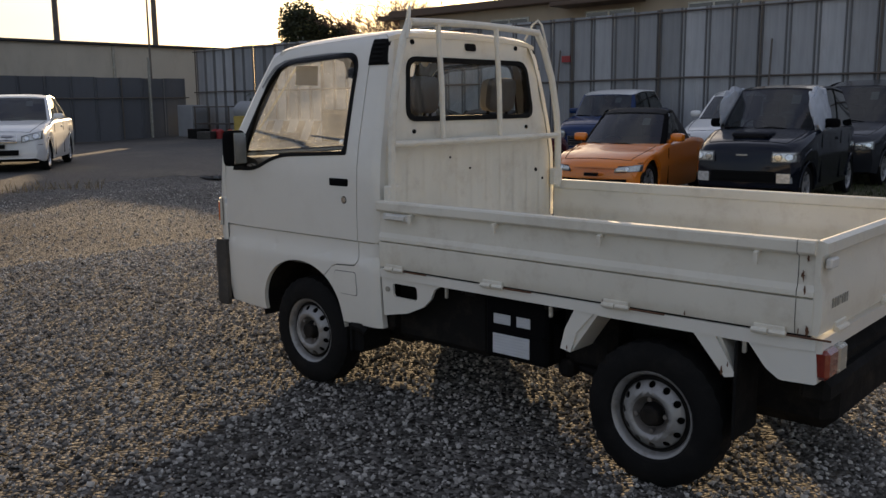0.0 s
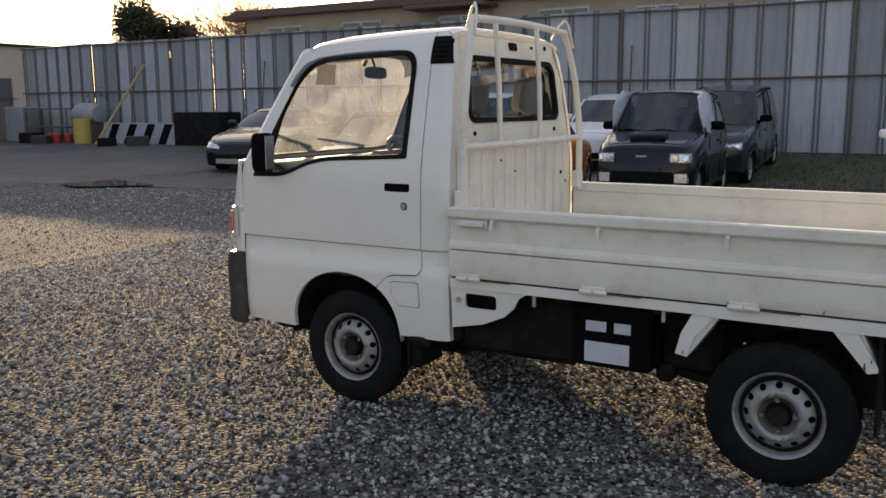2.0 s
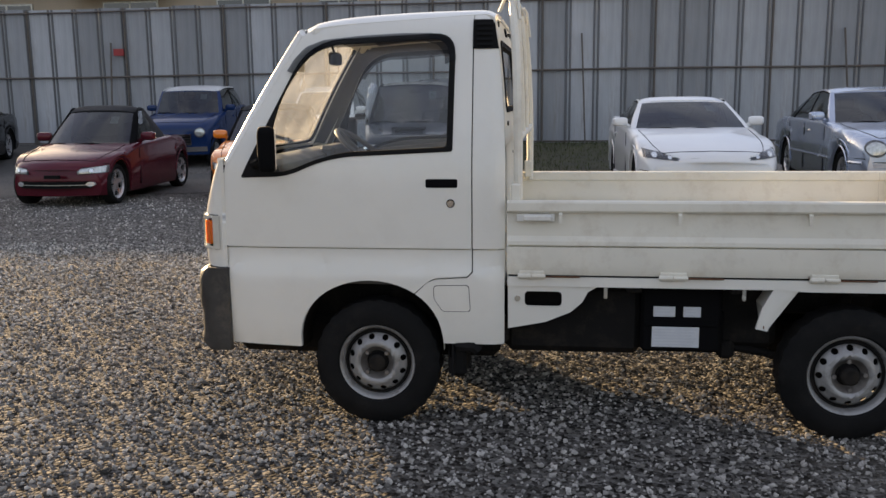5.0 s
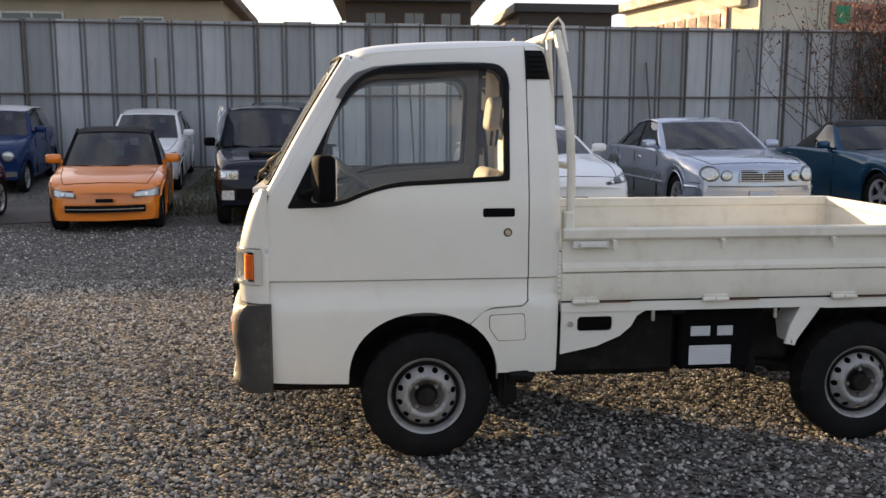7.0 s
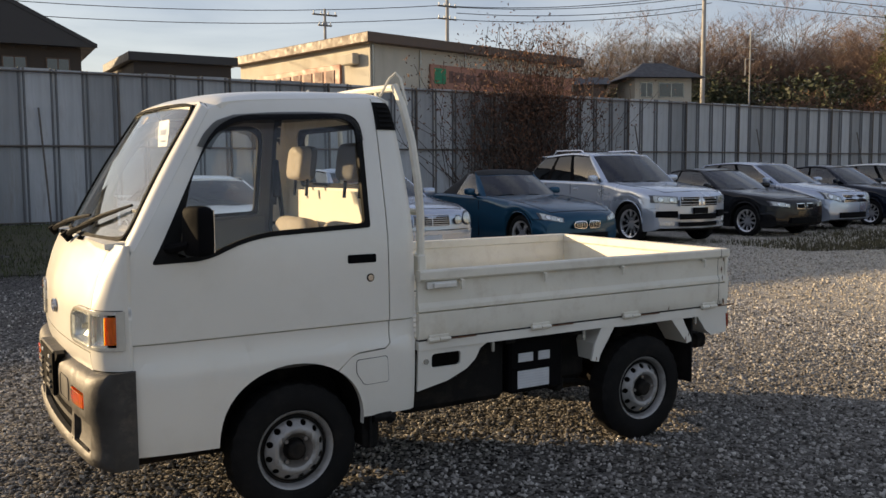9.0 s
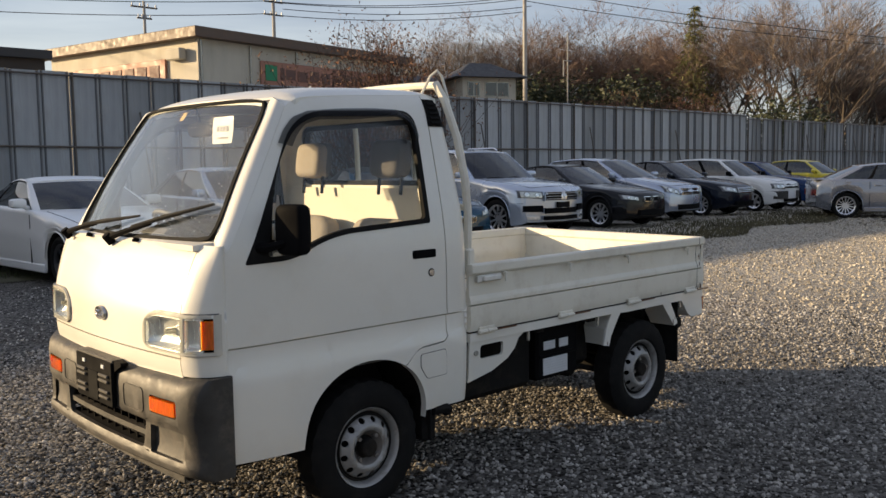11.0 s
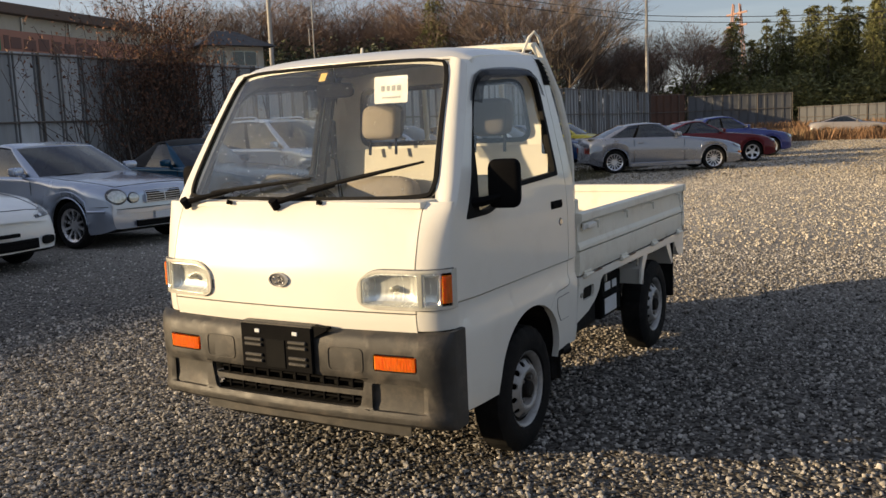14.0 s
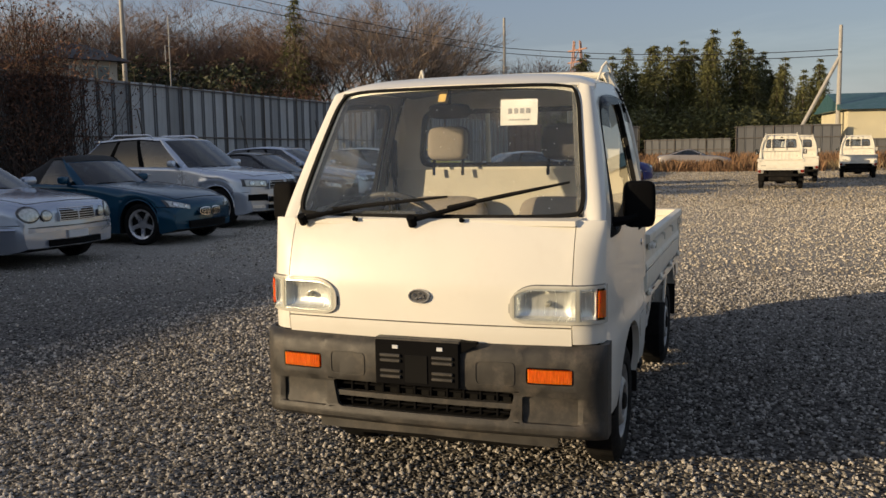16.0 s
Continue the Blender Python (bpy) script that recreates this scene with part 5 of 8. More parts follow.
    b.mi += [0, 0]
    b.slot = 0
    body = b.make("body", [paint, dark], root, ang=40)

    def skin_z(x, y):
        """Height of the upper skin at a place of the plan."""
        p = sorted(ring(x)[8:])
        a = abs(y)
        for (ya, za), (yb, zb) in zip(p, p[1:]):
            if ya <= a <= yb:
                return lerp(za, zb, (a - ya) / max(yb - ya, 1e-6))
        return p[-1][1]

    def seam(name, way, wide=0.0035, mat=INK, lift=0.0035):
        """A narrow dark joint along points (x, y) of the upper skin."""
        pts = [Vector((shift(x, y), y, skin_z(x, y) + lift)) for x, y in way]
        b = Build()
        for p, q in zip(pts, pts[1:]):
            d = (q - p).normalized()
            w = Vector((-d.y, d.x, 0)).normalized() * wide
            b.add([p - w, p + w, q + w, q - w, p - w - Vector((0, 0, 0.008)), p + w - Vector((0, 0, 0.008)), q + w - Vector((0, 0, 0.008)), q - w - Vector((0, 0, 0.008))],
                  [(0, 1, 2, 3), (0, 3, 7, 4), (1, 5, 6, 2)])
        return b.make(name, mat, body)

    def along(x, s, z, out=0.0):
        """A point on the flank."""
        return Vector((shift(x, hw(x)), s * (hw(x) + out), z))

    for s in (-1, 1):
        seam("bonnet_seam", [(x, s * hw(x) * lerp(0.76, 0.84, (x - x0) / (A - x0))) for x in steps(x0 + 0.16, A + 0.04, 14)])
        if C < x1 - 0.9:
            seam("boot_seam", [(x, s * hw(x) * 0.80) for x in steps(D + 0.02, x1 - 0.06, 8)])
        for xc in (0, wb):
            lip = [along(xc + ra * math.cos(a), s, r + ra * math.sin(a), 0.001) for a in steps(0.05, math.pi - 0.05, 18)]
            Build().tube(lip, 0.011, 5).make("arch_lip", paint, root)
        zb = lerp(low(x0 + 0.35), zt(x0 + 0.1), 0.62)
        b = Build()
        way = [along(x, s, zb, 0.002) for x in steps(x0 + 0.06, -ra * 0.9, 8)]
        b.tube(way, 0.0045, 4).make("bumper_seam", INK, root)
        if strip:
            b = Build()
            for xa, xb in ((ra + 0.02, wb - ra - 0.02), (x0 + 0.12, -ra - 0.02), (wb + ra + 0.02, x1 - 0.1)):
                b.tube([along(x, s, strip[0], 0.0) for x in steps(xa, xb, 8)], 0.022, 6)
            b.make("rubbing_strip", strip[1], root)
    seam("bonnet_edge", [(x0 + 0.16 - 0.0 * u * u, u * hw(x0 + 0.16) * 0.76) for u in steps(-1, 1, 14)])

    def face(y, z, rear=False):
        """Where the front (or rear) skin lies at a height and width."""
        rng = steps(x0, x0 + 1.6, 320) if not rear else steps(x1, x1 - 1.6, 320)
        for x in rng:
            h = hw(x)
            rd = min(soft(x), (zt(x) - low(x)) * 0.45)
            q = max(abs(y) - h + rd, 0.0)
            if abs(y) <= h and z <= zt(x) + crown * 0.24 - (rd - math.sqrt(max(rd * rd - q * q, 0.0))):
                return shift(x, y)
        return rng[-1]

    def patch(name, q, mat, off=0.008, parent=body, sides=(1, -1), rear=False, roundness=0.0, nu=10, nv=5, lab=""):
        """A lamp, grille or trim piece laid on the skin: inner and outer y, then low and high z at each end."""
        yi, yo, i0, i1, o0, o1 = q
        sg = 1 if rear else -1
        out = []
        for s in sides:
            def g(u, v):
                if roundness:
                    a, c = 2 * u - 1, 2 * v - 1
                    a2, c2 = a * math.sqrt(1 - roundness * c * c / 2), c * math.sqrt(1 - roundness * a * a / 2)
                    u, v = (a2 + 1) / 2, (c2 + 1) / 2
                y = lerp(yi, yo, u)
                z = lerp(lerp(i0, i1, v), lerp(o0, o1, v), u)
                return (face(y, z, rear) + sg * off, s * y, z)
            out.append(Build().shell(g, steps(0, 1, nu), steps(0, 1, nv), 0.03 + off, (-sg, 0, 0)).make(name, mat, parent, lab))
        return out

    for nm, q, mat, *opt in lamps:
        kw = opt[0] if opt else {}
        if nm == "headlamp":
            for hob in patch(nm, q, LAMPRIM, 0.006, **kw):
                pass
            yi, yo, i0, i1, o0, o1 = q
            mrg, dz = (yo - yi) * 0.07, (i1 - i0) * 0.12
            patch("lamp_reflector", (yi + mrg, yo - mrg, i0 + dz, i1 - dz, o0 + dz, o1 - dz), mat, 0.010, **kw)
            if bowls and not kw.get("roundness"):
                for k in range(bowls):
                    u = (k + 0.5) / bowls
                    yc = lerp(yi + mrg, yo - mrg, u)
                    c0, c1 = lerp(i0, o0, u) + dz, lerp(i1, o1, u) - dz
                    q = min((c1 - c0) * 0.46, (yo - yi) * 0.42 / bowls)
                    zc = (c0 + c1) / 2
                    patch("bowl_rim", (yc - q, yc + q, zc - q, zc + q, zc - q, zc + q), LAMPRIM, 0.0125, roundness=1.0, nu=8, nv=8)
                    patch("lamp_bowl", (yc - q * 0.84, yc + q * 0.84, zc - q * 0.84, zc + q * 0.84, zc - q * 0.84, zc + q * 0.84), CARBOWL, 0.0145, roundness=1.0, nu=8, nv=8)
            patch("lamp_lens", (yi + mrg * 0.6, yo - mrg * 0.6, i0 + dz * 0.6, i1 - dz * 0.6, o0 + dz * 0.6, o1 - dz * 0.6), LENS, 0.019, **kw)
        else:
            patch(nm, q, mat, **{"off": 0.008, **kw})
    for nm, y, z0, z1, mat, bars in grille:
        g = patch(nm, (-y, y, z0, z1, z0, z1), INK if bars else mat, 0.006, sides=(1,), nu=14)[0]
        if bars and mat in (CHROME, PALESILVER):
            t = 0.010
            for q in ((-y - t, y + t, z1, z1 + t, z1, z1 + t), (-y - t, y + t, z0 - t, z0, z0 - t, z0), (-y - t, -y + t * 0.2, z0, z1, z0, z1), (y - t * 0.2, y + t, z0, z1, z0, z1), (-0.006, 0.006, z0, z1, z0, z1)):
                patch("grille_frame", q, mat, 0.020, parent=g, sides=(1,), nu=14 if q[1] - q[0] > 0.1 else 1, nv=3)
        for k in range(abs(bars)):
            if bars > 0:
                z = lerp(z0, z1, (k + 0.5) / bars)
                patch("grille_bar", (-y * 0.97, y * 0.97, z - 0.0045, z + 0.0045, z - 0.0045, z + 0.0045), mat, 0.016, parent=g, sides=(1,), nu=14, nv=1)
            else:
                yy = lerp(-y, y, (k + 0.5) / -bars)
                patch("grille_bar", (yy - 0.006, yy + 0.006, z0, z1, z0, z1), mat, 0.014, parent=g, sides=(1,), nu=1, nv=3)

    # cabin
    hb = W / 2 - 0.055
    ht = hb - inset
    zA, zD = zt(A) + 0.01, zt(D) + 0.01
    roof_z = curve([(B, H - roofdrop[0]), (lerp(B, C, 0.4), H), (C, H - roofdrop[1])])

    def belt(x):
        return zt(x) - 0.012

    def skin(x, v, s):
        xa = min(max(x, B), C)
        z1 = roof_z(xa) - 0.03
        return (x, s * (lerp(hb, ht, v) + 0.018 * math.sin(math.pi * v)), lerp(belt(x), z1, v))

    def ws(u, v):
        x = lerp(A, B, v) + lerp(0.20, 0.10, v) * u * u
        return (x, u * lerp(hb - 0.03, ht - 0.01, v), lerp(zA - 0.005, roof_z(B) - 0.012 - 0.02 * u * u, v) + 0.012 * math.sin(math.pi * v))

    def rw(u, v):
        x = lerp(D, C, v) - lerp(0.14, 0.08, v) * u * u
        return (x, u * lerp(hb - 0.05, ht - 0.02, v), lerp(zD - 0.005, roof_z(C) - 0.012 - 0.02 * u * u, v) + 0.012 * math.sin(math.pi * v))

    def fedge(v):
        return lerp(A + 0.30, B + 0.17, v)

    def redge(v):
        return lerp(D - 0.26, C - 0.16, v)

    Build().grid(ws, steps(-0.96, 0.96, 14), steps(0.03, 0.965, 8)).make("windscreen", GLASSFRONT, root)
    Build().grid(rw, steps(-0.94, 0.94, 12), steps(0.05, 0.95, 6)).make("rear_window", glassm, root)
    for s in (-1, 1):
        b = Build().grid(lambda u, v: ws(u, v), steps(s * 0.96, s * 1.0, 1), steps(0, 1, 8))
        b.grid(lambda u, v: Vector(ws(s, v)).lerp(Vector(skin(fedge(v), v, s)), u) + Vector((-0.012 * math.sin(math.pi * u), s * 0.012 * math.sin(math.pi * u), 0)), steps(0, 1, 4), steps(0, 1, 8))
        b.make("screen_pillar", frame_m or paint, root)
    Build().grid(ws, steps(-1, 1, 14), [0.965, 1.0]).make("screen_header", frame_m or paint, root)
    for s in (-1, 1):
        b = Build().grid(lambda u, v: Vector(skin(redge(v), v, s)).lerp(Vector(rw(s * 0.94, v)), u) + Vector((0.01 * math.sin(math.pi * u), s * 0.012 * math.sin(math.pi * u), 0)), steps(0, 1, 4), steps(0, 1, 8))
        b.make("rear_pillar", roofm, root)
    Build().grid(rw, steps(-0.94, 0.94, 12), [0.95, 1.0]).make("rear_header", roofm, root)
    Build().grid(rw, steps(-0.94, 0.94, 12), [0.0, 0.05]).make("rear_sill", roofm, root)

    def top_f(x, u):
        a = abs(u)
        e = Vector(skin(x, 0.93, math.copysign(1, u)))
        half = ht + 0.012
        z = roof_z(x)
        return (x + (0.10 * u * u if x < (B + C) / 2 else -0.08 * u * u) * abs(2 * (x - (B + C) / 2) / (C - B)) ** 2, u * half, z - 0.02 * a ** 2 - 0.05 * a ** 8)
    b = Build().shell(top_f, steps(B, C, 14), [math.copysign(abs(k) ** 0.75, k) for k in steps(-1, 1, 16)], 0.02, (0, 0, -1))
    for s in (-1, 1):
        b.grid(lambda t, v: skin(lerp(fedge(v), redge(v), t), v, s), steps(0, 1, 14), [0.93, 1.0])
        b.grid(lambda t, v: skin(lerp(fedge(v), redge(v), t), v, s), steps(0, 1, 14), [0.0, 0.03])
    b.make("roof", roofm, root)
    glass_end = 0.62 if roofm is CLOTH else 1.0
    if roofm is CLOTH:
        for s in (-1, 1):
            Build().grid(lambda t, v: Vector(skin(lerp(fedge(v), redge(v), t), v, s)) + Vector((0, s * 0.010 * math.sin(math.pi * (t - glass_end) / (1 - glass_end)), 0)), steps(glass_end, 1, 6), steps(0.0, 0.93, 6)).make("soft_top_side", roofm, root)
    splits = [0.0, *pillars, glass_end]
    for s in (-1, 1):
        for k in range(len(splits) - 1):
            g0, g1 = splits[k] + (0.022 if k else 0), splits[k + 1] - (0.022 if k < len(splits) - 2 else 0)
            Build().grid(lambda t, v: skin(lerp(fedge(v), redge(v), t), v, s), steps(g0, g1, 6), steps(0.03, 0.93, 5)).make("side_window", GLASSCAR if k == 0 else glassm, root)
        for p in pillars:
            Build().grid(lambda t, v: Vector(skin(lerp(fedge(v), redge(v), t), v, s)) + Vector((0, s * 0.004, 0)), steps(p - 0.024, p + 0.024, 2), steps(0.0, 0.95, 5)).make("door_pillar", BLACKP, root)
        # door gaps, handle, mirror
        cuts = [A + 0.26] + [lerp(fedge(0), redge(0), p) for p in pillars]
        for xc in cuts:
            b = Build()
            pts = [(xc, z) for z in steps(low(xc) + 0.08, zt(xc) - 0.05, 6)]
            for (xa, za), (xb, zb) in zip(pts, pts[1:]):
                b.box(xa - 0.004, xa + 0.004, s * (hw(xa) - 0.03), s * (hw(xa) + 0.0055), za, zb)
            b.make("door_gap", INK, root)
        if len(cuts) > 1:
            b = Build()
            for xc in cuts[1:2]:
                b.box(xc - 0.26, xc - 0.10, s * (hw(xc) - 0.012), s * (hw(xc) + 0.018), zt(xc) - 0.16, zt(xc) - 0.125, 0.01)
            b.make("door_handle", trim or paint, root)
        at_m = Vector((A + 0.44, s * (W / 2 + 0.065), zt(A + 0.4) + 0.085))
        mm = pillow((0.062, 0.105, 0.062), 0.55, Matrix.Translation(at_m) @ Matrix.Rotation(s * radians(14), 4, "Z"), 14, 8).make("door_mirror", mirror or paint, root)
        Build().tube([at_m + Vector((0.0, -s * 0.07, -0.035)), at_m + Vector((0.01, -s * 0.14, -0.075))], [0.03, 0.035], 6).make("mirror_foot", mirror or paint, mm)
        Build().box(0.055, 0.064, -0.085, 0.085, -0.045, 0.045, 0.003, Matrix.Translation(at_m) @ Matrix.Rotation(s * radians(14), 4, "Z")).make("mirror_glass", CHROME, mm)
        b = Build()
        b.grid(lambda t, v: Vector(skin(lerp(fedge(v), redge(v), t), v, s)) + Vector((0, s * 0.006, 0)), steps(0, glass_end, 12), [0.0, 0.035])
        b.make("window_ledge", trim or BLACKP, root)
        b = Build()
        b.grid(lambda t, v: Vector(skin(lerp(fedge(v), redge(v), t), v, s)) + Vector((0, s * 0.004, 0)), steps(0, glass_end, 14), [0.905, 0.945])
        b.make("window_seal", BLACKP, root)
        if sill:
            Build().box(ra + 0.02, wb - ra - 0.02, s * (W / 2 - 0.05), s * (W / 2 + 0.012), zl - 0.01, zl + 0.10, 0.02).make("side_skirt", sill, root)
    # wheels
    bb, back, tyre = car_wheel(r, style)
    wheelm = wheelm or (STEEL if style == "steel" else ALLOY)
    key = (r, style, wheelm.name)
    for xc in (0, wb):
        for s in (-1, 1):
            mt = pose(xc, s * (W / 2 - 0.115), r, 0, 17 * (xc + s), 0 if s < 0 else 180)
            if key not in WHEEL_OBS:
                w = bb.make("wheel", wheelm, root, "dark grey wheel" if wheelm is DARKALLOY else "silver wheel")
                back.make("wheel_back", INK, w)
                tyre.make("tyre", RUBBER, w, "black tyre")
                w.matrix_basis = mt
                WHEEL_OBS[key] = w
            else:
                again(WHEEL_OBS[key], root, mt)
    # cabin floor, seats, dashboard
    cx = lerp(A, D, 0.52)
    b = Build().box(A + 0.15, D - 0.1, -hb + 0.06, hb - 0.06, zl + 0.15, zl + 0.2)
    b.box(A + 0.12, A + 0.5, -hb + 0.05, hb - 0.05, zA - 0.16, zA - 0.02, 0.05)
    b.make("dashboard", DASH, root)
    for y in (-0.34, 0.34):
        yy = y * min(1, W / 1.65)
        xs_ = A + 1.12
        st = Build().box(-0.10, 0.10, -0.22, 0.22, 0, 0.62, 0.07, Matrix.Translation((xs_, yy, zl + 0.32)) @ Matrix.Rotation(radians(14), 4, "Y")).make("seat", SEATGREY, root)
        Build().box(-0.05, 0.05, -0.12, 0.12, 0, 0.17, 0.04, Matrix.Translation((xs_ + 0.17, yy, min(zl + 0.96, H - 0.33)))).make("headrest", SEATGREY, st)
    mt = Matrix.Translation((A + 0.62, 0.34 * min(1, W / 1.65), zA - 0.03)) @ Matrix.Rotation(radians(62), 4, "Y")
    b = Build().tube([mt @ Vector((0.18 * math.cos(t), 0.18 * math.sin(t), 0)) for t in steps(0, math.tau, 16)], 0.013, 5, cap=False)
    b.tube([mt @ Vector((0, -0.17, 0)), mt @ Vector((0, 0, -0.02)), mt @ Vector((0, 0.17, 0))], 0.018, 5).make("steering_wheel", DASH, root)
    pillow((0.012, 0.10, 0.032), 0.5, Matrix.Translation((B + 0.14, 0, roof_z(B) - 0.10)), 10, 6).make("inner_mirror", BLACKP, root)
    if spoiler:
        Build().shell(lambda x, u: (x - 0.05 * u * u, u * (ht - 0.06), roof_z(C) + 0.016 - 0.03 * u * u + 0.02 * (x - C)), steps(C - 0.20, C + 0.16, 3), steps(-1, 1, 8), 0.03, (0, 0, -1)).make("roof_spoiler", paint, root)
    if sheet:
        Build().grid(lambda u, v: Vector(ws(u, v)) + Vector((0.012, 0, -0.004)), steps(-0.62, -0.42, 2), steps(0.62, 0.84, 2)).make("paper_sheet", PAPER, root, "white price sheet behind the windscreen")
    for y in (-0.38, 0.12):
        Build().tube([Vector(ws(y / hb, 0.0)) + Vector((-0.02, 0, 0.012)), Vector(ws((y + 0.25) / hb, 0.06)) + Vector((-0.012, 0, 0.01)), Vector(ws((y + 0.5) / hb, 0.03)) + Vector((-0.012, 0, 0.01))], 0.008, 5).make("wiper", BLACKP, root)
    if rails:
        for s in (-1, 1):
            Build().tube([(B + 0.35, s * (ht - 0.03), roof_z(B + 0.35) - 0.02), (B + 0.45, s * (ht - 0.03), H + 0.022), (C - 0.45, s * (ht - 0.03), H + 0.022), (C - 0.3, s * (ht - 0.03), roof_z(C) - 0.02)], 0.018, 6).make("roof_rail", trim or BLACKP, root)
    if scoop:
        Build().box(A - 0.52, A - 0.20, -0.24, 0.24, zt(A - 0.3) + 0.0, zt(A - 0.3) + 0.065, 0.03).make("bonnet_scoop", paint, root)
        Build().box(A - 0.526, A - 0.50, -0.19, 0.19, zt(A - 0.5) + 0.022, zt(A - 0.5) + 0.055, 0.005).make("scoop_mouth", INK, root)
    if wing:
        b = Build().box(x1 - 0.26, x1 - 0.06, -W / 2 + 0.12, W / 2 - 0.12, zt(x1 - 0.1) + wing, zt(x1 - 0.1) + wing + 0.03, 0.012)
        for s in (-1, 1):
            b.box(x1 - 0.2, x1 - 0.1, s * (W / 2 - 0.30), s * (W / 2 - 0.26), zt(x1 - 0.1) - 0.02, zt(x1 - 0.1) + wing + 0.01, 0.01)
        b.make("rear_wing", paint, root)
    # plate and tail lamps
    patch("tail_lamp", (W / 2 - 0.42, W / 2 - 0.13, zt(x1) - 0.22, zt(x1) - 0.08, zt(x1) - 0.22, zt(x1) - 0.07), REDLENS, rear=True)
    return root


ORANGE = car_paint("orange_paint", (0.75, 0.20, 0.008))
MAROON = car_paint("dark_red_paint", (0.085, 0.010, 0.018), 0.2)
BLUEC = car_paint("mid_blue_paint", (0.008, 0.028, 0.095))
NAVY = car_paint("dark_navy_paint", (0.005, 0.008, 0.016), 0.2)
BLACKC = car_paint("black_paint", (0.006, 0.0065, 0.008))
WHITEC = car_paint("white_paint", (0.74, 0.74, 0.72))
SILVER = car_paint("silver_paint", (0.40, 0.45, 0.54), 0.65, 0.25)
GUNSILVER = car_paint("blue_silver_paint", (0.24, 0.26, 0.30), 0.7, 0.25)
PALESILVER = car_paint("pale_silver_paint", (0.49, 0.545, 0.63), 0.55, 0.25)
TEAL = car_paint("petrol_blue_paint", (0.007, 0.052, 0.098), 0.3)
YELLOW = car_paint("yellow_paint", (0.62, 0.50, 0.02))
REDC = car_paint("red_paint", (0.10, 0.010, 0.016), 0.2)
RALLY = car_paint("bright_blue_paint", (0.008, 0.02, 0.16), 0.3)
GREYC = car_paint("dark_grey_paint", (0.05, 0.053, 0.06), 0.4)
CLOTH = material("black_hood_cloth", (0.02, 0.02, 0.021), 0.9, vary=0.2, scale=20, bump=0.2, bscale=200)

BEAT = dict(L=3.295, W=1.395, H=1.295, wb=2.28, fo=0.50, r=0.27, top=[(-0.50, 0.46), (-0.44, 0.53), (-0.2, 0.62), (0.2, 0.70), (0.50, 0.76), (1.0, 0.79), (1.9, 0.82), (2.4, 0.80), (2.72, 0.76), (2.795, 0.70)],
            A=0.38, B=0.98, C=1.50, D=1.98, roof=CLOTH, style="five", inset=0.15, zl=0.13, chin=0.02, frame_m=BLACKP, roofdrop=(0.065, 0.05), pillars=(),
            lamps=[("headlamp", (0.33, 0.645, 0.43, 0.50, 0.44, 0.535), CARLAMP)], bowls=1, grille=[("grille", 0.47, 0.25, 0.335, LENSGREY, 1), ("bonnet_gap", 0.62, 0.508, 0.516, INK, 0), ("nose_badge", 0.022, 0.53, 0.555, CHROME, 0), ("plate_mount", 0.10, 0.375, 0.42, INK, 0)], bow=0.16)
car("small orange two-seat roadster with a black soft top", (-3.31, 7.52), 98, paint=ORANGE, **BEAT)
car("dark red two-seat roadster with a black soft top", (-5.78, 6.9), 93, paint=MAROON, **{**BEAT, "lamps": BEAT["lamps"] + [("fog_lamp", (0.42, 0.52, 0.27, 0.33, 0.27, 0.33), CARLAMP, {"roundness": 1.0})]})
car("small classic blue saloon with a white roof", (-6.73, 12.6), 95, L=3.15, W=1.50, H=1.48, wb=2.1, fo=0.42, r=0.27, top=[(-0.42, 0.72), (-0.38, 0.80), (0.0, 0.92), (0.42, 0.97), (1.4, 1.0), (2.5, 0.97), (2.70, 0.92), (2.73, 0.82)],
    A=0.34, B=0.72, C=2.0, D=2.38, paint=BLUEC, roof=WHITEC, style="five", pillars=(0.52,), inset=0.11, zl=0.2, bow=0.10,
    lamps=[("headlamp", (0.40, 0.60, 0.60, 0.79, 0.60, 0.79), CARLAMP, {"roundness": 1.0})], grille=[("grille", 0.33, 0.47, 0.66, CHROME, 4), ("chrome_bumper", 0.62, 0.33, 0.42, CHROME, 0)])
car("small white hatchback with a rounded roof", (-4.0, 12.8), 94, L=3.3, W=1.40, H=1.40, wb=2.3, fo=0.55, r=0.27, top=[(-0.55, 0.62), (-0.48, 0.72), (0.0, 0.84), (0.36, 0.90), (1.4, 0.92), (2.5, 0.92), (2.72, 0.88), (2.75, 0.78)],
    A=0.28, B=0.92, C=2.15, D=2.66, paint=WHITEC, style="five", pillars=(0.5,), inset=0.13,
    lamps=[("headlamp", (0.40, 0.62, 0.60, 0.72, 0.60, 0.74), CARLAMP)], grille=[("grille", 0.34, 0.30, 0.42, BLACKP, 2)])
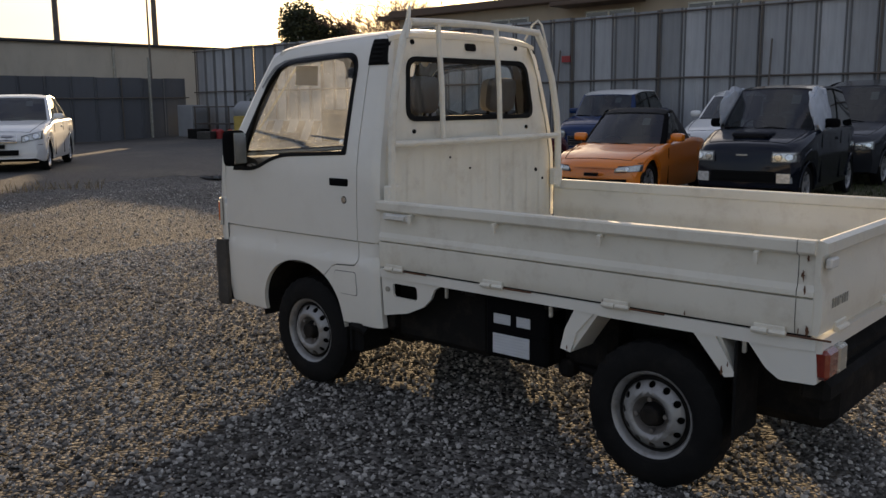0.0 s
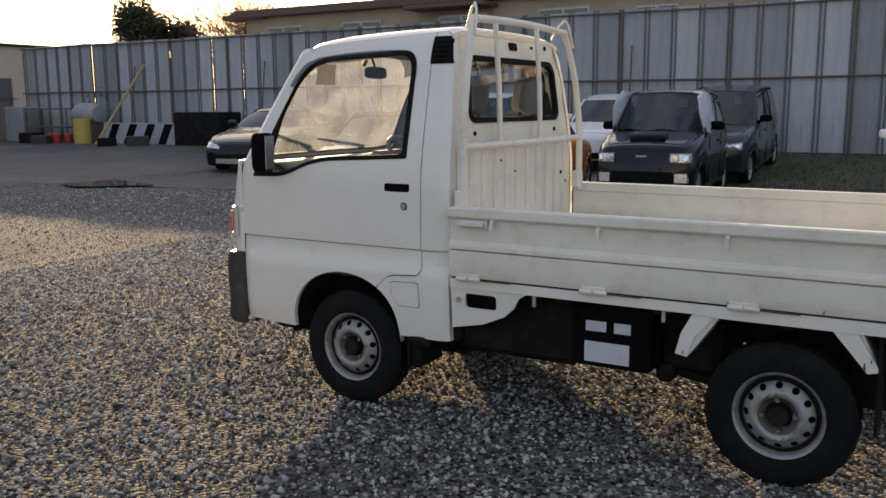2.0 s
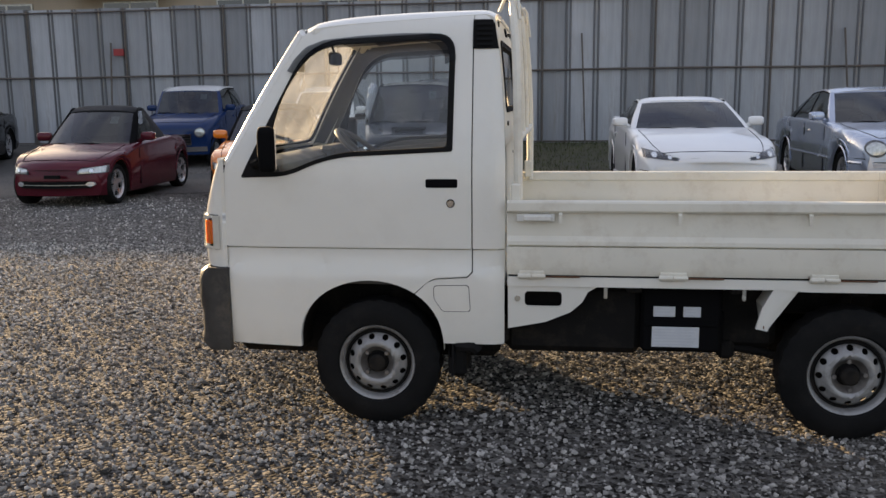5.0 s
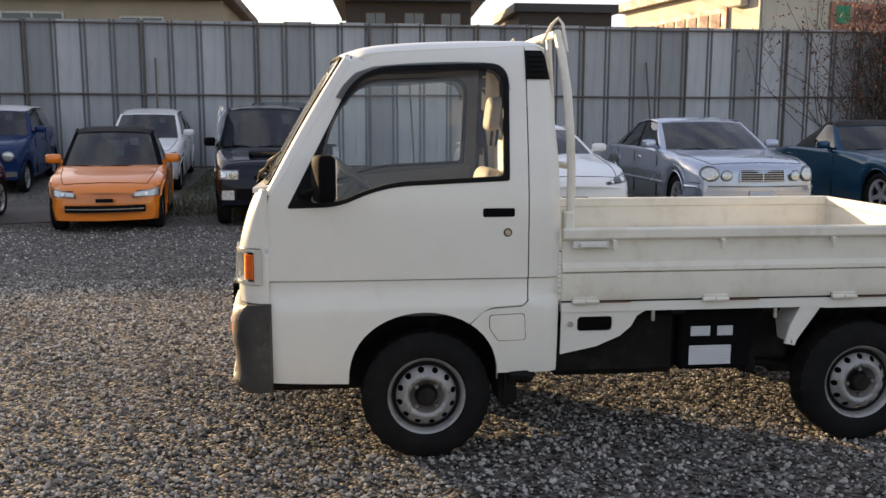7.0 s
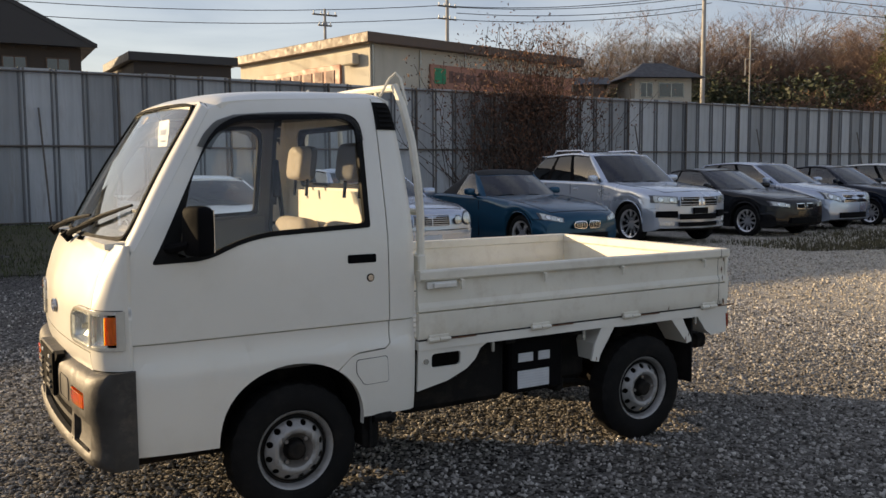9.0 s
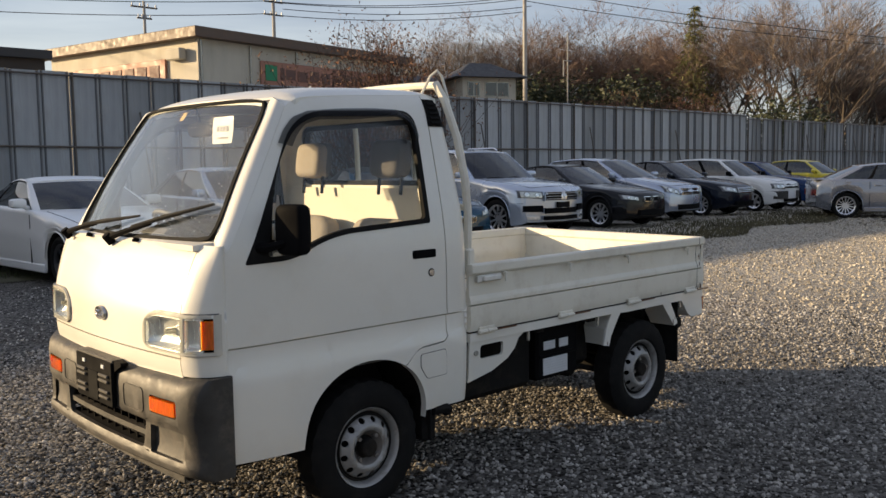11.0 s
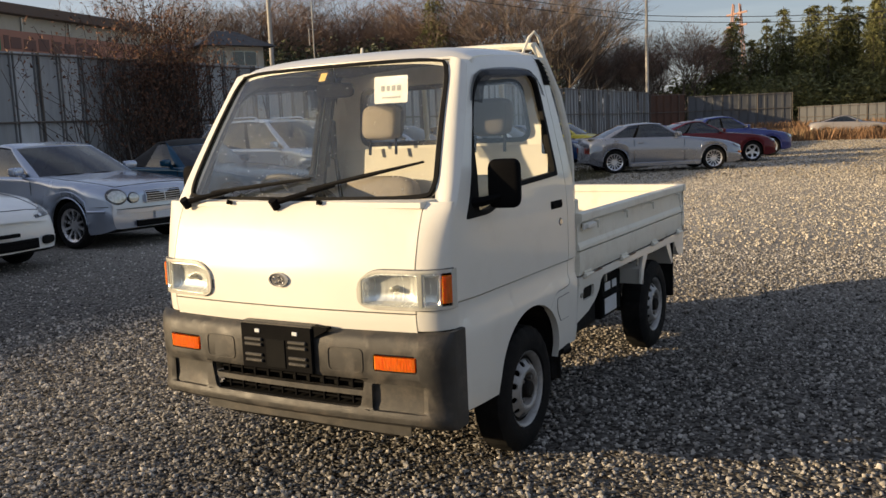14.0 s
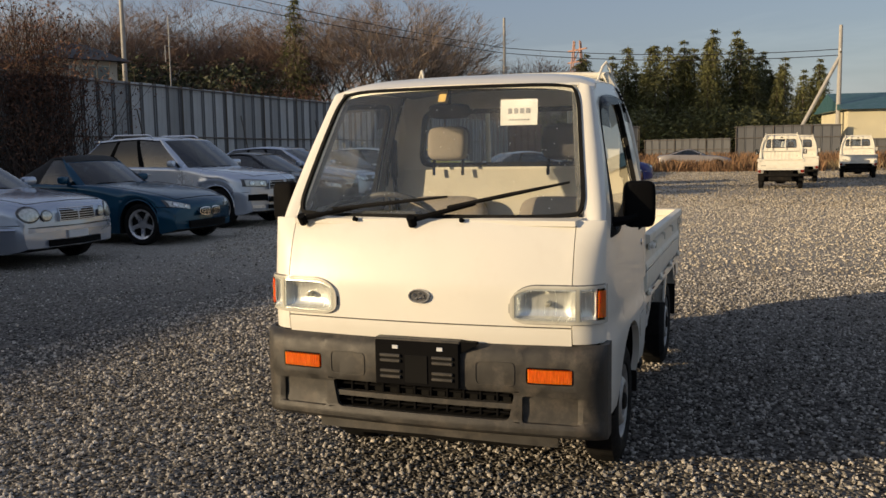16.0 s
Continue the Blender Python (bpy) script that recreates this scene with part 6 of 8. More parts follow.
car("dark navy kei hatchback with a bonnet scoop and roof rails", (-1.35, 8.05), 95, L=3.295, W=1.395, H=1.60, wb=2.30, fo=0.56, r=0.275, top=[(-0.56, 0.70), (-0.50, 0.80), (0.0, 0.92), (0.34, 0.985), (1.4, 1.0), (2.5, 0.99), (2.70, 0.96), (2.735, 0.85)],
    A=0.26, B=0.86, C=2.30, D=2.68, paint=NAVY, style="five", pillars=(0.52,), inset=0.12, zl=0.22, rails=False, scoop=True, mirror=BLACKP, bow=0.08,
    lamps=[("headlamp", (0.36, 0.645, 0.61, 0.745, 0.61, 0.745), REFLECT), ("fog_lamp", (0.43, 0.60, 0.355, 0.475, 0.355, 0.475), CARLAMP)], grille=[("grille", 0.40, 0.36, 0.50, BLACKP, 2), ("nose_badge", 0.07, 0.69, 0.71, LENSGREY, 0)])
car("dark kei estate van standing in the grass", (-1.45, 11.75), 91, L=3.35, W=1.44, H=1.58, wb=2.35, fo=0.55, r=0.275, top=[(-0.55, 0.70), (-0.48, 0.80), (0.0, 0.90), (0.36, 0.96), (1.5, 0.98), (2.6, 0.98), (2.77, 0.95), (2.80, 0.85)],
    A=0.26, B=0.86, C=2.5, D=2.76, paint=GREYC, style="seven", pillars=(0.33, 0.66), inset=0.12, glassm=GLASSDARK, mirror=BLACKP,
    lamps=[("headlamp", (0.36, 0.62, 0.62, 0.74, 0.62, 0.76), CARLAMP)], grille=[("grille", 0.34, 0.36, 0.48, BLACKP, 2)])
car("low white sports coupe with slanted headlamps", (2.50, 7.42), 93, L=4.445, W=1.695, H=1.33, wb=2.525, fo=0.86, r=0.31, top=[(-0.86, 0.53), (-0.80, 0.61), (-0.4, 0.73), (0.3, 0.85), (0.70, 0.90), (1.5, 0.93), (2.5, 0.95), (3.2, 0.92), (3.53, 0.87), (3.585, 0.79)],
    A=0.50, B=1.28, C=2.10, D=2.88, paint=WHITEC, style="five", pillars=(0.72,), inset=0.20, zl=0.16, glassm=GLASSDARK, wing=0.10, wheelm=DARKALLOY,
    lamps=[("headlamp", (0.40, 0.79, 0.575, 0.635, 0.61, 0.715), material("dark_lamp", (0.05, 0.05, 0.055), 0.2, 0.5)), ("fog_intake", (0.50, 0.70, 0.27, 0.37, 0.28, 0.37), INK, {"roundness": 0.7})], grille=[("bonnet_gap", 0.46, 0.604, 0.612, INK, 0), ("grille", 0.42, 0.25, 0.36, BLACKP, 2), ("plate_mount", 0.16, 0.40, 0.44, INK, 0)], sill=WHITEC)
car("silver executive saloon with twin round headlamps", (5.20, 7.85), 90, L=4.80, W=1.80, H=1.44, wb=2.83, fo=0.83, r=0.315, top=[(-0.83, 0.66), (-0.80, 0.73), (-0.70, 0.785), (-0.4, 0.84), (0.3, 0.91), (0.62, 0.945), (1.5, 0.97), (2.8, 0.98), (3.5, 0.97), (3.9, 0.93), (3.97, 0.82)],
    A=0.46, B=1.26, C=2.40, D=3.16, paint=SILVER, style="ten", pillars=(0.46, 0.86), inset=0.19, zl=0.19, trim=CHROME,
    lamps=[("headlamp", (0.565, 0.795, 0.575, 0.785, 0.575, 0.785), CARLAMP, {"roundness": 1.0}), ("headlamp", (0.40, 0.55, 0.585, 0.73, 0.585, 0.73), CARLAMP, {"roundness": 1.0})],
    grille=[("grille", 0.30, 0.585, 0.735, PALESILVER, 5), ("bumper_strip", 0.80, 0.455, 0.505, PALESILVER, 0), ("bumper_gap", 0.80, 0.512, 0.520, INK, 0), ("plate", 0.17, 0.36, 0.45, LABELW, 0), ("air_intake", 0.44, 0.27, 0.35, BLACKP, 2)], strip=(0.50, SILVER))
car("petrol blue two-seat roadster with a black soft top", (8.15, 7.75), 91, L=4.09, W=1.78, H=1.40, wb=2.495, fo=0.70, r=0.325, top=[(-0.70, 0.53), (-0.67, 0.61), (-0.57, 0.675), (-0.3, 0.755), (0.4, 0.865), (0.98, 0.92), (1.5, 0.93), (2.3, 0.95), (3.0, 0.93), (3.33, 0.88), (3.39, 0.78)],
    A=0.88, B=1.44, C=1.98, D=2.66, roofdrop=(0.085, 0.06), frame_m=None, paint=TEAL, roof=CLOTH, style="five", inset=0.20, zl=0.17, mirror=TEAL,
    lamps=[("headlamp", (0.46, 0.80, 0.54, 0.61, 0.59, 0.70), CARLAMP), ("grille_frame", (0.02, 0.28, 0.425, 0.565, 0.44, 0.555), CHROME, {"roundness": 0.6}), ("kidney_grille", (0.034, 0.266, 0.437, 0.552, 0.452, 0.542), INK, {"off": 0.014, "roundness": 0.6})] + [("grille_bar", (0.06 + 0.035 * k, 0.068 + 0.035 * k, 0.442, 0.548, 0.442, 0.548), CHROME, {"off": 0.019, "nu": 1}) for k in range(6)],
    grille=[("air_intake", 0.48, 0.25, 0.36, BLACKP, 1)])
car("silver four-wheel-drive estate with roof rails", (11.20, 8.30), 88, L=4.75, W=1.95, H=1.75, wb=2.855, fo=0.90, r=0.375, top=[(-0.90, 0.80), (-0.87, 0.88), (-0.76, 0.945), (-0.4, 1.01), (0.3, 1.08), (0.66, 1.12), (1.5, 1.14), (2.9, 1.16), (3.6, 1.16), (3.80, 1.10), (3.85, 0.95)],
    A=0.50, B=1.28, C=3.0, D=3.68, paint=PALESILVER, style="ten", pillars=(0.36, 0.68), inset=0.18, zl=0.24, rails=True, trim=CHROME, glassm=GLASSDARK, spoiler=True, bow=0.24,
    lamps=[("headlamp", (0.50, 0.91, 0.755, 0.885, 0.775, 0.915), CARLAMP), ("side_intake", (0.50, 0.86, 0.50, 0.625, 0.51, 0.625), BLACKP), ("fog_lamp", (0.56, 0.80, 0.36, 0.425, 0.37, 0.425), CARLAMP)],
    grille=[("grille", 0.46, 0.72, 0.875, PALESILVER, 3), ("nose_badge", 0.075, 0.73, 0.87, CHROME, 0), ("plate_mount", 0.17, 0.575, 0.685, INK, 0), ("air_intake", 0.44, 0.47, 0.57, BLACKP, 2), ("lower_intake", 0.46, 0.345, 0.42, BLACKP, 2)])
car("black sports saloon with twin grilles", (14.3, 8.3), 92, L=4.52, W=1.817, H=1.41, wb=2.76, fo=0.78, r=0.325, top=[(-0.78, 0.62), (-0.75, 0.70), (-0.64, 0.75), (-0.3, 0.82), (0.3, 0.89), (0.62, 0.93), (1.5, 0.95), (2.8, 0.96), (3.4, 0.95), (3.68, 0.90), (3.74, 0.80)],
    A=0.48, B=1.26, C=2.3, D=3.0, paint=BLACKC, style="ten", pillars=(0.62,), inset=0.19, zl=0.18, strip=(0.47, BLACKC),
    lamps=[("headlamp", (0.44, 0.82, 0.60, 0.68, 0.64, 0.74), CARLAMP), ("grille_frame", (0.04, 0.27, 0.565, 0.685, 0.575, 0.685), CHROME), ("kidney_grille", (0.055, 0.255, 0.58, 0.672, 0.588, 0.672), INK, {"off": 0.014})], grille=[("air_intake", 0.40, 0.28, 0.40, BLACKP, 2)])
car("silver low people carrier by the fence", (16.7, 8.9), 91, L=4.7, W=1.78, H=1.55, wb=2.83, fo=0.90, r=0.315, top=[(-0.90, 0.68), (-0.82, 0.82), (-0.3, 0.93), (0.2, 1.00), (0.45, 1.03), (1.5, 1.04), (3.0, 1.06), (3.6, 1.06), (3.77, 1.0), (3.80, 0.9)],
    A=0.30, B=1.25, C=2.9, D=3.66, paint=SILVER, style="seven", pillars=(0.34, 0.66), inset=0.17,
    lamps=[("headlamp", (0.46, 0.80, 0.66, 0.76, 0.72, 0.88), CARLAMP)], grille=[("grille", 0.40, 0.66, 0.80, CHROME, 3), ("air_intake", 0.46, 0.30, 0.42, BLACKP, 2)])
car("dark navy family saloon by the fence", (19.4, 8.9), 92, L=4.6, W=1.695, H=1.47, wb=2.7, fo=0.88, r=0.31, top=[(-0.88, 0.62), (-0.81, 0.74), (-0.3, 0.87), (0.3, 0.94), (0.55, 0.97), (1.5, 0.99), (2.8, 1.0), (3.4, 1.0), (3.66, 0.96), (3.72, 0.85)],
    A=0.40, B=1.20, C=2.35, D=3.05, paint=NAVY, style="ten", pillars=(0.48, 0.88), inset=0.18,
    lamps=[("headlamp", (0.42, 0.78, 0.62, 0.74, 0.66, 0.80), CARLAMP)], grille=[("grille", 0.36, 0.62, 0.74, CHROME, 3), ("air_intake", 0.42, 0.30, 0.40, BLACKP, 2)])
car("white estate van with grey bumper insert", (22.25, 8.9), 92, L=4.2, W=1.69, H=1.52, wb=2.55, fo=0.80, r=0.295, top=[(-0.80, 0.68), (-0.72, 0.80), (-0.2, 0.92), (0.3, 0.98), (1.5, 1.0), (3.0, 1.0), (3.34, 0.98), (3.40, 0.85)],
    A=0.28, B=1.05, C=3.05, D=3.30, paint=WHITEC, style="five", pillars=(0.36, 0.68), inset=0.16, mirror=BLACKP,
    lamps=[("headlamp", (0.44, 0.78, 0.63, 0.78, 0.65, 0.79), CARLAMP), ("bumper_insert", (0.30, 0.76, 0.36, 0.58, 0.36, 0.58), BUMPER)], grille=[("grille", 0.40, 0.66, 0.78, BLACKP, 2), ("air_intake", 0.44, 0.28, 0.36, BLACKP, 1)])
car("dark blue sports saloon", (25.2, 9.2), 92, L=4.4, W=1.74, H=1.42, wb=2.54, fo=0.92, r=0.31, top=[(-0.92, 0.60), (-0.85, 0.70), (-0.3, 0.84), (0.3, 0.92), (0.55, 0.95), (1.5, 0.97), (2.8, 0.98), (3.2, 0.97), (3.42, 0.93), (3.48, 0.82)],
    A=0.42, B=1.18, C=2.3, D=2.95, paint=BLUEC, style="five", pillars=(0.5, 0.9), inset=0.18, mirror=BLACKP,
    lamps=[("headlamp", (0.46, 0.80, 0.60, 0.70, 0.62, 0.76), CARLAMP)], grille=[("grille", 0.30, 0.60, 0.70, BLACKP, 2), ("air_intake", 0.46, 0.28, 0.40, BLACKP, 2)])
car("bright yellow hatchback by the fence", (29.3, 9.6), 92, L=3.9, W=1.69, H=1.45, wb=2.45, fo=0.78, r=0.30, top=[(-0.78, 0.62), (-0.70, 0.74), (-0.2, 0.88), (0.3, 0.96), (1.5, 0.98), (2.8, 0.98), (3.06, 0.94), (3.12, 0.82)],
    A=0.28, B=1.0, C=2.4, D=2.98, paint=YELLOW, style="five", pillars=(0.55,), inset=0.17, lamps=[("headlamp", (0.46, 0.78, 0.60, 0.72, 0.64, 0.78), CARLAMP)], grille=[("air_intake", 0.44, 0.30, 0.44, BLACKP, 2)])
car("silver two-door coupe seen broadside", (21.75, 3.70), 123.5, L=4.42, W=1.72, H=1.34, wb=2.72, fo=0.92, r=0.315, top=[(-0.92, 0.52), (-0.85, 0.62), (-0.3, 0.78), (0.35, 0.87), (0.75, 0.91), (1.6, 0.93), (2.8, 0.95), (3.2, 0.95), (3.44, 0.90), (3.50, 0.78)],
    A=0.58, B=1.30, C=2.42, D=3.15, roofdrop=(0.04, 0.05), paint=GUNSILVER, style="mesh", pillars=(0.66,), inset=0.20, zl=0.18, sill=GUNSILVER, wing=0.02,
    lamps=[("headlamp", (0.44, 0.80, 0.56, 0.63, 0.60, 0.68), CARLAMP), ("indicator", (0.60, 0.78, 0.42, 0.48, 0.42, 0.48), AMBER)], grille=[("air_intake", 0.46, 0.28, 0.40, BLACKP, 2)])
car("dark red sports coupe", (25.8, 3.45), 124, L=4.5, W=1.73, H=1.33, wb=2.6, fo=0.92, r=0.31, top=[(-0.92, 0.52), (-0.85, 0.64), (-0.3, 0.80), (0.35, 0.88), (0.75, 0.91), (1.6, 0.93), (2.8, 0.95), (3.3, 0.95), (3.52, 0.90), (3.58, 0.78)],
    A=0.55, B=1.35, C=2.15, D=3.05, paint=REDC, style="five", pillars=(0.66,), inset=0.19, lamps=[("headlamp", (0.46, 0.80, 0.58, 0.66, 0.62, 0.70), CARLAMP)], grille=[("air_intake", 0.46, 0.28, 0.40, BLACKP, 2)])
car("bright blue rally-style saloon with a bonnet scoop", (29.9, 3.55), 122, L=4.4, W=1.74, H=1.44, wb=2.54, fo=0.90, r=0.32, top=[(-0.90, 0.58), (-0.83, 0.70), (-0.3, 0.84), (0.3, 0.92), (0.6, 0.96), (1.5, 0.98), (2.8, 0.99), (3.2, 0.99), (3.44, 0.95), (3.5, 0.82)],
    A=0.44, B=1.2, C=2.3, D=2.95, paint=RALLY, style="five", pillars=(0.5, 0.9), inset=0.18, scoop=True, wing=0.2, lamps=[("headlamp", (0.48, 0.80, 0.58, 0.70, 0.62, 0.76), CARLAMP)], grille=[("air_intake", 0.46, 0.28, 0.44, BLACKP, 2)])
car("black sports coupe on rough asphalt", (-11.0, 10.7), 108, L=4.52, W=1.81, H=1.27, wb=2.55, fo=0.90, r=0.315, top=[(-0.90, 0.50), (-0.83, 0.62), (-0.4, 0.74), (0.3, 0.83), (0.72, 0.88), (1.5, 0.90), (2.6, 0.92), (3.2, 0.92), (3.56, 0.88), (3.62, 0.76)],
    A=0.55, B=1.35, C=2.05, D=3.1, paint=BLACKC, style="five", pillars=(0.7,), inset=0.21, zl=0.17,
    lamps=[("headlamp", (0.40, 0.80, 0.55, 0.65, 0.58, 0.70), CARLAMP)], grille=[("air_intake", 0.52, 0.26, 0.36, LENSGREY, 0)])
car("white family saloon with a chrome grille", (-14.9, 3.95), 146, L=4.4, W=1.695, H=1.53, wb=2.6, fo=0.86, r=0.305, top=[(-0.86, 0.60), (-0.79, 0.72), (-0.3, 0.86), (0.25, 0.94), (0.5, 0.97), (1.5, 0.99), (2.7, 1.0), (3.2, 1.0), (3.48, 0.96), (3.54, 0.84)],
    A=0.32, B=1.12, C=2.35, D=3.0, paint=WHITEC, style="ten", pillars=(0.48, 0.88), inset=0.17,
    lamps=[("headlamp", (0.46, 0.80, 0.58, 0.70, 0.64, 0.80), CARLAMP)], grille=[("grille", 0.38, 0.60, 0.72, CHROME, 4), ("air_intake", 0.40, 0.34, 0.44, BLACKP, 2), ("plate_mount", 0.17, 0.47, 0.55, INK, 0)])

# crumpled plastic taped over the side windows of the navy hatchback
def crumple(u, v):
    k = 1 + 0.10 * math.sin(3 * u + 3 * v) + 0.07 * math.sin(7 * v - 4 * u) + 0.03 * math.sin(13 * u + 9 * v)
    flat = abs(math.cos(v)) ** 0.5
    return (0.055 * k * flat * math.cos(u), 0.44 * k * flat * math.sin(u), 0.27 * k * math.copysign(abs(math.sin(v)) ** 0.7, v))
MILKY = material("milky_plastic_sheet", (0.50, 0.54, 0.60), 0.2, vary=0.12, scale=8, bump=0.4, bscale=14)
cover = tagged(Build().grid(crumple, steps(-math.pi, math.pi, 36), steps(-math.pi / 2, math.pi / 2, 20)).make("plastic_cover", MILKY), "crumpled milky plastic sheet taped over a car window", "plastic sheet", "plastic covers")
cover.matrix_basis = pose(-0.80, 8.78, 1.25, 0, -9, 5)
copy_thing(cover, pose(-2.07, 8.90, 1.27, 0, 9, 5))


# ---- ground ----
def speckle(name, lo, hi, scale, bump, stain=(0.05, 0.045, 0.04), stain_amt=0.4, rough=0.9, pale=0.0, spec=0.0):
    """Crushed stone seen from afar: cells of mixed greys with relief, and broad damp stains."""
    m = bpy.data.materials.new(name)
    m.use_nodes = True
    n, l = m.node_tree.nodes, m.node_tree.links
    p = n["Principled BSDF"]
    p.inputs["Roughness"].default_value = rough
    p.inputs["Specular IOR Level"].default_value = spec
    p.inputs["Diffuse Roughness"].default_value = 0.0
    tc = n.new("ShaderNodeTexCoord")
    vo = n.new("ShaderNodeTexVoronoi")
    vo.inputs["Scale"].default_value = scale
    l.new(tc.outputs["Object"], vo.inputs["Vector"])
    sep = n.new("ShaderNodeSeparateColor")
    l.new(vo.outputs["Color"], sep.inputs["Color"])
    ramp = n.new("ShaderNodeValToRGB")
    ramp.color_ramp.elements[0].color, ramp.color_ramp.elements[1].color = (*lo, 1), (*hi, 1)
    ramp.color_ramp.elements[0].position, ramp.color_ramp.elements[1].position = 0.1, 1.0
    l.new(sep.outputs[0], ramp.inputs["Fac"])
    no = n.new("ShaderNodeTexNoise")
    no.inputs["Scale"].default_value, no.inputs["Detail"].default_value, no.inputs["Roughness"].default_value = 0.35, 8, 0.65
    l.new(tc.outputs["Object"], no.inputs["Vector"])
    mr = n.new("ShaderNodeMapRange")
    mr.inputs["From Min"].default_value, mr.inputs["From Max"].default_value, mr.inputs["To Max"].default_value = 0.45, 0.7, stain_amt
    l.new(no.outputs["Fac"], mr.inputs["Value"])
    mx = n.new("ShaderNodeMix")
    mx.data_type = "RGBA"
    mx.inputs["B"].default_value = (*stain, 1)
    l.new(mr.outputs["Result"], mx.inputs["Factor"])
    l.new(ramp.outputs["Color"], mx.inputs["A"])
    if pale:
        # sunlit brightness put into the stone colour further down the yard
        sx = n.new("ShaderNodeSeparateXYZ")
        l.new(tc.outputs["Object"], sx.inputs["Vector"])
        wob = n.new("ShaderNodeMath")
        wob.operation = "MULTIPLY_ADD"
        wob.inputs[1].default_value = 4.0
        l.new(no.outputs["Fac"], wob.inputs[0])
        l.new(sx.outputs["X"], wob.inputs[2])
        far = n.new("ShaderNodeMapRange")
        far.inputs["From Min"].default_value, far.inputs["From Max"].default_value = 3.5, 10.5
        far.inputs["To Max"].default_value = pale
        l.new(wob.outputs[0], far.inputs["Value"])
        sunlit = n.new("ShaderNodeValToRGB")
        sunlit.color_ramp.elements[0].color, sunlit.color_ramp.elements[1].color = (0.24, 0.22, 0.185, 1), (0.62, 0.57, 0.49, 1)
        l.new(sep.outputs[1], sunlit.inputs["Fac"])
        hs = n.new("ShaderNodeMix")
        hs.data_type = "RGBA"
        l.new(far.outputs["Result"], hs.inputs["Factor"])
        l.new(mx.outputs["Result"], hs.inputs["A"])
        l.new(sunlit.outputs["Color"], hs.inputs["B"])
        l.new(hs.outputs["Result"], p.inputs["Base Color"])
    else:
        l.new(mx.outputs["Result"], p.inputs["Base Color"])
    bp = n.new("ShaderNodeBump")
    bp.inputs["Strength"].default_value, bp.inputs["Distance"].default_value = bump, 0.05
    bp.invert = True
    l.new(vo.outputs["Distance"], bp.inputs["Height"])
    l.new(bp.outputs["Normal"], p.inputs["Normal"])
    return m


# dark base tone stands for the shade in gaps between loose stones
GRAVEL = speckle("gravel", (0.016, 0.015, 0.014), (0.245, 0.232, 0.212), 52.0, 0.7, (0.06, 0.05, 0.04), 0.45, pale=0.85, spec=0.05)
ASPHALT = speckle("rough_asphalt", (0.035, 0.034, 0.033), (0.12, 0.115, 0.105), 60.0, 0.3, (0.20, 0.17, 0.13), 0.45, 0.75, spec=0.3)
STONE = material("crushed_stone", (0.295, 0.279, 0.255), 0.85, vary=0.12, scale=30, rand=0.85, island=True, bump=0.2, bscale=120, spec=0.05, grainy=1.0, dirt=(0.13, 0.10, 0.07), dirt_amt=0.5, dscale=0.9)
# stone tone lifted to carry the sunlight on the far gravel
LITSTONE = material("lit_crushed_stone", (0.47, 0.43, 0.365), 0.85, vary=0.12, scale=30, rand=0.45, island=True, spec=0.0, grainy=1.0)

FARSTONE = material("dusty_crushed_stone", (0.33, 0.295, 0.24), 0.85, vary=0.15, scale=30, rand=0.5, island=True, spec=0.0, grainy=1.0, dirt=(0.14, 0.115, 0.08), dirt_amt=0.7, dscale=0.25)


def sun_lift(m, x0, x1, gain, axis="X"):
    """Sunlit brightness put into the stone colour towards one end of the yard."""
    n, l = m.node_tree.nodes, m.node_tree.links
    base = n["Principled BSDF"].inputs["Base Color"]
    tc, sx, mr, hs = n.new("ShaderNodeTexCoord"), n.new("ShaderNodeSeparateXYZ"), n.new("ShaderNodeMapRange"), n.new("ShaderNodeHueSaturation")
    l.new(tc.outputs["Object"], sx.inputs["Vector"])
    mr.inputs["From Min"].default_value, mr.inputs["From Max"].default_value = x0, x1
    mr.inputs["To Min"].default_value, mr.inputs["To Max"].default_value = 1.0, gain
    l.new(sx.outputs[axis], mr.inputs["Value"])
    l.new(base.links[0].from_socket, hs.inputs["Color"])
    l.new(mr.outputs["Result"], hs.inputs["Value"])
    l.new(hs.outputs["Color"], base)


# stone colour lifted where the sunlit gravel renders too dark
sun_lift(STONE, 3.6, 7.5, 1.45)
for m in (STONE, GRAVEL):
    sun_lift(m, -1.6, -4.5, 1.2)
    sun_lift(m, -0.6, 1.4, 1.25, "Y")
gx = [-900, -400, -200, -120, -80, -60, -40, -25] + steps(-18, 100, 118) + [130, 180, 260, 500, 1200]
gy = [-900, -300, -120, -60] + steps(-40, 40, 64) + [60, 90, 140, 260, 500, 1200]
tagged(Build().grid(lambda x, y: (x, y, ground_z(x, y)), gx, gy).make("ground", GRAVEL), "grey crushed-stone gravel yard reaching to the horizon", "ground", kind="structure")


def west_edge(y):
    return -11.3 - 0.12 * (y - 2) + 0.22 * math.sin(y * 2.1) + 0.12 * math.sin(y * 5.3)
b = Build()
b.grid(lambda u, y: (lerp(-60, west_edge(y), u), y, ground_z(lerp(-60, west_edge(y), u), y) + 0.006), [0, 0.3, 0.6, 0.8] + steps(0.85, 1, 12), steps(-40, 16, 60))
b.grid(lambda x, v: (x, lerp(7.55 + 0.10 * math.sin(x * 1.7) + 0.3 * (x + 7), 16.0, v), ground_z(x, lerp(7.0, 16.0, v)) + 0.009), steps(-12.4, -3.9, 24), steps(0, 1, 12))
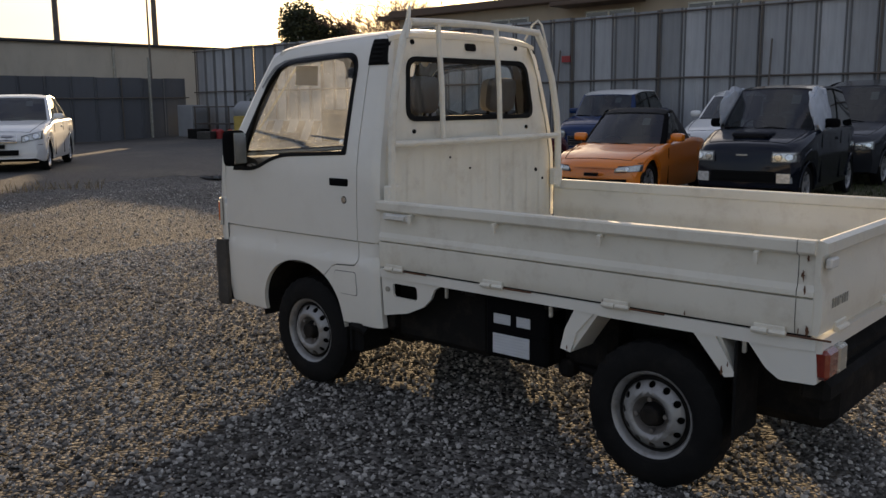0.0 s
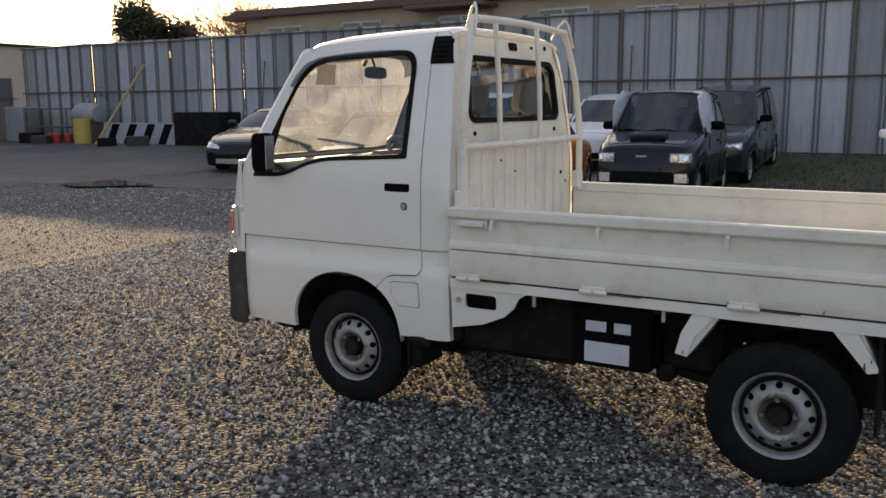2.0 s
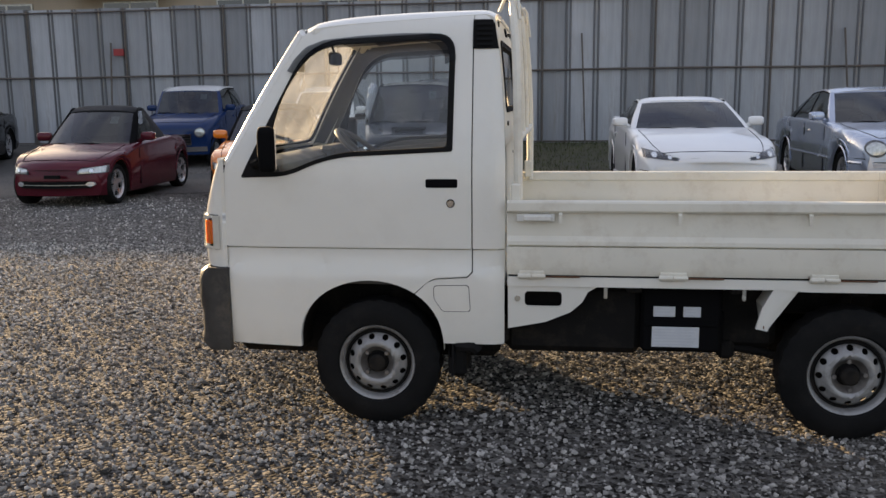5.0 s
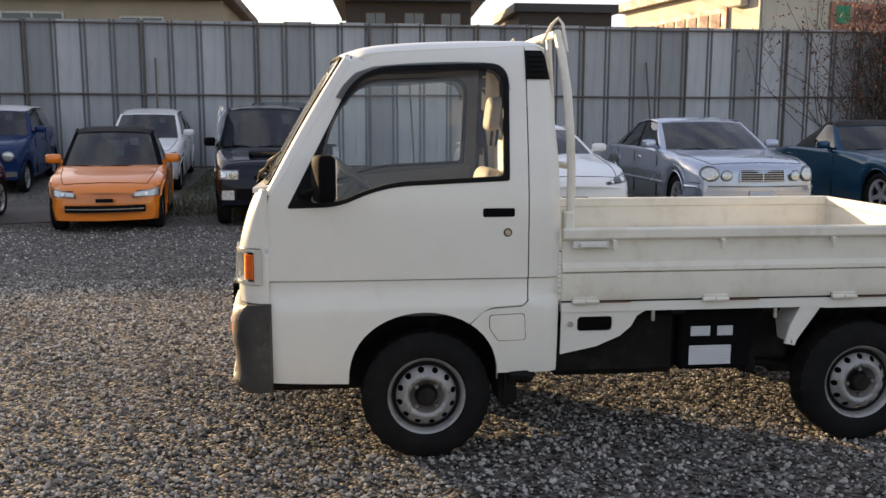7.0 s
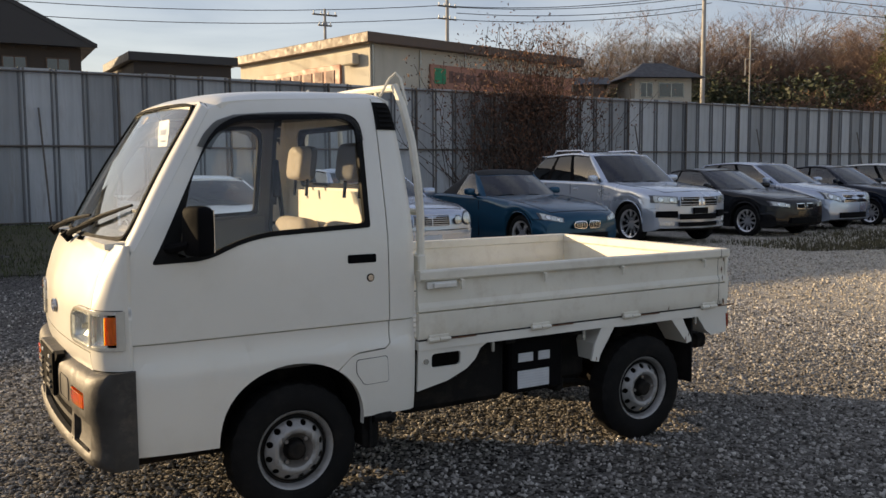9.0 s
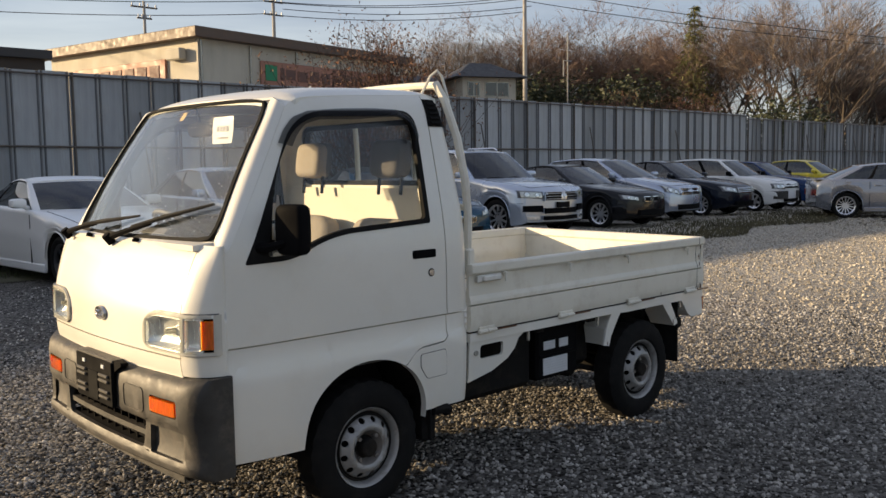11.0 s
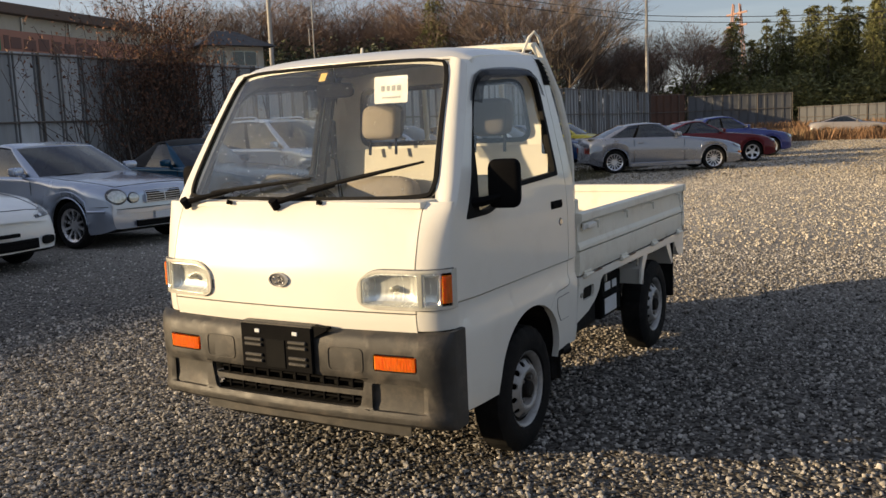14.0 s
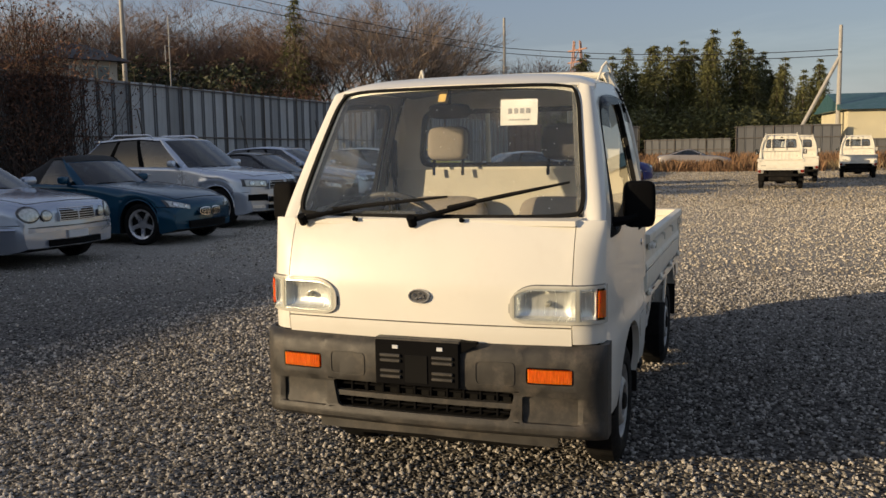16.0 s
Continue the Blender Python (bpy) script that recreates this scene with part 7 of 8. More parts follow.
tagged(b.make("asphalt_apron", ASPHALT), "worn dark asphalt with pale dusty stains", "pavement", kind="structure")


def stones(name, count, x0, x1, y0, y1, r0, r1, seed, keep, label, mat=None, plain=False):
    rng = np.random.default_rng(seed)
    base = np.array([(1, 0, 0), (-1, 0, 0), (0, 1, 0), (0, -1, 0), (0, 0, 1), (0, 0, -1)], float)
    tri = np.array([(0, 2, 4), (2, 1, 4), (1, 3, 4), (3, 0, 4), (2, 0, 5), (1, 2, 5), (3, 1, 5), (0, 3, 5)])
    if plain:
        base = np.array([(1, 0, -0.4), (-0.5, 0.87, -0.4), (-0.5, -0.87, -0.4), (0, 0, 1.0)], float)
        tri = np.array([(0, 1, 3), (1, 2, 3), (2, 0, 3), (2, 1, 0)])
    NV, NF = len(base), len(tri)
    px, py = rng.uniform(x0, x1, count), rng.uniform(y0, y1, count)
    ok = keep(px, py)
    px, py = px[ok], py[ok]
    k = len(px)
    q = rng.normal(size=(k, 4))
    q /= np.linalg.norm(q, axis=1, keepdims=True)
    w, a, b_, c = q.T
    rot = np.stack([1 - 2 * (b_ * b_ + c * c), 2 * (a * b_ - w * c), 2 * (a * c + w * b_), 2 * (a * b_ + w * c), 1 - 2 * (a * a + c * c), 2 * (b_ * c - w * a), 2 * (a * c - w * b_), 2 * (b_ * c + w * a), 1 - 2 * (a * a + b_ * b_)], 1).reshape(k, 3, 3)
    size = r0 + (r1 - r0) * rng.random(k) ** 2.2
    shape = (base[None] + 0.16 * rng.normal(size=(k, NV, 3)).clip(-1.5, 1.5)) * (0.72 + 0.56 * rng.random((k, 1, 3))) * size[:, None, None]
    pts = np.einsum("kij,knj->kni", rot, shape)
    pts[:, :, 2] *= 0.8
    pts[:, :, 0] += px[:, None]
    pts[:, :, 1] += py[:, None]
    pts[:, :, 2] += (size * rng.uniform(0.05, 0.6, k))[:, None]
    me = bpy.data.meshes.new(name)
    nv, nf = k * NV, k * NF
    me.vertices.add(nv)
    me.vertices.foreach_set("co", pts.reshape(-1).astype(np.float32))
    idx = (tri[None] + NV * np.arange(k)[:, None, None]).reshape(-1)
    me.loops.add(nf * 3)
    me.loops.foreach_set("vertex_index", idx.astype(np.int32))
    me.polygons.add(nf)
    me.polygons.foreach_set("loop_start", np.arange(0, nf * 3, 3, dtype=np.int32))
    me.polygons.foreach_set("use_smooth", np.repeat(rng.random(k) < 0.65, NF))
    me.update(calc_edges=True)
    me.materials.append(mat or STONE)
    return tagged(new(name, me), label, "gravel", kind="stuff")


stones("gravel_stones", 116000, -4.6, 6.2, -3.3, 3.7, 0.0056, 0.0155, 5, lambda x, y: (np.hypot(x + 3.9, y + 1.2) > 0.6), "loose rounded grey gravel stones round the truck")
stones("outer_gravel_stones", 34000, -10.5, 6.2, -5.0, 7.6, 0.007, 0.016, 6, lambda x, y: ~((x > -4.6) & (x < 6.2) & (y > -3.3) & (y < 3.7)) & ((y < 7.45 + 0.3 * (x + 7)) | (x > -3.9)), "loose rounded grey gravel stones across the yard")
stones("fresh_gravel_stones", 56000, 6.2, 22.0, -7.0, 8.6, 0.012, 0.027, 7, lambda x, y: (y < 3.5 + 0.42 * x) & (np.sin(x * 917.3 + y * 551.7) < (20.5 - x) / 3.0), "gravel stones toned lighter for sunlight towards the far end of the yard", LITSTONE, True)
# stones drawn oversized so the far ground catches the low sun
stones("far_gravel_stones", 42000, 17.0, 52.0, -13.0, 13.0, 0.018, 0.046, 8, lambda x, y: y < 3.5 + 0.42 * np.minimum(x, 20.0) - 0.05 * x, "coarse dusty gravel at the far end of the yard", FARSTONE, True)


def blades(name, count, place, h0, h1, mat, label, seed, wide=0.006, lean=0.4):
    rng = random.Random(seed)
    b = Build()
    for _ in range(count):
        x, y = place(rng)
        h, a = rng.uniform(h0, h1), rng.uniform(0, math.tau)
        z = ground_z(x, y)
        dx, dy = math.cos(a) * wide, math.sin(a) * wide
        lx, ly = rng.gauss(0, lean) * h * 0.5, rng.gauss(0, lean) * h * 0.5
        b.v += [(x - dx, y - dy, z), (x + dx, y + dy, z), (x + lx * 0.4 + dx * 0.7, y + ly * 0.4 + dy * 0.7, z + h * 0.6), (x + lx, y + ly, z + h)]
        n = len(b.v)
        b.f += [(n - 4, n - 3, n - 2), (n - 4, n - 2, n - 1)]
    me = bpy.data.meshes.new(name)
    me.from_pydata(b.v, [], b.f)
    me.materials.append(mat)
    return tagged(new(name, me), label, "grass", kind="stuff")


STRAW = material("dry_straw", (0.24, 0.175, 0.09), 0.8, vary=0.2, scale=3, rand=0.4, island=True)
RUSSET = material("russet_weeds", (0.17, 0.095, 0.048), 0.85, vary=0.25, scale=2, rand=0.5, island=True)
OLIVETURF = material("worn_olive_turf", (0.085, 0.075, 0.040), 0.9, vary=0.3, scale=2.0, rand=0.5, island=True)
TURF = material("short_grass", (0.060, 0.075, 0.025), 0.8, vary=0.3, scale=3, rand=0.5, island=True)
SOIL = material("turf_soil", (0.058, 0.055, 0.028), 0.95, vary=0.4, scale=1.3, dirt=(0.11, 0.085, 0.055), dirt_amt=0.7, dscale=0.7, bump=0.5, bscale=25, grainy=1.0)
tagged(Build().grid(lambda u, v: (lerp(-3.1 + 0.2 * math.sin(9 * v), 4.7 + 0.25 * math.sin(7 * v), u), lerp(8.9 + 0.35 * math.sin(8 * u) + 0.2 * math.sin(19 * u), 16.0, v), ground_z(0, lerp(8.9, 16.0, v)) + 0.012), steps(0, 1, 30), steps(0, 1, 20)).make("grass_patch", SOIL),
       "patch of thin brownish turf by the fence", "ground", kind="structure")
blades("short_grass", 14000, lambda r: (r.uniform(-3.2, 4.4), r.uniform(8.8, 15.9)), 0.03, 0.10, TURF, "short green and brown grass by the fence", 11, 0.006)
blades("worn_turf", 15000, lambda r: (lambda x: (x, 5.2 + 0.06 * (x - 12) + 1.1 * r.random() ** 1.4 + 0.35 * math.sin(x * 1.3) + 1.2 * (r.random() < 0.25)))(r.uniform(11.5, 33)), 0.03, 0.10, OLIVETURF, "worn brown and olive turf before the parked cars", 17, 0.012)
blades("fence_weeds", 7000, lambda r: (r.uniform(6, 58), 15.9 - abs(r.gauss(0, 0.8))), 0.08, 0.40, RUSSET, "brown dead weeds along the foot of the fence", 12, 0.008)
blades("dry_grass", 9000, lambda r: (lerp(51.5, 62, r.random()), r.uniform(-9, 10)), 0.3, 1.1, RUSSET, "tall russet dry grass at the far end of the yard", 13, 0.02)
blades("front_grass", 7000, lambda r: (lerp(46.4, 50.2, r.random()), r.uniform(-4.5, 7.5)), 0.2, 0.75, RUSSET, "russet dry grass before the wreck", 16, 0.016)
blades("straw_tufts", 3500, lambda r: (lerp(46.5, 53, r.random()), r.choice([-6, -2.5, -1, 4, 5.5, 8]) + r.gauss(0, 0.8)), 0.2, 0.7, STRAW, "pale straw-coloured dry grass", 14, 0.016)
blades("edge_tufts", 1400, lambda r: (lambda y: (west_edge(y) + r.gauss(0, 0.10), y))(r.choice([r.uniform(-4, 4), r.uniform(0.8, 2.4)])), 0.05, 0.20, STRAW, "dry grass tufts along the asphalt edge", 15, 0.005)

# ---- steel fence ----
SHEETM = material("galvanised_sheet", (0.345, 0.36, 0.375), 0.55, 0.2, vary=0.22, scale=1.5, rand=0.30, dirt=(0.19, 0.155, 0.115), dirt_amt=0.6, dscale=1.6, stretch=(3.0, 3.0, 0.35))
# ribs in a darker tone than the sheet pans
RIBM = material("darker_steel_rib", (0.155, 0.16, 0.165), 0.6, 0.3, vary=0.2, scale=2, dirt=(0.09, 0.06, 0.04), dirt_amt=0.5, dscale=2, stretch=(3, 3, 0.4))
RAIL = material("rusty_pipe", (0.13, 0.115, 0.10), 0.65, 0.4, vary=0.25, scale=6, dirt=(0.12, 0.06, 0.03), dirt_amt=0.6, dscale=5)
WALLGREY = material("grey_wall_sheet", (0.085, 0.09, 0.10), 0.75, vary=0.15, scale=1.2, rand=0.15, dirt=(0.07, 0.06, 0.05), dirt_amt=0.5, dscale=1.0, stretch=(1, 1, 0.4))


def sheet_panel(w, h):
    """One steel hoarding sheet: a flat pan between two pressed ribs, front to -y."""
    p = [(0.0, 0.0), (0.030, -0.004), (0.042, -0.038), (0.066, -0.038), (0.078, -0.004), (0.09, 0.0), (w - 0.075, 0.0), (w - 0.063, -0.004), (w - 0.052, -0.038), (w - 0.028, -0.038), (w - 0.016, -0.004), (w, 0.0)]
    b = Build()
    b.grid(lambda i, z: (p[int(i)][0], p[int(i)][1], z), list(range(len(p))), [0.0, h])
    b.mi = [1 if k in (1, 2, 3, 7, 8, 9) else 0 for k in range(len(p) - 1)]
    return b


def fence_run(label, p0, p1, z0, z1, w=0.61, mat=SHEETM, post_every=4, mid=1.92, top=True, sway=0.0, seed=1, brace=0):
    a, c = Vector(p0), Vector(p1)
    d = (c - a)
    length = d.length
    d.normalize()
    ang = math.degrees(math.atan2(d.y, d.x))
    root = thing("fence", label, "fence", "", pose(a.x, a.y, 0, 0, 0, ang), "structure")
    rng = random.Random(seed)
    n = int(length / w)
    first = None
    for k in range(n):
        mt = pose(k * w, rng.gauss(0, 0.006), z0 + rng.gauss(0, 0.012), rng.gauss(0, sway), 0, 0)
        if first is None:
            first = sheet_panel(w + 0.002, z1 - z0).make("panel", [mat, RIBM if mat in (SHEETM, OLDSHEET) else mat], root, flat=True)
            first.matrix_basis = mt
        else:
            again(first, root, mt)
    post = None
    for k in range(0, n + 1, post_every):
        mt = pose(k * w + 0.05, -0.075, z0 - 0.1)
        if post is None:
            post = Build().tube([(0, 0, 0), (0, 0, z1 - z0 + 0.10)], 0.024, 8).make("post", RAIL, root)
            post.matrix_basis = mt
        else:
            again(post, root, mt)
    for z, r in ((mid, 0.026), (z1 - 0.07, 0.022)) if top else ((mid, 0.024),):
        Build().tube([(x, -0.072 + 0.006 * math.sin(x), z + 0.012 * math.sin(x * 0.7)) for x in steps(-0.1, n * w + 0.1, max(2, int(length / 2)))], r, 6).make("rail", RAIL, root)
    if z0 > 0.1:
        Build().tube([(x, -0.06, z0 + 0.05) for x in steps(0, n * w, max(2, int(length / 3)))], 0.02, 6).make("rail", RAIL, root)
    if brace:
        for k in range(1, n // brace):
            x = k * brace * w + 0.3
            Build().tube([(x, -0.08, 2.70), (x + 0.05, -0.30, 1.5), (x + 0.10, -0.52, 0.18)], 0.021, 6).make("brace", RAIL, root)
    return root


OLDSHEET = material("older_galvanised_sheet", (0.27, 0.28, 0.29), 0.6, 0.2, vary=0.25, scale=1.5, rand=0.3, dirt=(0.13, 0.10, 0.075), dirt_amt=0.7, dscale=1.4, stretch=(3.0, 3.0, 0.35))
fence_run("tall grey galvanised steel sheet fence on pipe rails", (-26.6, 16.0), (34.4, 16.0), 0.30, 3.50, seed=2, brace=9)
fence_run("older darker steel sheet fence on pipe rails", (34.4, 16.03), (58.4, 16.03), 0.30, 3.36, w=0.5, mat=OLDSHEET, seed=9, brace=11, sway=1.1, post_every=5)
fence_run("rusty brown steel fence section", (58.4, 16.0), (61.0, 14.0), 0.2, 3.2, mat=material("rusted_sheet", (0.09, 0.045, 0.03), 0.8, vary=0.3, scale=2), seed=3)
fence_run("tall grey galvanised steel sheet fence at the far end", (61.0, 14.0), (64.5, 7.0), 0.1, 3.0, mat=WALLGREY, seed=4)
fence_run("low weathered grey steel sheet fence", (64.5, 7.0), (62.0, 0.6), 0.0, 1.95, mat=WALLGREY, seed=5, mid=1.2)
fence_run("tall grey steel sheet fence with top rail", (61.4, 0.4), (60.7, -6.5), 0.0, 2.75, mat=WALLGREY, seed=6)
fence_run("low weathered grey steel sheet fence", (60.6, -6.6), (56.0, -26.0), 0.0, 1.75, mat=WALLGREY, seed=7, mid=1.2)
fence_run("dark grey sheet wall with a pipe rail", (-27.0, -14.0), (-27.0, 16.3), 0.12, 2.45, w=0.9, mat=WALLGREY, seed=8, mid=1.72, top=False, post_every=6)

# ---- buildings ----
CREAMWALL = material("cream_render", (0.47, 0.435, 0.36), 0.85, vary=0.08, scale=1.0, dirt=(0.22, 0.18, 0.13), dirt_amt=0.4, dscale=0.7, stretch=(1, 1, 0.4))
TANWALL = material("tan_render", (0.34, 0.28, 0.20), 0.85, vary=0.08, scale=1.0, dirt=(0.15, 0.12, 0.09), dirt_amt=0.35, dscale=0.8, stretch=(1, 1, 0.4))
DARKWOOD = material("dark_timber", (0.045, 0.035, 0.028), 0.8, vary=0.25, scale=2, stretch=(4, 4, 0.5))
DARKROOF = material("dark_roof_tile", (0.03, 0.029, 0.030), 0.6, vary=0.2, scale=4)
BROWNROOF = material("brown_fascia", (0.10, 0.065, 0.045), 0.6, vary=0.15, scale=3)
TEALROOF = material("green_metal_roof", (0.045, 0.115, 0.13), 0.5, 0.2, vary=0.1, scale=2)
PALEYEL = material("pale_yellow_wall", (0.58, 0.53, 0.37), 0.8, vary=0.06, scale=1)
SIGNRED = material("faded_red_sign", (0.34, 0.16, 0.11), 0.6, vary=0.08, scale=2)
SIGNGREEN = material("green_sign", (0.02, 0.22, 0.10), 0.6)
SIGNINK = material("brown_sign_print", (0.14, 0.075, 0.06), 0.7)
CONCRETE = material("concrete_pole", (0.34, 0.33, 0.31), 0.85, vary=0.12, scale=3)
WINDOWG = material("dark_window_pane", (0.02, 0.025, 0.03), 0.08, vary=0.1, scale=2, coat=1.0)


def house(label, at, rz, w, d, h, wall, roofm, ridge=0.0, eave=0.4, windows=(), flat=0.25, along="x", framem=None):
    """Walls, a roof (gable or hip where ridge > 0, else a slab with fascia), windows as (x, z, width, height) on the front, -y."""
    root = thing("building", label, "building", "", pose(at[0], at[1], 0, 0, 0, rz))
    Build().box(0, w, 0, d, 0, h, 0.0).make("wall", wall, root)
    if ridge > 0:
        b = Build()
        e = eave
        if along == "x":
            b.add([(-e, -e, h), (w + e, -e, h), (w + e, d + e, h), (-e, d + e, h), (-e if ridge < 9 else w * 0.3, d / 2, h + ridge % 9), (w + e if ridge < 9 else w * 0.7, d / 2, h + ridge % 9)],
                  [(0, 1, 5, 4), (2, 3, 4, 5), (1, 2, 5), (3, 0, 4), (0, 3, 2, 1)])
        else:
            b.add([(-e, -e, h), (w + e, -e, h), (w + e, d + e, h), (-e, d + e, h), (w / 2, -e, h + ridge), (w / 2, d + e, h + ridge)], [(0, 4, 5, 3), (1, 2, 5, 4), (0, 1, 4), (2, 3, 5), (0, 3, 2, 1)])
        b.make("roof", roofm, root, flat=True)
        if along != "x":
            for s in (0, 1):
                b = Build()
                b.prism([(-e - 0.05, h - 0.02), (-e - 0.05, h + 0.16), (w / 2, h + ridge + 0.2), (w + e + 0.05, h + 0.16), (w + e + 0.05, h - 0.02), (w / 2, h + ridge)], lambda x, z: (x, -e - 0.04 if s == 0 else d + e - 0.08, z), (0, 0.12, 0))
                b.make("barge_board", roofm, root)
    else:
        Build().box(-eave, w + eave, -eave, d + eave, h, h + flat, 0.03).make("roof", roofm, root)
    for x, z, ww, hh in windows:
        wf = Build().box(x - 0.06, x + ww + 0.06, -0.06, 0.02, z - 0.06, z + hh + 0.06, 0.01).make("window", framem or LENSGREY, root)
        Build().box(x, x + ww, -0.07, -0.03, z, z + hh, 0.0).make("pane", WINDOWG, wf)
        Build().box(x + ww / 2 - 0.03, x + ww / 2 + 0.03, -0.08, -0.05, z, z + hh, 0.0).make("mullion", framem or LENSGREY, wf)
    return root


farm = house("long cream farm building with brown flat roof and red signs", (20.9, 40.0), 11.0, 17.4, 14.0, 8.35, CREAMWALL, BROWNROOF, eave=0.55, flat=0.55)
b = Build().box(4.3, 17.1, -0.16, -0.03, 6.05, 7.55, 0.02)
sg = b.make("sign_board", SIGNRED, farm, "faded red sign board")
Build().box(4.6, 5.5, -0.20, -0.14, 6.45, 7.35, 0.02).make("sign_emblem", SIGNGREEN, sg)
for k, (x, ww) in enumerate(((5.75, 0.35), (6.2, 0.75), (7.15, 0.85), (8.2, 0.80), (9.2, 0.75), (10.15, 0.80), (11.1, 0.7), (12.0, 0.5), (12.6, 0.4))):
    Build().box(x, x + ww, -0.19, -0.14, 6.55 + 0.05 * (k % 2), 7.25 - 0.06 * (k % 3), 0.02).make("sign_bar", SIGNINK, sg)
b = Build().box(-0.16, -0.03, 2.6, 11.5, 6.15, 7.45, 0.02)
sg = b.make("sign_board", SIGNRED, farm, "faded red sign board")
for k in range(7):
    Build().box(-0.20, -0.14, 3.1 + 1.15 * k, 3.95 + 1.15 * k, 6.4, 7.15, 0.02).make("sign_bar", SIGNINK, sg)
Build().box(-0.5, -0.05, 0.9, 2.1, 7.3, 7.9, 0.05).make("wall_hood", CREAMWALL, farm)
for x in (0.15, 3.6, 7.2, 10.8, 14.4, 17.2):
    Build().tube([(x, -0.08, 5), (x, -0.08, 8.3)], 0.06, 6).make("downpipe", LENSGREY, farm)
Build().box(2.5, 17.2, -1.1, 0.0, 5.85, 5.98, 0.02).make("canopy", BROWNROOF, farm)
dark_house = house("dark timber house with a gabled tile roof", (-0.1, 40.5), -3, 6.15, 8.0, 7.1, DARKWOOD, DARKROOF, ridge=1.85, eave=0.6, along="y", framem=BROWNROOF,
                   windows=((1.0, 5.8, 0.9, 0.75), (2.9, 5.8, 0.9, 0.75), (4.7, 5.8, 0.9, 0.75)))
Build().box(1.9, 2.1, -0.15, 0.0, 7.0, 8.0).box(3.2, 3.4, -0.15, 0.0, 7.0, 8.5).box(4.5, 4.7, -0.15, 0, 7.0, 8.0).make("gable_beam", DARKROOF, dark_house)
house("low dark shed with a flat metal roof", (8.9, 42.5), 0, 5.0, 6.0, 6.95, DARKWOOD, DARKROOF, eave=0.3, flat=0.45)
nw = house("tan apartment block with air conditioners", (-23.5, 24.0), 0, 19.6, 7.5, 4.95, TANWALL, BROWNROOF, eave=0.35, flat=0.3,
           windows=((1.2, 3.55, 1.7, 0.95), (5.0, 3.55, 1.7, 0.95), (9.3, 3.5, 1.8, 1.0), (13.2, 3.55, 1.7, 0.95), (16.6, 3.6, 1.2, 0.8)))
for x in (3.8, 7.6, 12.2, 15.6):
    ac = Build().box(x, x + 0.85, -0.36, -0.04, 3.6, 4.25, 0.03).make("air_conditioner", LABELW, nw, "white air conditioner unit")
    Build().lathe([(0.0, -0.03), (0.24, -0.03), (0.26, 0.0)], 20, Matrix.Translation((x + 0.33, -0.37, 3.93))).make("fan_grille", LENSGREY, ac)
Build().box(-1.0, 1.2, -0.3, 0.3, 4.9, 5.1).box(8.4, 11.6, -1.1, 0.0, 4.72, 4.86, 0.02).make("canopy", BROWNROOF, nw)
house("small house with a hipped dark tile roof", (41.2, 40.7), -24, 4.0, 3.6, 7.55, CREAMWALL, DARKROOF, ridge=9 + 1.2, eave=0.75, windows=((0.4, 6.3, 0.8, 0.9), (1.7, 6.3, 1.7, 0.9)))
house("brown outbuilding with a shallow roof", (36.6, 45.2), -38, 4.4, 4.0, 7.2, BROWNROOF, DARKROOF, ridge=0.7, eave=0.4)
house("pale yellow hall with a green metal roof", (74.0, -35.4), 97, 30.0, 9.0, 3.7, PALEYEL, TEALROOF, ridge=1.3, eave=0.5)
west = thing("building", "low cream industrial building beyond the wall", "building", "", pose(-33.0, -12.0, 0))
Build().box(-9, 0, 0, 34.0, 0, 4.0).make("wall", CREAMWALL, west)
Build().box(-9.2, 0.15, -0.2, 34.2, 4.0, 4.12, 0.02).make("roof", DARKROOF, west)
for y in (4.0, 9.0, 13.5, 18.5, 23.0, 28.0):
    Build().box(0.0, 0.06, y, y + 0.12, 0.5, 4.0).make("downpipe", LENSGREY, west)
house("dark sheet-clad warehouse beyond the wall", (-31.0, -12.0), 90, 20.0, 9.0, 4.3, DARKWOOD, DARKROOF, eave=0.1, flat=0.2)

# ---- poles and wires ----
def pole(label, at, h, arms=(), r=0.15, brace=None, mat=CONCRETE, transformer=False, ang=0.0):
    root = thing("utility_pole", label, "utility pole", "utility poles", pose(at[0], at[1], 0, 0, 0, ang))
    Build().tube([(0, 0, 0), (0, 0, h * 0.5), (0, 0, h)], [r, r * 0.85, r * 0.65], 10).make("shaft", mat, root)
    for z, w in arms:
        arm = Build().box(-w / 2, w / 2, -0.05, 0.05, z - 0.05, z + 0.05, 0.01).make("crossarm", RAIL, root)
        for k in range(4):
            x = lerp(-w / 2 + 0.1, w / 2 - 0.1, k / 3)
            Build().tube([(x, 0, z + 0.05), (x, 0, z + 0.25)], [0.05, 0.035], 6).make("insulator", LABELW, arm)
    if transformer:
        for s in (-1, 1):
            Build().lathe([(0, 0.45), (0.26, 0.45), (0.26, -0.45), (0, -0.45)], 14, Matrix.Translation((s * 0.42, 0, h - 2.4)) @ Matrix.Rotation(radians(90), 4, "X")).make("transformer", CONCRETE, root)
    if brace:
        Build().tube([brace, (0, 0, h * 0.78)], r * 0.7, 8).make("prop", mat, root)
    return root


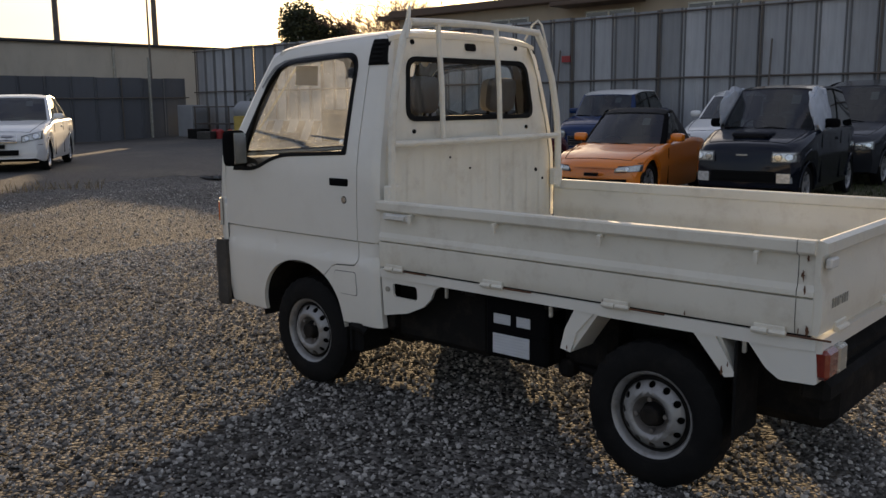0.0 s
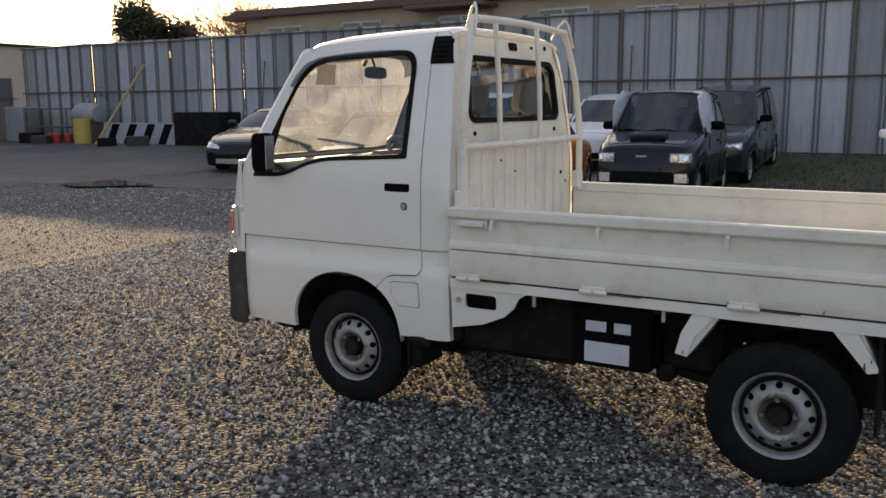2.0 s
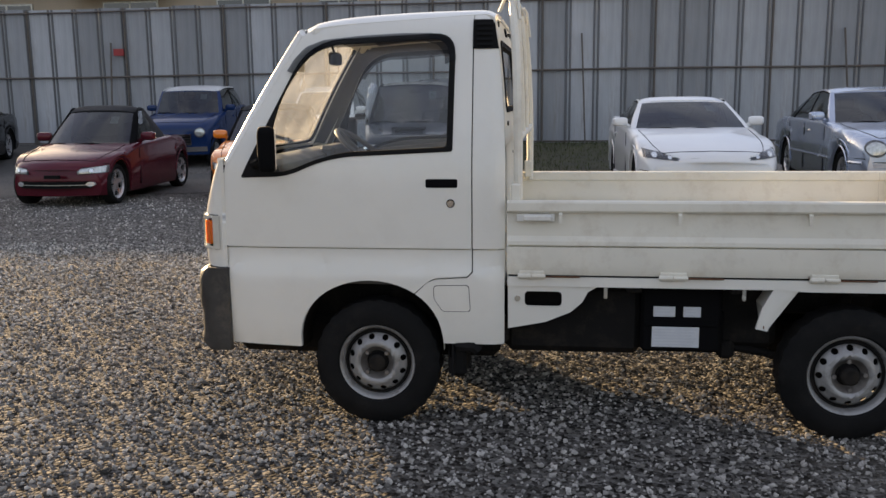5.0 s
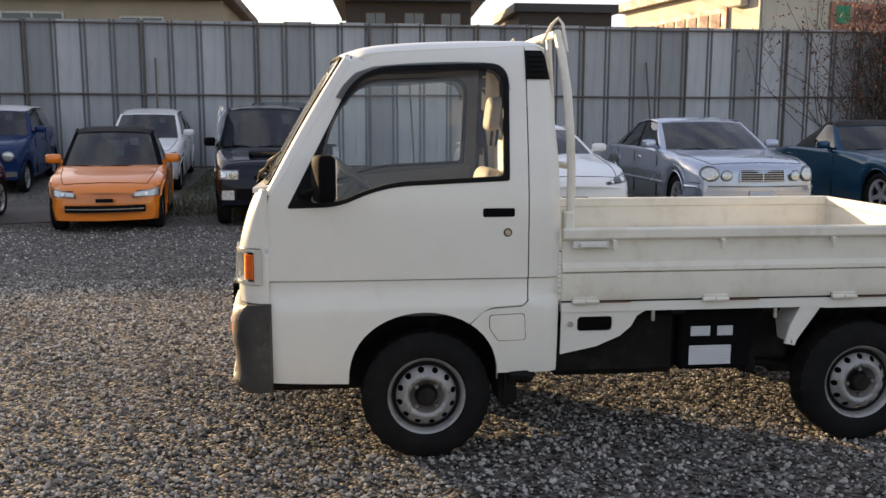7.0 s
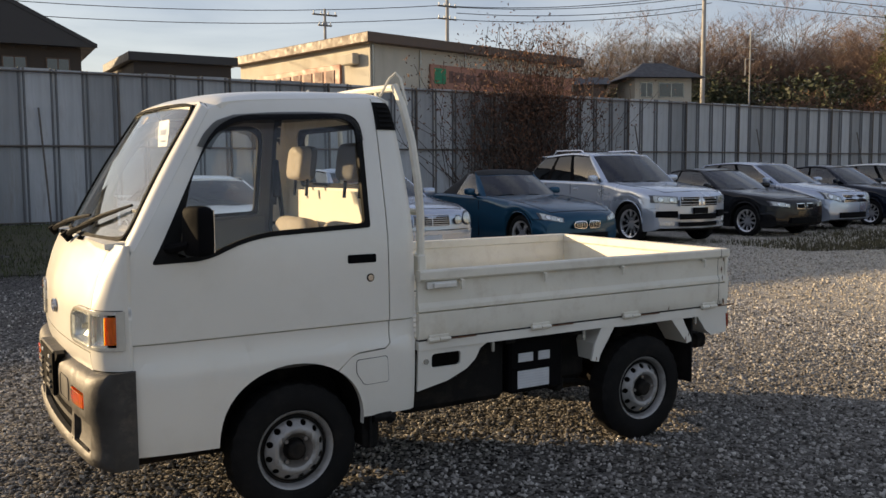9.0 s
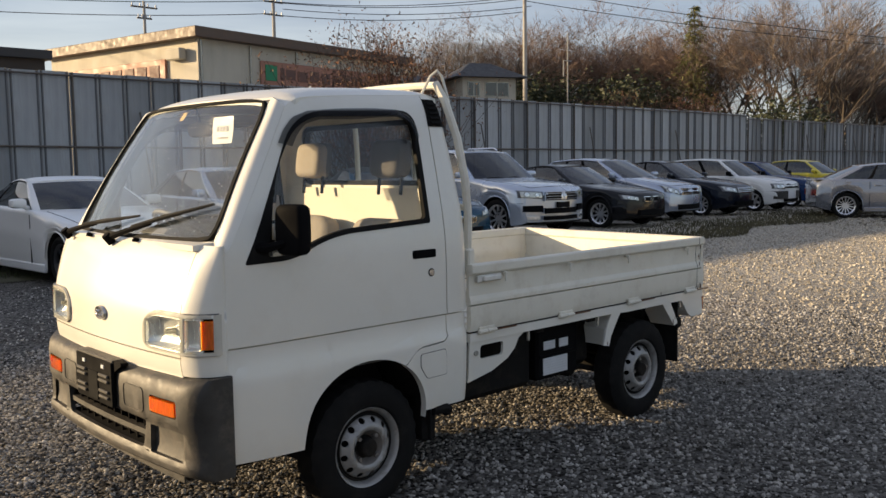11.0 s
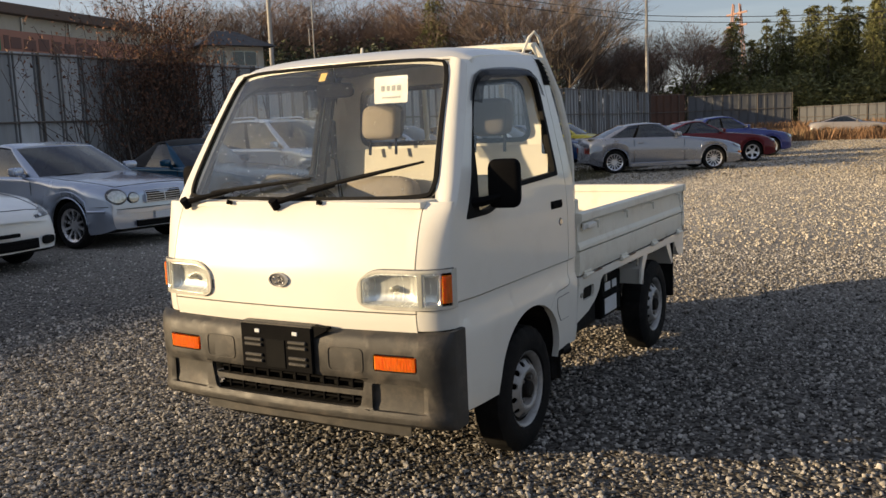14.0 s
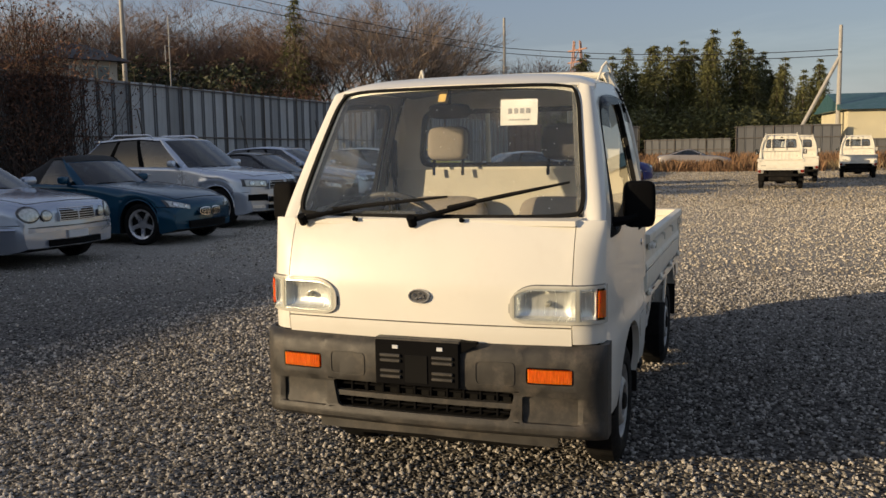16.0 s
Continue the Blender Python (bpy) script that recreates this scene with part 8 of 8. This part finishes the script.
pole("tall grey concrete utility pole", (48.6, 41.5), 17.0, ((15.6, 1.8), (14.4, 1.8)), 0.19)
pole("thin steel antenna mast", (52.2, 40.3), 11.5, (), 0.07)
mast = thing("aerial", "metal television aerial on a mast", "aerial", m=pose(52.2, 40.3, 9.0))
Build().tube([(-0.9, 0, 1.2), (0.9, 0, 1.2)], 0.03, 5).tube([(0, 0, 0), (0, 0, 2.6)], 0.03, 5).tube([(-0.5, 0, -0.8), (-0.5, 0, 0.4), (0.4, 0, 0.4)], 0.05, 6).make("antenna", CONCRETE, mast)
pole("slender concrete utility pole behind the fence", (64.0, 17.8), 11.6, (), 0.15)
pole("concrete utility pole with a leaning prop", (62.5, -6.2), 9.4, ((7.6, 0.8),), 0.18, brace=(-0.4, 3.6, 0))
pole("dark utility pole with transformers", (-38.6, 16.3), 9.6, ((8.9, 1.6),), 0.17, mat=RAIL, transformer=True, ang=60)
# dark rail material puts this pole's backlit look into its colour
pole("tall utility pole with a cable box", (-41.5, 23.15), 12.0, ((10.6, 1.2), (7.4, 0.7)), 0.17, mat=RAIL)
pole("thin lamp post by the wall", (-28.2, 15.0), 5.8, ((5.6, 0.5),), 0.05, mat=RAIL)
pole("wooden utility pole with crossarms", (33.2, 51.8), 14.6, ((13.3, 1.6), (12.4, 1.6)), 0.17)
pole("short pole with a bracket arm", (23.6, 52.0), 12.3, ((11.9, 1.8), (11.2, 1.0)), 0.13)
WIRE = material("black_cable", (0.02, 0.02, 0.02), 0.6)


def wire(a, c, sag, r=0.02):
    a, c = Vector(a), Vector(c)
    root = Build().tube([a.lerp(c, t) - Vector((0, 0, sag * 4 * t * (1 - t))) for t in steps(0, 1, 14)], r, 4).make("overhead_wire", WIRE)
    return tagged(root, "thin black overhead cable", "cable", "overhead cables")


for za, zc, off in ((13.9, 13.3, -0.8), (13.9, 13.3, 0.3), (13.4, 12.9, 0.8), (12.9, 12.4, 0.0)):
    wire((48.6 + off, 41.5, za), (33.2 + off, 51.8, zc), 0.5, 0.026)
for za, zc in ((14.6, 9.3), (13.7, 8.9)):
    wire((48.6, 41.5, za), (64.0, 17.8, zc), 0.35, 0.026)
    wire((64.0, 17.8, zc), (62.5, -6.2, zc - 1.5), 0.45, 0.026)
    wire((33.2, 51.8, za - 1.2), (-4.0, 66.0, za - 1.0), 0.9, 0.026)
for dz, c in ((9.1, 0), (8.6, 0.4), (7.0, 0.8)):
    wire((-38.6, 16.3, dz), (-41.5, 23.15, dz + 1.3), 0.3)
    wire((-38.6, 16.3, dz), (-46, -30, dz), 0.8)
    wire((-41.5, 23.15, dz + 1.3), (-30, 70, dz + 1), 0.8)
pyl = thing("pylon", "distant steel lattice power pylon", "pylon", m=pose(340, 66, 0) @ Matrix.Scale(1.12, 4))
b = Build()
for s in (-1, 1):
    for q in (-1, 1):
        b.tube([(s * 4, q * 4, 0), (s * 1.0, q * 1.0, 38)], 0.25, 4)
for z in (12, 22, 30, 36):
    k = lerp(4, 1, z / 38)
    b.tube([(-k, -k, z), (k, k, z - 5)], 0.15, 4).tube([(k, -k, z), (-k, k, z - 5)], 0.15, 4)
for z in (31, 35):
    b.tube([(-4, -4, z), (4, 4, z)], 0.3, 4)
b.make("lattice", material("pale_lattice_paint", (0.42, 0.25, 0.19), 0.7, vary=0.1, scale=0.3), pyl)

# ---- trees ----
BARK = material("grey_brown_bark", (0.085, 0.067, 0.052), 0.9, vary=0.25, scale=4, bump=0.3, bscale=20)
TWIG = material("brown_twigs", (0.20, 0.155, 0.125), 0.9, vary=0.25, scale=1.5)
REDTWIG = material("reddish_twigs", (0.19, 0.125, 0.095), 0.9, vary=0.25, scale=1.5)
RUSTTWIG = material("russet_twigs", (0.20, 0.098, 0.068), 0.9, vary=0.25, scale=1.5)
EVERG = material("dark_evergreen_leaves", (0.038, 0.046, 0.019), 0.7, vary=0.3, scale=1.0, rand=0.5, island=True)
CEDAR = material("cedar_foliage", (0.120, 0.122, 0.042), 0.75, vary=0.3, scale=0.6, rand=0.55, island=True)
OLIVE = material("olive_undergrowth", (0.085, 0.064, 0.034), 0.85, vary=0.3, scale=1.0, rand=0.5, island=True)


def bare_tree(seed, h, spread=1.0):
    """Trunk, forking limbs and a domed crown of fine bare twigs."""
    rng = random.Random(seed)
    root = thing("bare_tree", "leafless winter tree with a domed crown of fine twigs", "tree", "bare woodland trees")
    trunk, limb = Build(), Build()
    v, f = [], []
    share = (0.20, 0.30, 0.21, 0.135, 0.085, 0.055)
    forks = (5, 5, 5, 6, 6)
    thick = (0.017, 0.0080, 0.0032, 0.0011)

    def grow(p, d, level):
        length = h * share[level] * rng.uniform(0.7, 1.25)
        if level >= 4:
            w = d.cross(Vector((rng.gauss(0, 1), rng.gauss(0, 1), rng.gauss(0, 1)))).normalized() * (0.013 if level == 4 else 0.0105)
            n = len(v)
            v.extend([p - w, p + w, p + d * length])
            f.append((n, n + 1, n + 2))
            pts = [p, p + d * length * 0.5, p + d * length]
        else:
            pts = [p]
            k = 4 if level < 2 else 3
            for _ in range(k):
                d = (d + Vector((rng.gauss(0, 0.16), rng.gauss(0, 0.16), rng.gauss(0.03, 0.10))) * (0.4 if level == 0 else 1)).normalized()
                pts.append(pts[-1] + d * length / k)
            r = h * thick[level]
            (trunk if level < 1 else limb).tube(pts, [r * lerp(1, 0.62, i / k) for i in range(k + 1)], (7, 5, 4, 3)[level], cap=False)
        if level == 5:
            return
        for k in range(forks[level]):
            at = pts[-1] if k == 0 else pts[rng.randrange(max(1, len(pts) // 2), len(pts))]
            out = Vector((rng.gauss(0, 1), rng.gauss(0, 1), 0)).normalized() * spread
            if level:
                out = (out + Vector((p.x, p.y, 0)).normalized() * 0.35) if p.x or p.y else out
            lean = rng.uniform(0.45, 1.1) if k else rng.uniform(0.1, 0.4)
            grow(at, (d + out * lean + Vector((0, 0, 0.22 if level < 3 else 0.05))).normalized(), level + 1)
    grow(Vector((0, 0, 0)), Vector((0, 0, 1)), 0)
    trunk.make("trunk", BARK, root)
    limb.make("branchwork", BARK, root)
    me = bpy.data.meshes.new("bare_crown")
    me.from_pydata([tuple(q) for q in v], [], f)
    me.materials.append(TWIG if seed % 2 else REDTWIG)
    crown_ = new("bare_crown", me)
    crown_.parent = root
    tagged(crown_, kind="stuff")
    return root


def leaf_mesh(name, mat, parent, spots, size, seed, flat=0.5, wide=0.45):
    """A crown of many small leaf sheets at the given spots."""
    rng = random.Random(seed)
    v, f = [], []
    for p in spots:
        a = Vector((rng.gauss(0, 1), rng.gauss(0, 1), rng.gauss(0, flat))).normalized()
        c = a.cross(Vector((rng.gauss(0, 1), rng.gauss(0, 1), rng.gauss(0, 1)))).normalized()
        s = size * rng.uniform(0.5, 1.3)
        n = len(v)
        v += [p - a * s + c * s * wide, p - a * s * 0.6 - c * s * wide, p + a * s]
        f += [(n, n + 1, n + 2)]
    me = bpy.data.meshes.new(name)
    me.from_pydata([tuple(q) for q in v], [], f)
    me.materials.append(mat)
    ob = new(name, me)
    ob.parent = parent
    return ob


def bush(seed, w, h, mat, label, name="bush", n=1700, size=0.16, wide=0.45):
    rng = random.Random(seed)
    root = thing(name, label, "bush", "undergrowth")
    lobes = [(Vector((rng.uniform(-w, w) * 0.38, rng.uniform(-w, w) * 0.38, h * rng.uniform(0.25, 0.72))), rng.uniform(0.22, 0.42) * min(w, h)) for _ in range(9)]
    spots = []
    for _ in range(n):
        c, r = rng.choice(lobes)
        d = Vector((rng.gauss(0, 1), rng.gauss(0, 1), rng.gauss(0, 1))).normalized()
        q = c + d * r * rng.uniform(0.35, 1.15)
        q.z = max(q.z, 0.05)
        spots.append(q)
    leaf_mesh("crown", mat, root, spots, size, seed, 0.5 if wide > 0.2 else 1.5, wide)
    b = Build()
    for c, r in lobes:
        b.tube([(0, 0, 0), c * 0.5 + Vector((0, 0, 0.1)), c], [0.05 * h / 3, 0.035 * h / 3, 0.015], 5)
    b.make("stems", BARK, root)
    return root


def conifer(seed, h, wide=0.27):
    """A pointed evergreen with tiers of drooping sprays."""
    rng = random.Random(seed)
    root = thing("conifer", "tall feathery dark green conifer", "tree", "evergreen grove")
    Build().tube([(0, 0, 0), (0.05, 0, h * 0.5), (0, 0.05, h * 0.97)], [h * 0.016, h * 0.010, 0.02], 7).make("trunk", BARK, root)
    v, f = [], []
    tiers = int(h * 2.3)
    for k in range(tiers):
        t = (k + rng.uniform(-0.3, 0.3)) / tiers
        z = h * (0.05 + 0.94 * max(t, 0))
        for j in range(11):
            a = rng.uniform(0, math.tau)
            out = Vector((math.cos(a), math.sin(a), 0))
            reach = h * wide * (1 - 0.99 * max(t, 0)) ** 0.85 * rng.uniform(0.55, 1.15) + 0.10
            for q in range(int(lerp(23, 9, max(t, 0)))):
                u = rng.random() ** 0.55
                p = out * reach * u + Vector((rng.gauss(0, 0.10), rng.gauss(0, 0.10), z + 0.35 * reach * u - 0.85 * reach * u * u + rng.gauss(0, 0.05)))
                tip = (out * rng.uniform(0.2, 1.0) + Vector((rng.gauss(0, 0.5), rng.gauss(0, 0.5), rng.uniform(-1.1, 0.2)))).normalized() * rng.uniform(0.22, 0.55)
                w = tip.cross(Vector((rng.gauss(0, 0.5), rng.gauss(0, 0.5), 1))).normalized() * rng.uniform(0.035, 0.075)
                n = len(v)
                v.extend([p - w, p + w, p + tip])
                f.append((n, n + 1, n + 2))
    me = bpy.data.meshes.new("crown")
    me.from_pydata([tuple(q) for q in v], [], f)
    me.materials.append(CEDAR)
    new("crown", me).parent = root
    return root


rng = random.Random(77)


def scatter(protos, places, s0, s1):
    for i, (x, y) in enumerate(places):
        src = protos[i % len(protos)]
        m = pose(x, y, 0, 0, 0, rng.uniform(0, 360)) @ Matrix.Scale(rng.uniform(s0, s1), 4)
        if i < len(protos):
            src.matrix_basis = m
        else:
            copy_thing(src, m)


def arc(n, a0, a1, d0, d1):
    out = []
    for i in range(n):
        a = radians(lerp(a0, a1, (i + rng.uniform(-0.4, 0.4)) / (n - 1)))
        d = rng.uniform(d0, d1)
        out.append((-2 + d * math.cos(a), -3 + d * math.sin(a)))
    rng.shuffle(out)
    return out


scatter([bare_tree(s, 14.0, w) for s, w in ((1, 1.0), (2, 1.15), (3, 0.9), (4, 1.1), (5, 1.0), (6, 1.2))], arc(2, 48.4, 49.4, 72, 80) + arc(10, 33, 46, 79, 90) + arc(7, 31, 45, 78, 90) + arc(8, 22.8, 31.5, 70, 80), 0.97, 1.15)
scatter([bare_tree(s, 9.5, 0.9) for s in (9, 10)], arc(13, 14.6, 23.5, 76, 86), 0.88, 1.12)
scatter([bush(s, 7.0, 10.0, m, lab, "brushwood", 5200, 0.34, 0.045) for s, m, lab in ((22, TWIG, "dense brown brushwood in the wood"), (23, REDTWIG, "dense reddish-brown brushwood in the wood"))], arc(6, 33, 46, 88, 98), 0.7, 0.9)
scatter([bush(s, 9.0, 11.5, EVERG, "dark evergreen trees under the bare crowns", "evergreen_clump", 7000, 0.22, 0.6) for s in (26, 28)], arc(26, 31.5, 48.0, 71, 80), 0.70, 0.98)
scatter([bush(s, 6.0, 4.2, m, "brown winter undergrowth", "undergrowth", 3200, z, w) for s, m, z, w in ((31, OLIVE, 0.26, 0.05), (32, TWIG, 0.30, 0.04), (33, REDTWIG, 0.30, 0.045))], arc(6, 14, 23, 80, 88) + arc(9, 23, 33, 64, 76) + arc(9, 35, 48, 66, 76), 0.7, 1.2)
scatter([bush(34, 8.0, 6.6, RUSTTWIG, "broad reddish bare shrub at the edge of the wood", "shrub", 9000, 0.30, 0.035)], [(48.5, 33.6), (53.5, 31.2), (43.0, 37.6)], 0.8, 1.0)
scatter([bush(41, 4.6, 4.6, EVERG, "round evergreen tree behind the fence", "evergreen_tree", 5600, 0.13)], [(54.5, 23.3)], 1.3, 1.31)
tall = conifer(57, 14.0, 0.25)
tall.matrix_basis = pose(60.5, 34.3, 0)
tall.children[1].data.materials[0] = EVERG
scatter([bush(s, 7.0, 9.5, EVERG, "dark evergreen tree at the edge of the wood", "evergreen_clump", 8000, 0.17, 0.55) for s in (27,)], [(50.5, 56.0)], 1.1, 1.12)
grove = [(k % 34) / 33 for k in range(68)]
protos = [conifer(s, 12.0) for s in (51, 52, 53, 54)]
for i, t in enumerate(grove):
    m = pose(lerp(79, 88, t) + rng.uniform(-2, 9), lerp(15.5, -6.5, t) + rng.uniform(-1.2, 1.2), 0, 0, 0, rng.uniform(0, 360)) @ Matrix.Scale((0.80 + 0.33 * math.sin(math.pi * min(t * 0.9 + 0.05, 1))) * rng.uniform(0.80, 1.14), 4)
    if i < 4:
        protos[i].matrix_basis = m
    else:
        copy_thing(protos[i % 4], m)
scatter([bush(61, 6.0, 6.0, CEDAR, "dark undergrowth below the conifers", "grove_undergrowth", 4000, 0.2)], [(lerp(77, 86, k / 9), lerp(18, -8, k / 9)) for k in range(10)], 0.8, 1.1)
scatter([bush(71, 2.5, 7.2, EVERG, "clipped evergreen tree behind the fence", "evergreen_tree", 24000, 0.10)], [(-28.8, 24.0)], 1.08, 1.1)
scatter([bare_tree(8, 8.0)], [(-25.8, 26.5), (-29.5, 30.0), (-22.5, 33.0)], 0.95, 1.05)
scatter([bush(81, 2.6, 4.3, EVERG, "small shrub behind the fence", "shrub", 900, 0.12)], [(-22.8, 17.6), (-2.2, 34.0)], 0.95, 1.3)

# creeper on the fence
vine = thing("creeper", "leafless reddish creeper hanging over the fence", "climbing plant", m=pose(13.5, 15.85, 0))
rv = random.Random(5)
b = Build()
tips = []
for k in range(300):
    x, z = rv.gauss(0, 1.35), 0.3
    p = Vector((x * 0.6, 0, z))
    pts = [p]
    top = rv.uniform(1.6, 3.9) + 1.2 * max(0, 1 - abs(x) / 2.2)
    for j in range(7):
        p = p + Vector((rv.gauss(x * 0.06, 0.26), rv.gauss(-0.02, 0.05), top / 7))
        p.y = min(max(p.y, -0.5), 0.25) if p.z < 3.5 else p.y + rv.gauss(0.0, 0.12)
        pts.append(p.copy())
        if p.z > 1.4:
            tips += [p + Vector((rv.gauss(0, 0.3), rv.gauss(-0.05, 0.15), rv.gauss(0, 0.22))) for _ in range(3 if p.z < 2.8 else 9)]
    b.tube(pts, [0.012] * 4 + [0.008] * 4, 3, cap=False)
tagged(b.make("bare_vine", material("dark_vine", (0.055, 0.038, 0.030), 0.9, vary=0.25, scale=3), vine), kind="stuff")
leaf_mesh("leaves", material("red_brown_leaves", (0.135, 0.066, 0.040), 0.85, vary=0.3, scale=3, rand=0.5, island=True), vine, tips, 0.05, 6, 1.0)

# ---- clutter along the north-west corner ----
cab_ = Build().box(-26.35, -25.35, 14.9, 15.55, 0.25, 1.45, 0.03)
# white lowered to grey: the backlit darkness is put into the colour
BACKLITWHITE = material("backlit_white_paint", (0.26, 0.27, 0.28), 0.6, vary=0.1, scale=3)
tagged(cab_.make("metal_cabinet", BACKLITWHITE), "white metal cabinet against the fence", "cabinet")
rack = thing("tool_rack", "dark steel rack full of scrap and red cans", "rack", m=pose(-25.0, 15.3, 0.25))
for x in (0, 2.1):
    for y in (-0.5, 0.1):
        Build().tube([(x, y, 0), (x, y, 1.15)], 0.03, 5).make("upright", RAIL, rack)
for z in (0.5, 1.1):
    Build().box(-0.05, 2.15, -0.55, 0.15, z, z + 0.04, 0.005).make("shelf", RAIL, rack)
REDCAN = material("red_can", (0.32, 0.03, 0.03), 0.5)
for k in range(6):
    c = Build().lathe([(0, 0.0), (0.13, 0.0), (0.14, 0.05), (0.14, 0.32), (0.05, 0.38), (0, 0.38)], 12, pose(-24.9 + 0.45 * k, 14.55 + 0.1 * (k % 2), 0.22) @ Matrix.Rotation(radians(90), 4, "X"))
    tagged(c.make("jerry_can", REDCAN), "red round can standing before the rack", "can", "red cans")
tank = thing("water_tank", "white rounded plastic tank on a frame", "tank", m=pose(-22.6, 15.1, 0.2))
Build().lathe([(0, -0.55), (0.25, -0.52), (0.36, -0.3), (0.36, 0.3), (0.25, 0.52), (0, 0.55)], 18, pose(0.4, 0, 1.0) @ Matrix.Rotation(radians(90), 4, "Z")).make("shell", BACKLITWHITE, tank)
for x in (0.0, 0.8):
    Build().box(x - 0.03, x + 0.03, -0.3, 0.3, 0.0, 0.72, 0.005).make("leg", RAIL, tank)
drum = Build().lathe([(0, 0.0), (0.26, 0.0), (0.27, 0.3), (0.26, 0.6), (0.27, 0.85), (0, 0.86)], 16, pose(-21.9, 14.6, 0.2) @ Matrix.Rotation(radians(90), 4, "X"))
tagged(drum.make("drum", material("yellow_drum", (0.45, 0.33, 0.08), 0.6)), "yellow steel drum beside the fence", "drum")
ban = thing("striped_panel", "white barrier panel with dark slanted stripes leaning on the fence", "barrier", m=pose(-21.4, 14.9, 0.2, -14, 0, 0))
Build().box(0, 5.2, -0.03, 0.03, 0, 0.75, 0.01).make("board", BACKLITWHITE, ban)
for x in (0.25, 1.05, 1.85, 2.6):
    Build().prism([(x, 0.06), (x + 0.34, 0.06), (x + 0.52, 0.70), (x + 0.18, 0.70)], lambda a, c: (a, -0.036, c), (0, 0.004, 0)).make("stripe", BLACKP, ban)
crate = Build().box(-17.9, -16.0, 14.7, 15.6, 0.2, 1.25, 0.04)
tagged(crate.make("steel_bin", CHASSIS), "dark steel bin by the fence", "bin")
tagged(Build().tube([(-21.1, 14.4, 0.2), (-20.3, 15.85, 2.75)], 0.04, 8).make("scaffold_pipe", material("yellow_pipe", (0.40, 0.30, 0.12), 0.6)), "yellowish pipe leaning on the fence", "pipe")
b = Build().box(-26.90, -26.80, 14.1, 14.16, 0.2, 3.2)
tagged(b.make("conduit", LENSGREY), "pale vertical conduit on the wall", "pipe")
for k, (x, y, s) in enumerate(((-24.2, 14.4, 0.35), (-23.4, 14.2, 0.28), (-20.0, 14.0, 0.25), (-19.0, 14.3, 0.3))):
    bx = Build().box(-s, s, -s * 0.7, s * 0.7, 0, s * 1.1, 0.02, pose(x, y, 0.22, 0, 0, 20 * k))
    tagged(bx.make("scrap_box", [CHASSIS, BUMPER][k % 2]), "small dark box of scrap on the asphalt", "box", "scrap boxes")
tagged(Build().box(-9.75, -9.50, 15.86, 15.90, 2.40, 2.56, 0.005).make("red_marker", REDCAN), "small red plate on the fence", "plate")

# ---- other kei trucks at the far end ----
for x, y, rz in ((26.1, -1.85, 179.0), (31.2, -2.55, 178.0), (35.8, -5.0, 176.0)):
    d = Vector((math.cos(radians(rz)), math.sin(radians(rz))))
    t = copy_thing(truck, pose(x - d.x * 2.4, y - d.y * 2.4, 0, 0, 0, rz))
    tagged(t, "white kei truck parked with its tailgate to the yard", "truck", "far kei trucks")
car("grey wreck of a coupe in tall dry grass", (50.3, 1.1), 96, L=4.3, W=1.7, H=1.25, wb=2.5, fo=0.85, r=0.3, top=[(-0.85, 0.52), (-0.78, 0.62), (-0.3, 0.76), (0.5, 0.86), (1.5, 0.9), (2.8, 0.92), (3.3, 0.88), (3.45, 0.76)],
    A=0.55, B=1.3, C=2.1, D=3.0, paint=car_paint("dull_grey_paint", (0.22, 0.205, 0.205), 0.1, 0.6), style="steel", pillars=(0.7,), inset=0.2, sheet=False, group="")
# shallow puddle on the asphalt
PUDDLE = material("standing_water", (0.03, 0.028, 0.025), 0.04, vary=0.1, scale=3, spec=0.6)
tagged(Build().grid(lambda a, r: (-11.2 + r * (1.15 + 0.18 * math.sin(3 * a) + 0.1 * math.sin(7 * a)) * math.cos(a), 6.7 + r * (0.55 + 0.1 * math.sin(4 * a + 1)) * math.sin(a), 0.035), steps(0, math.tau, 40), [0.0, 1.0]).make("puddle", PUDDLE), "shallow puddle on dark asphalt", "puddle", kind="structure")
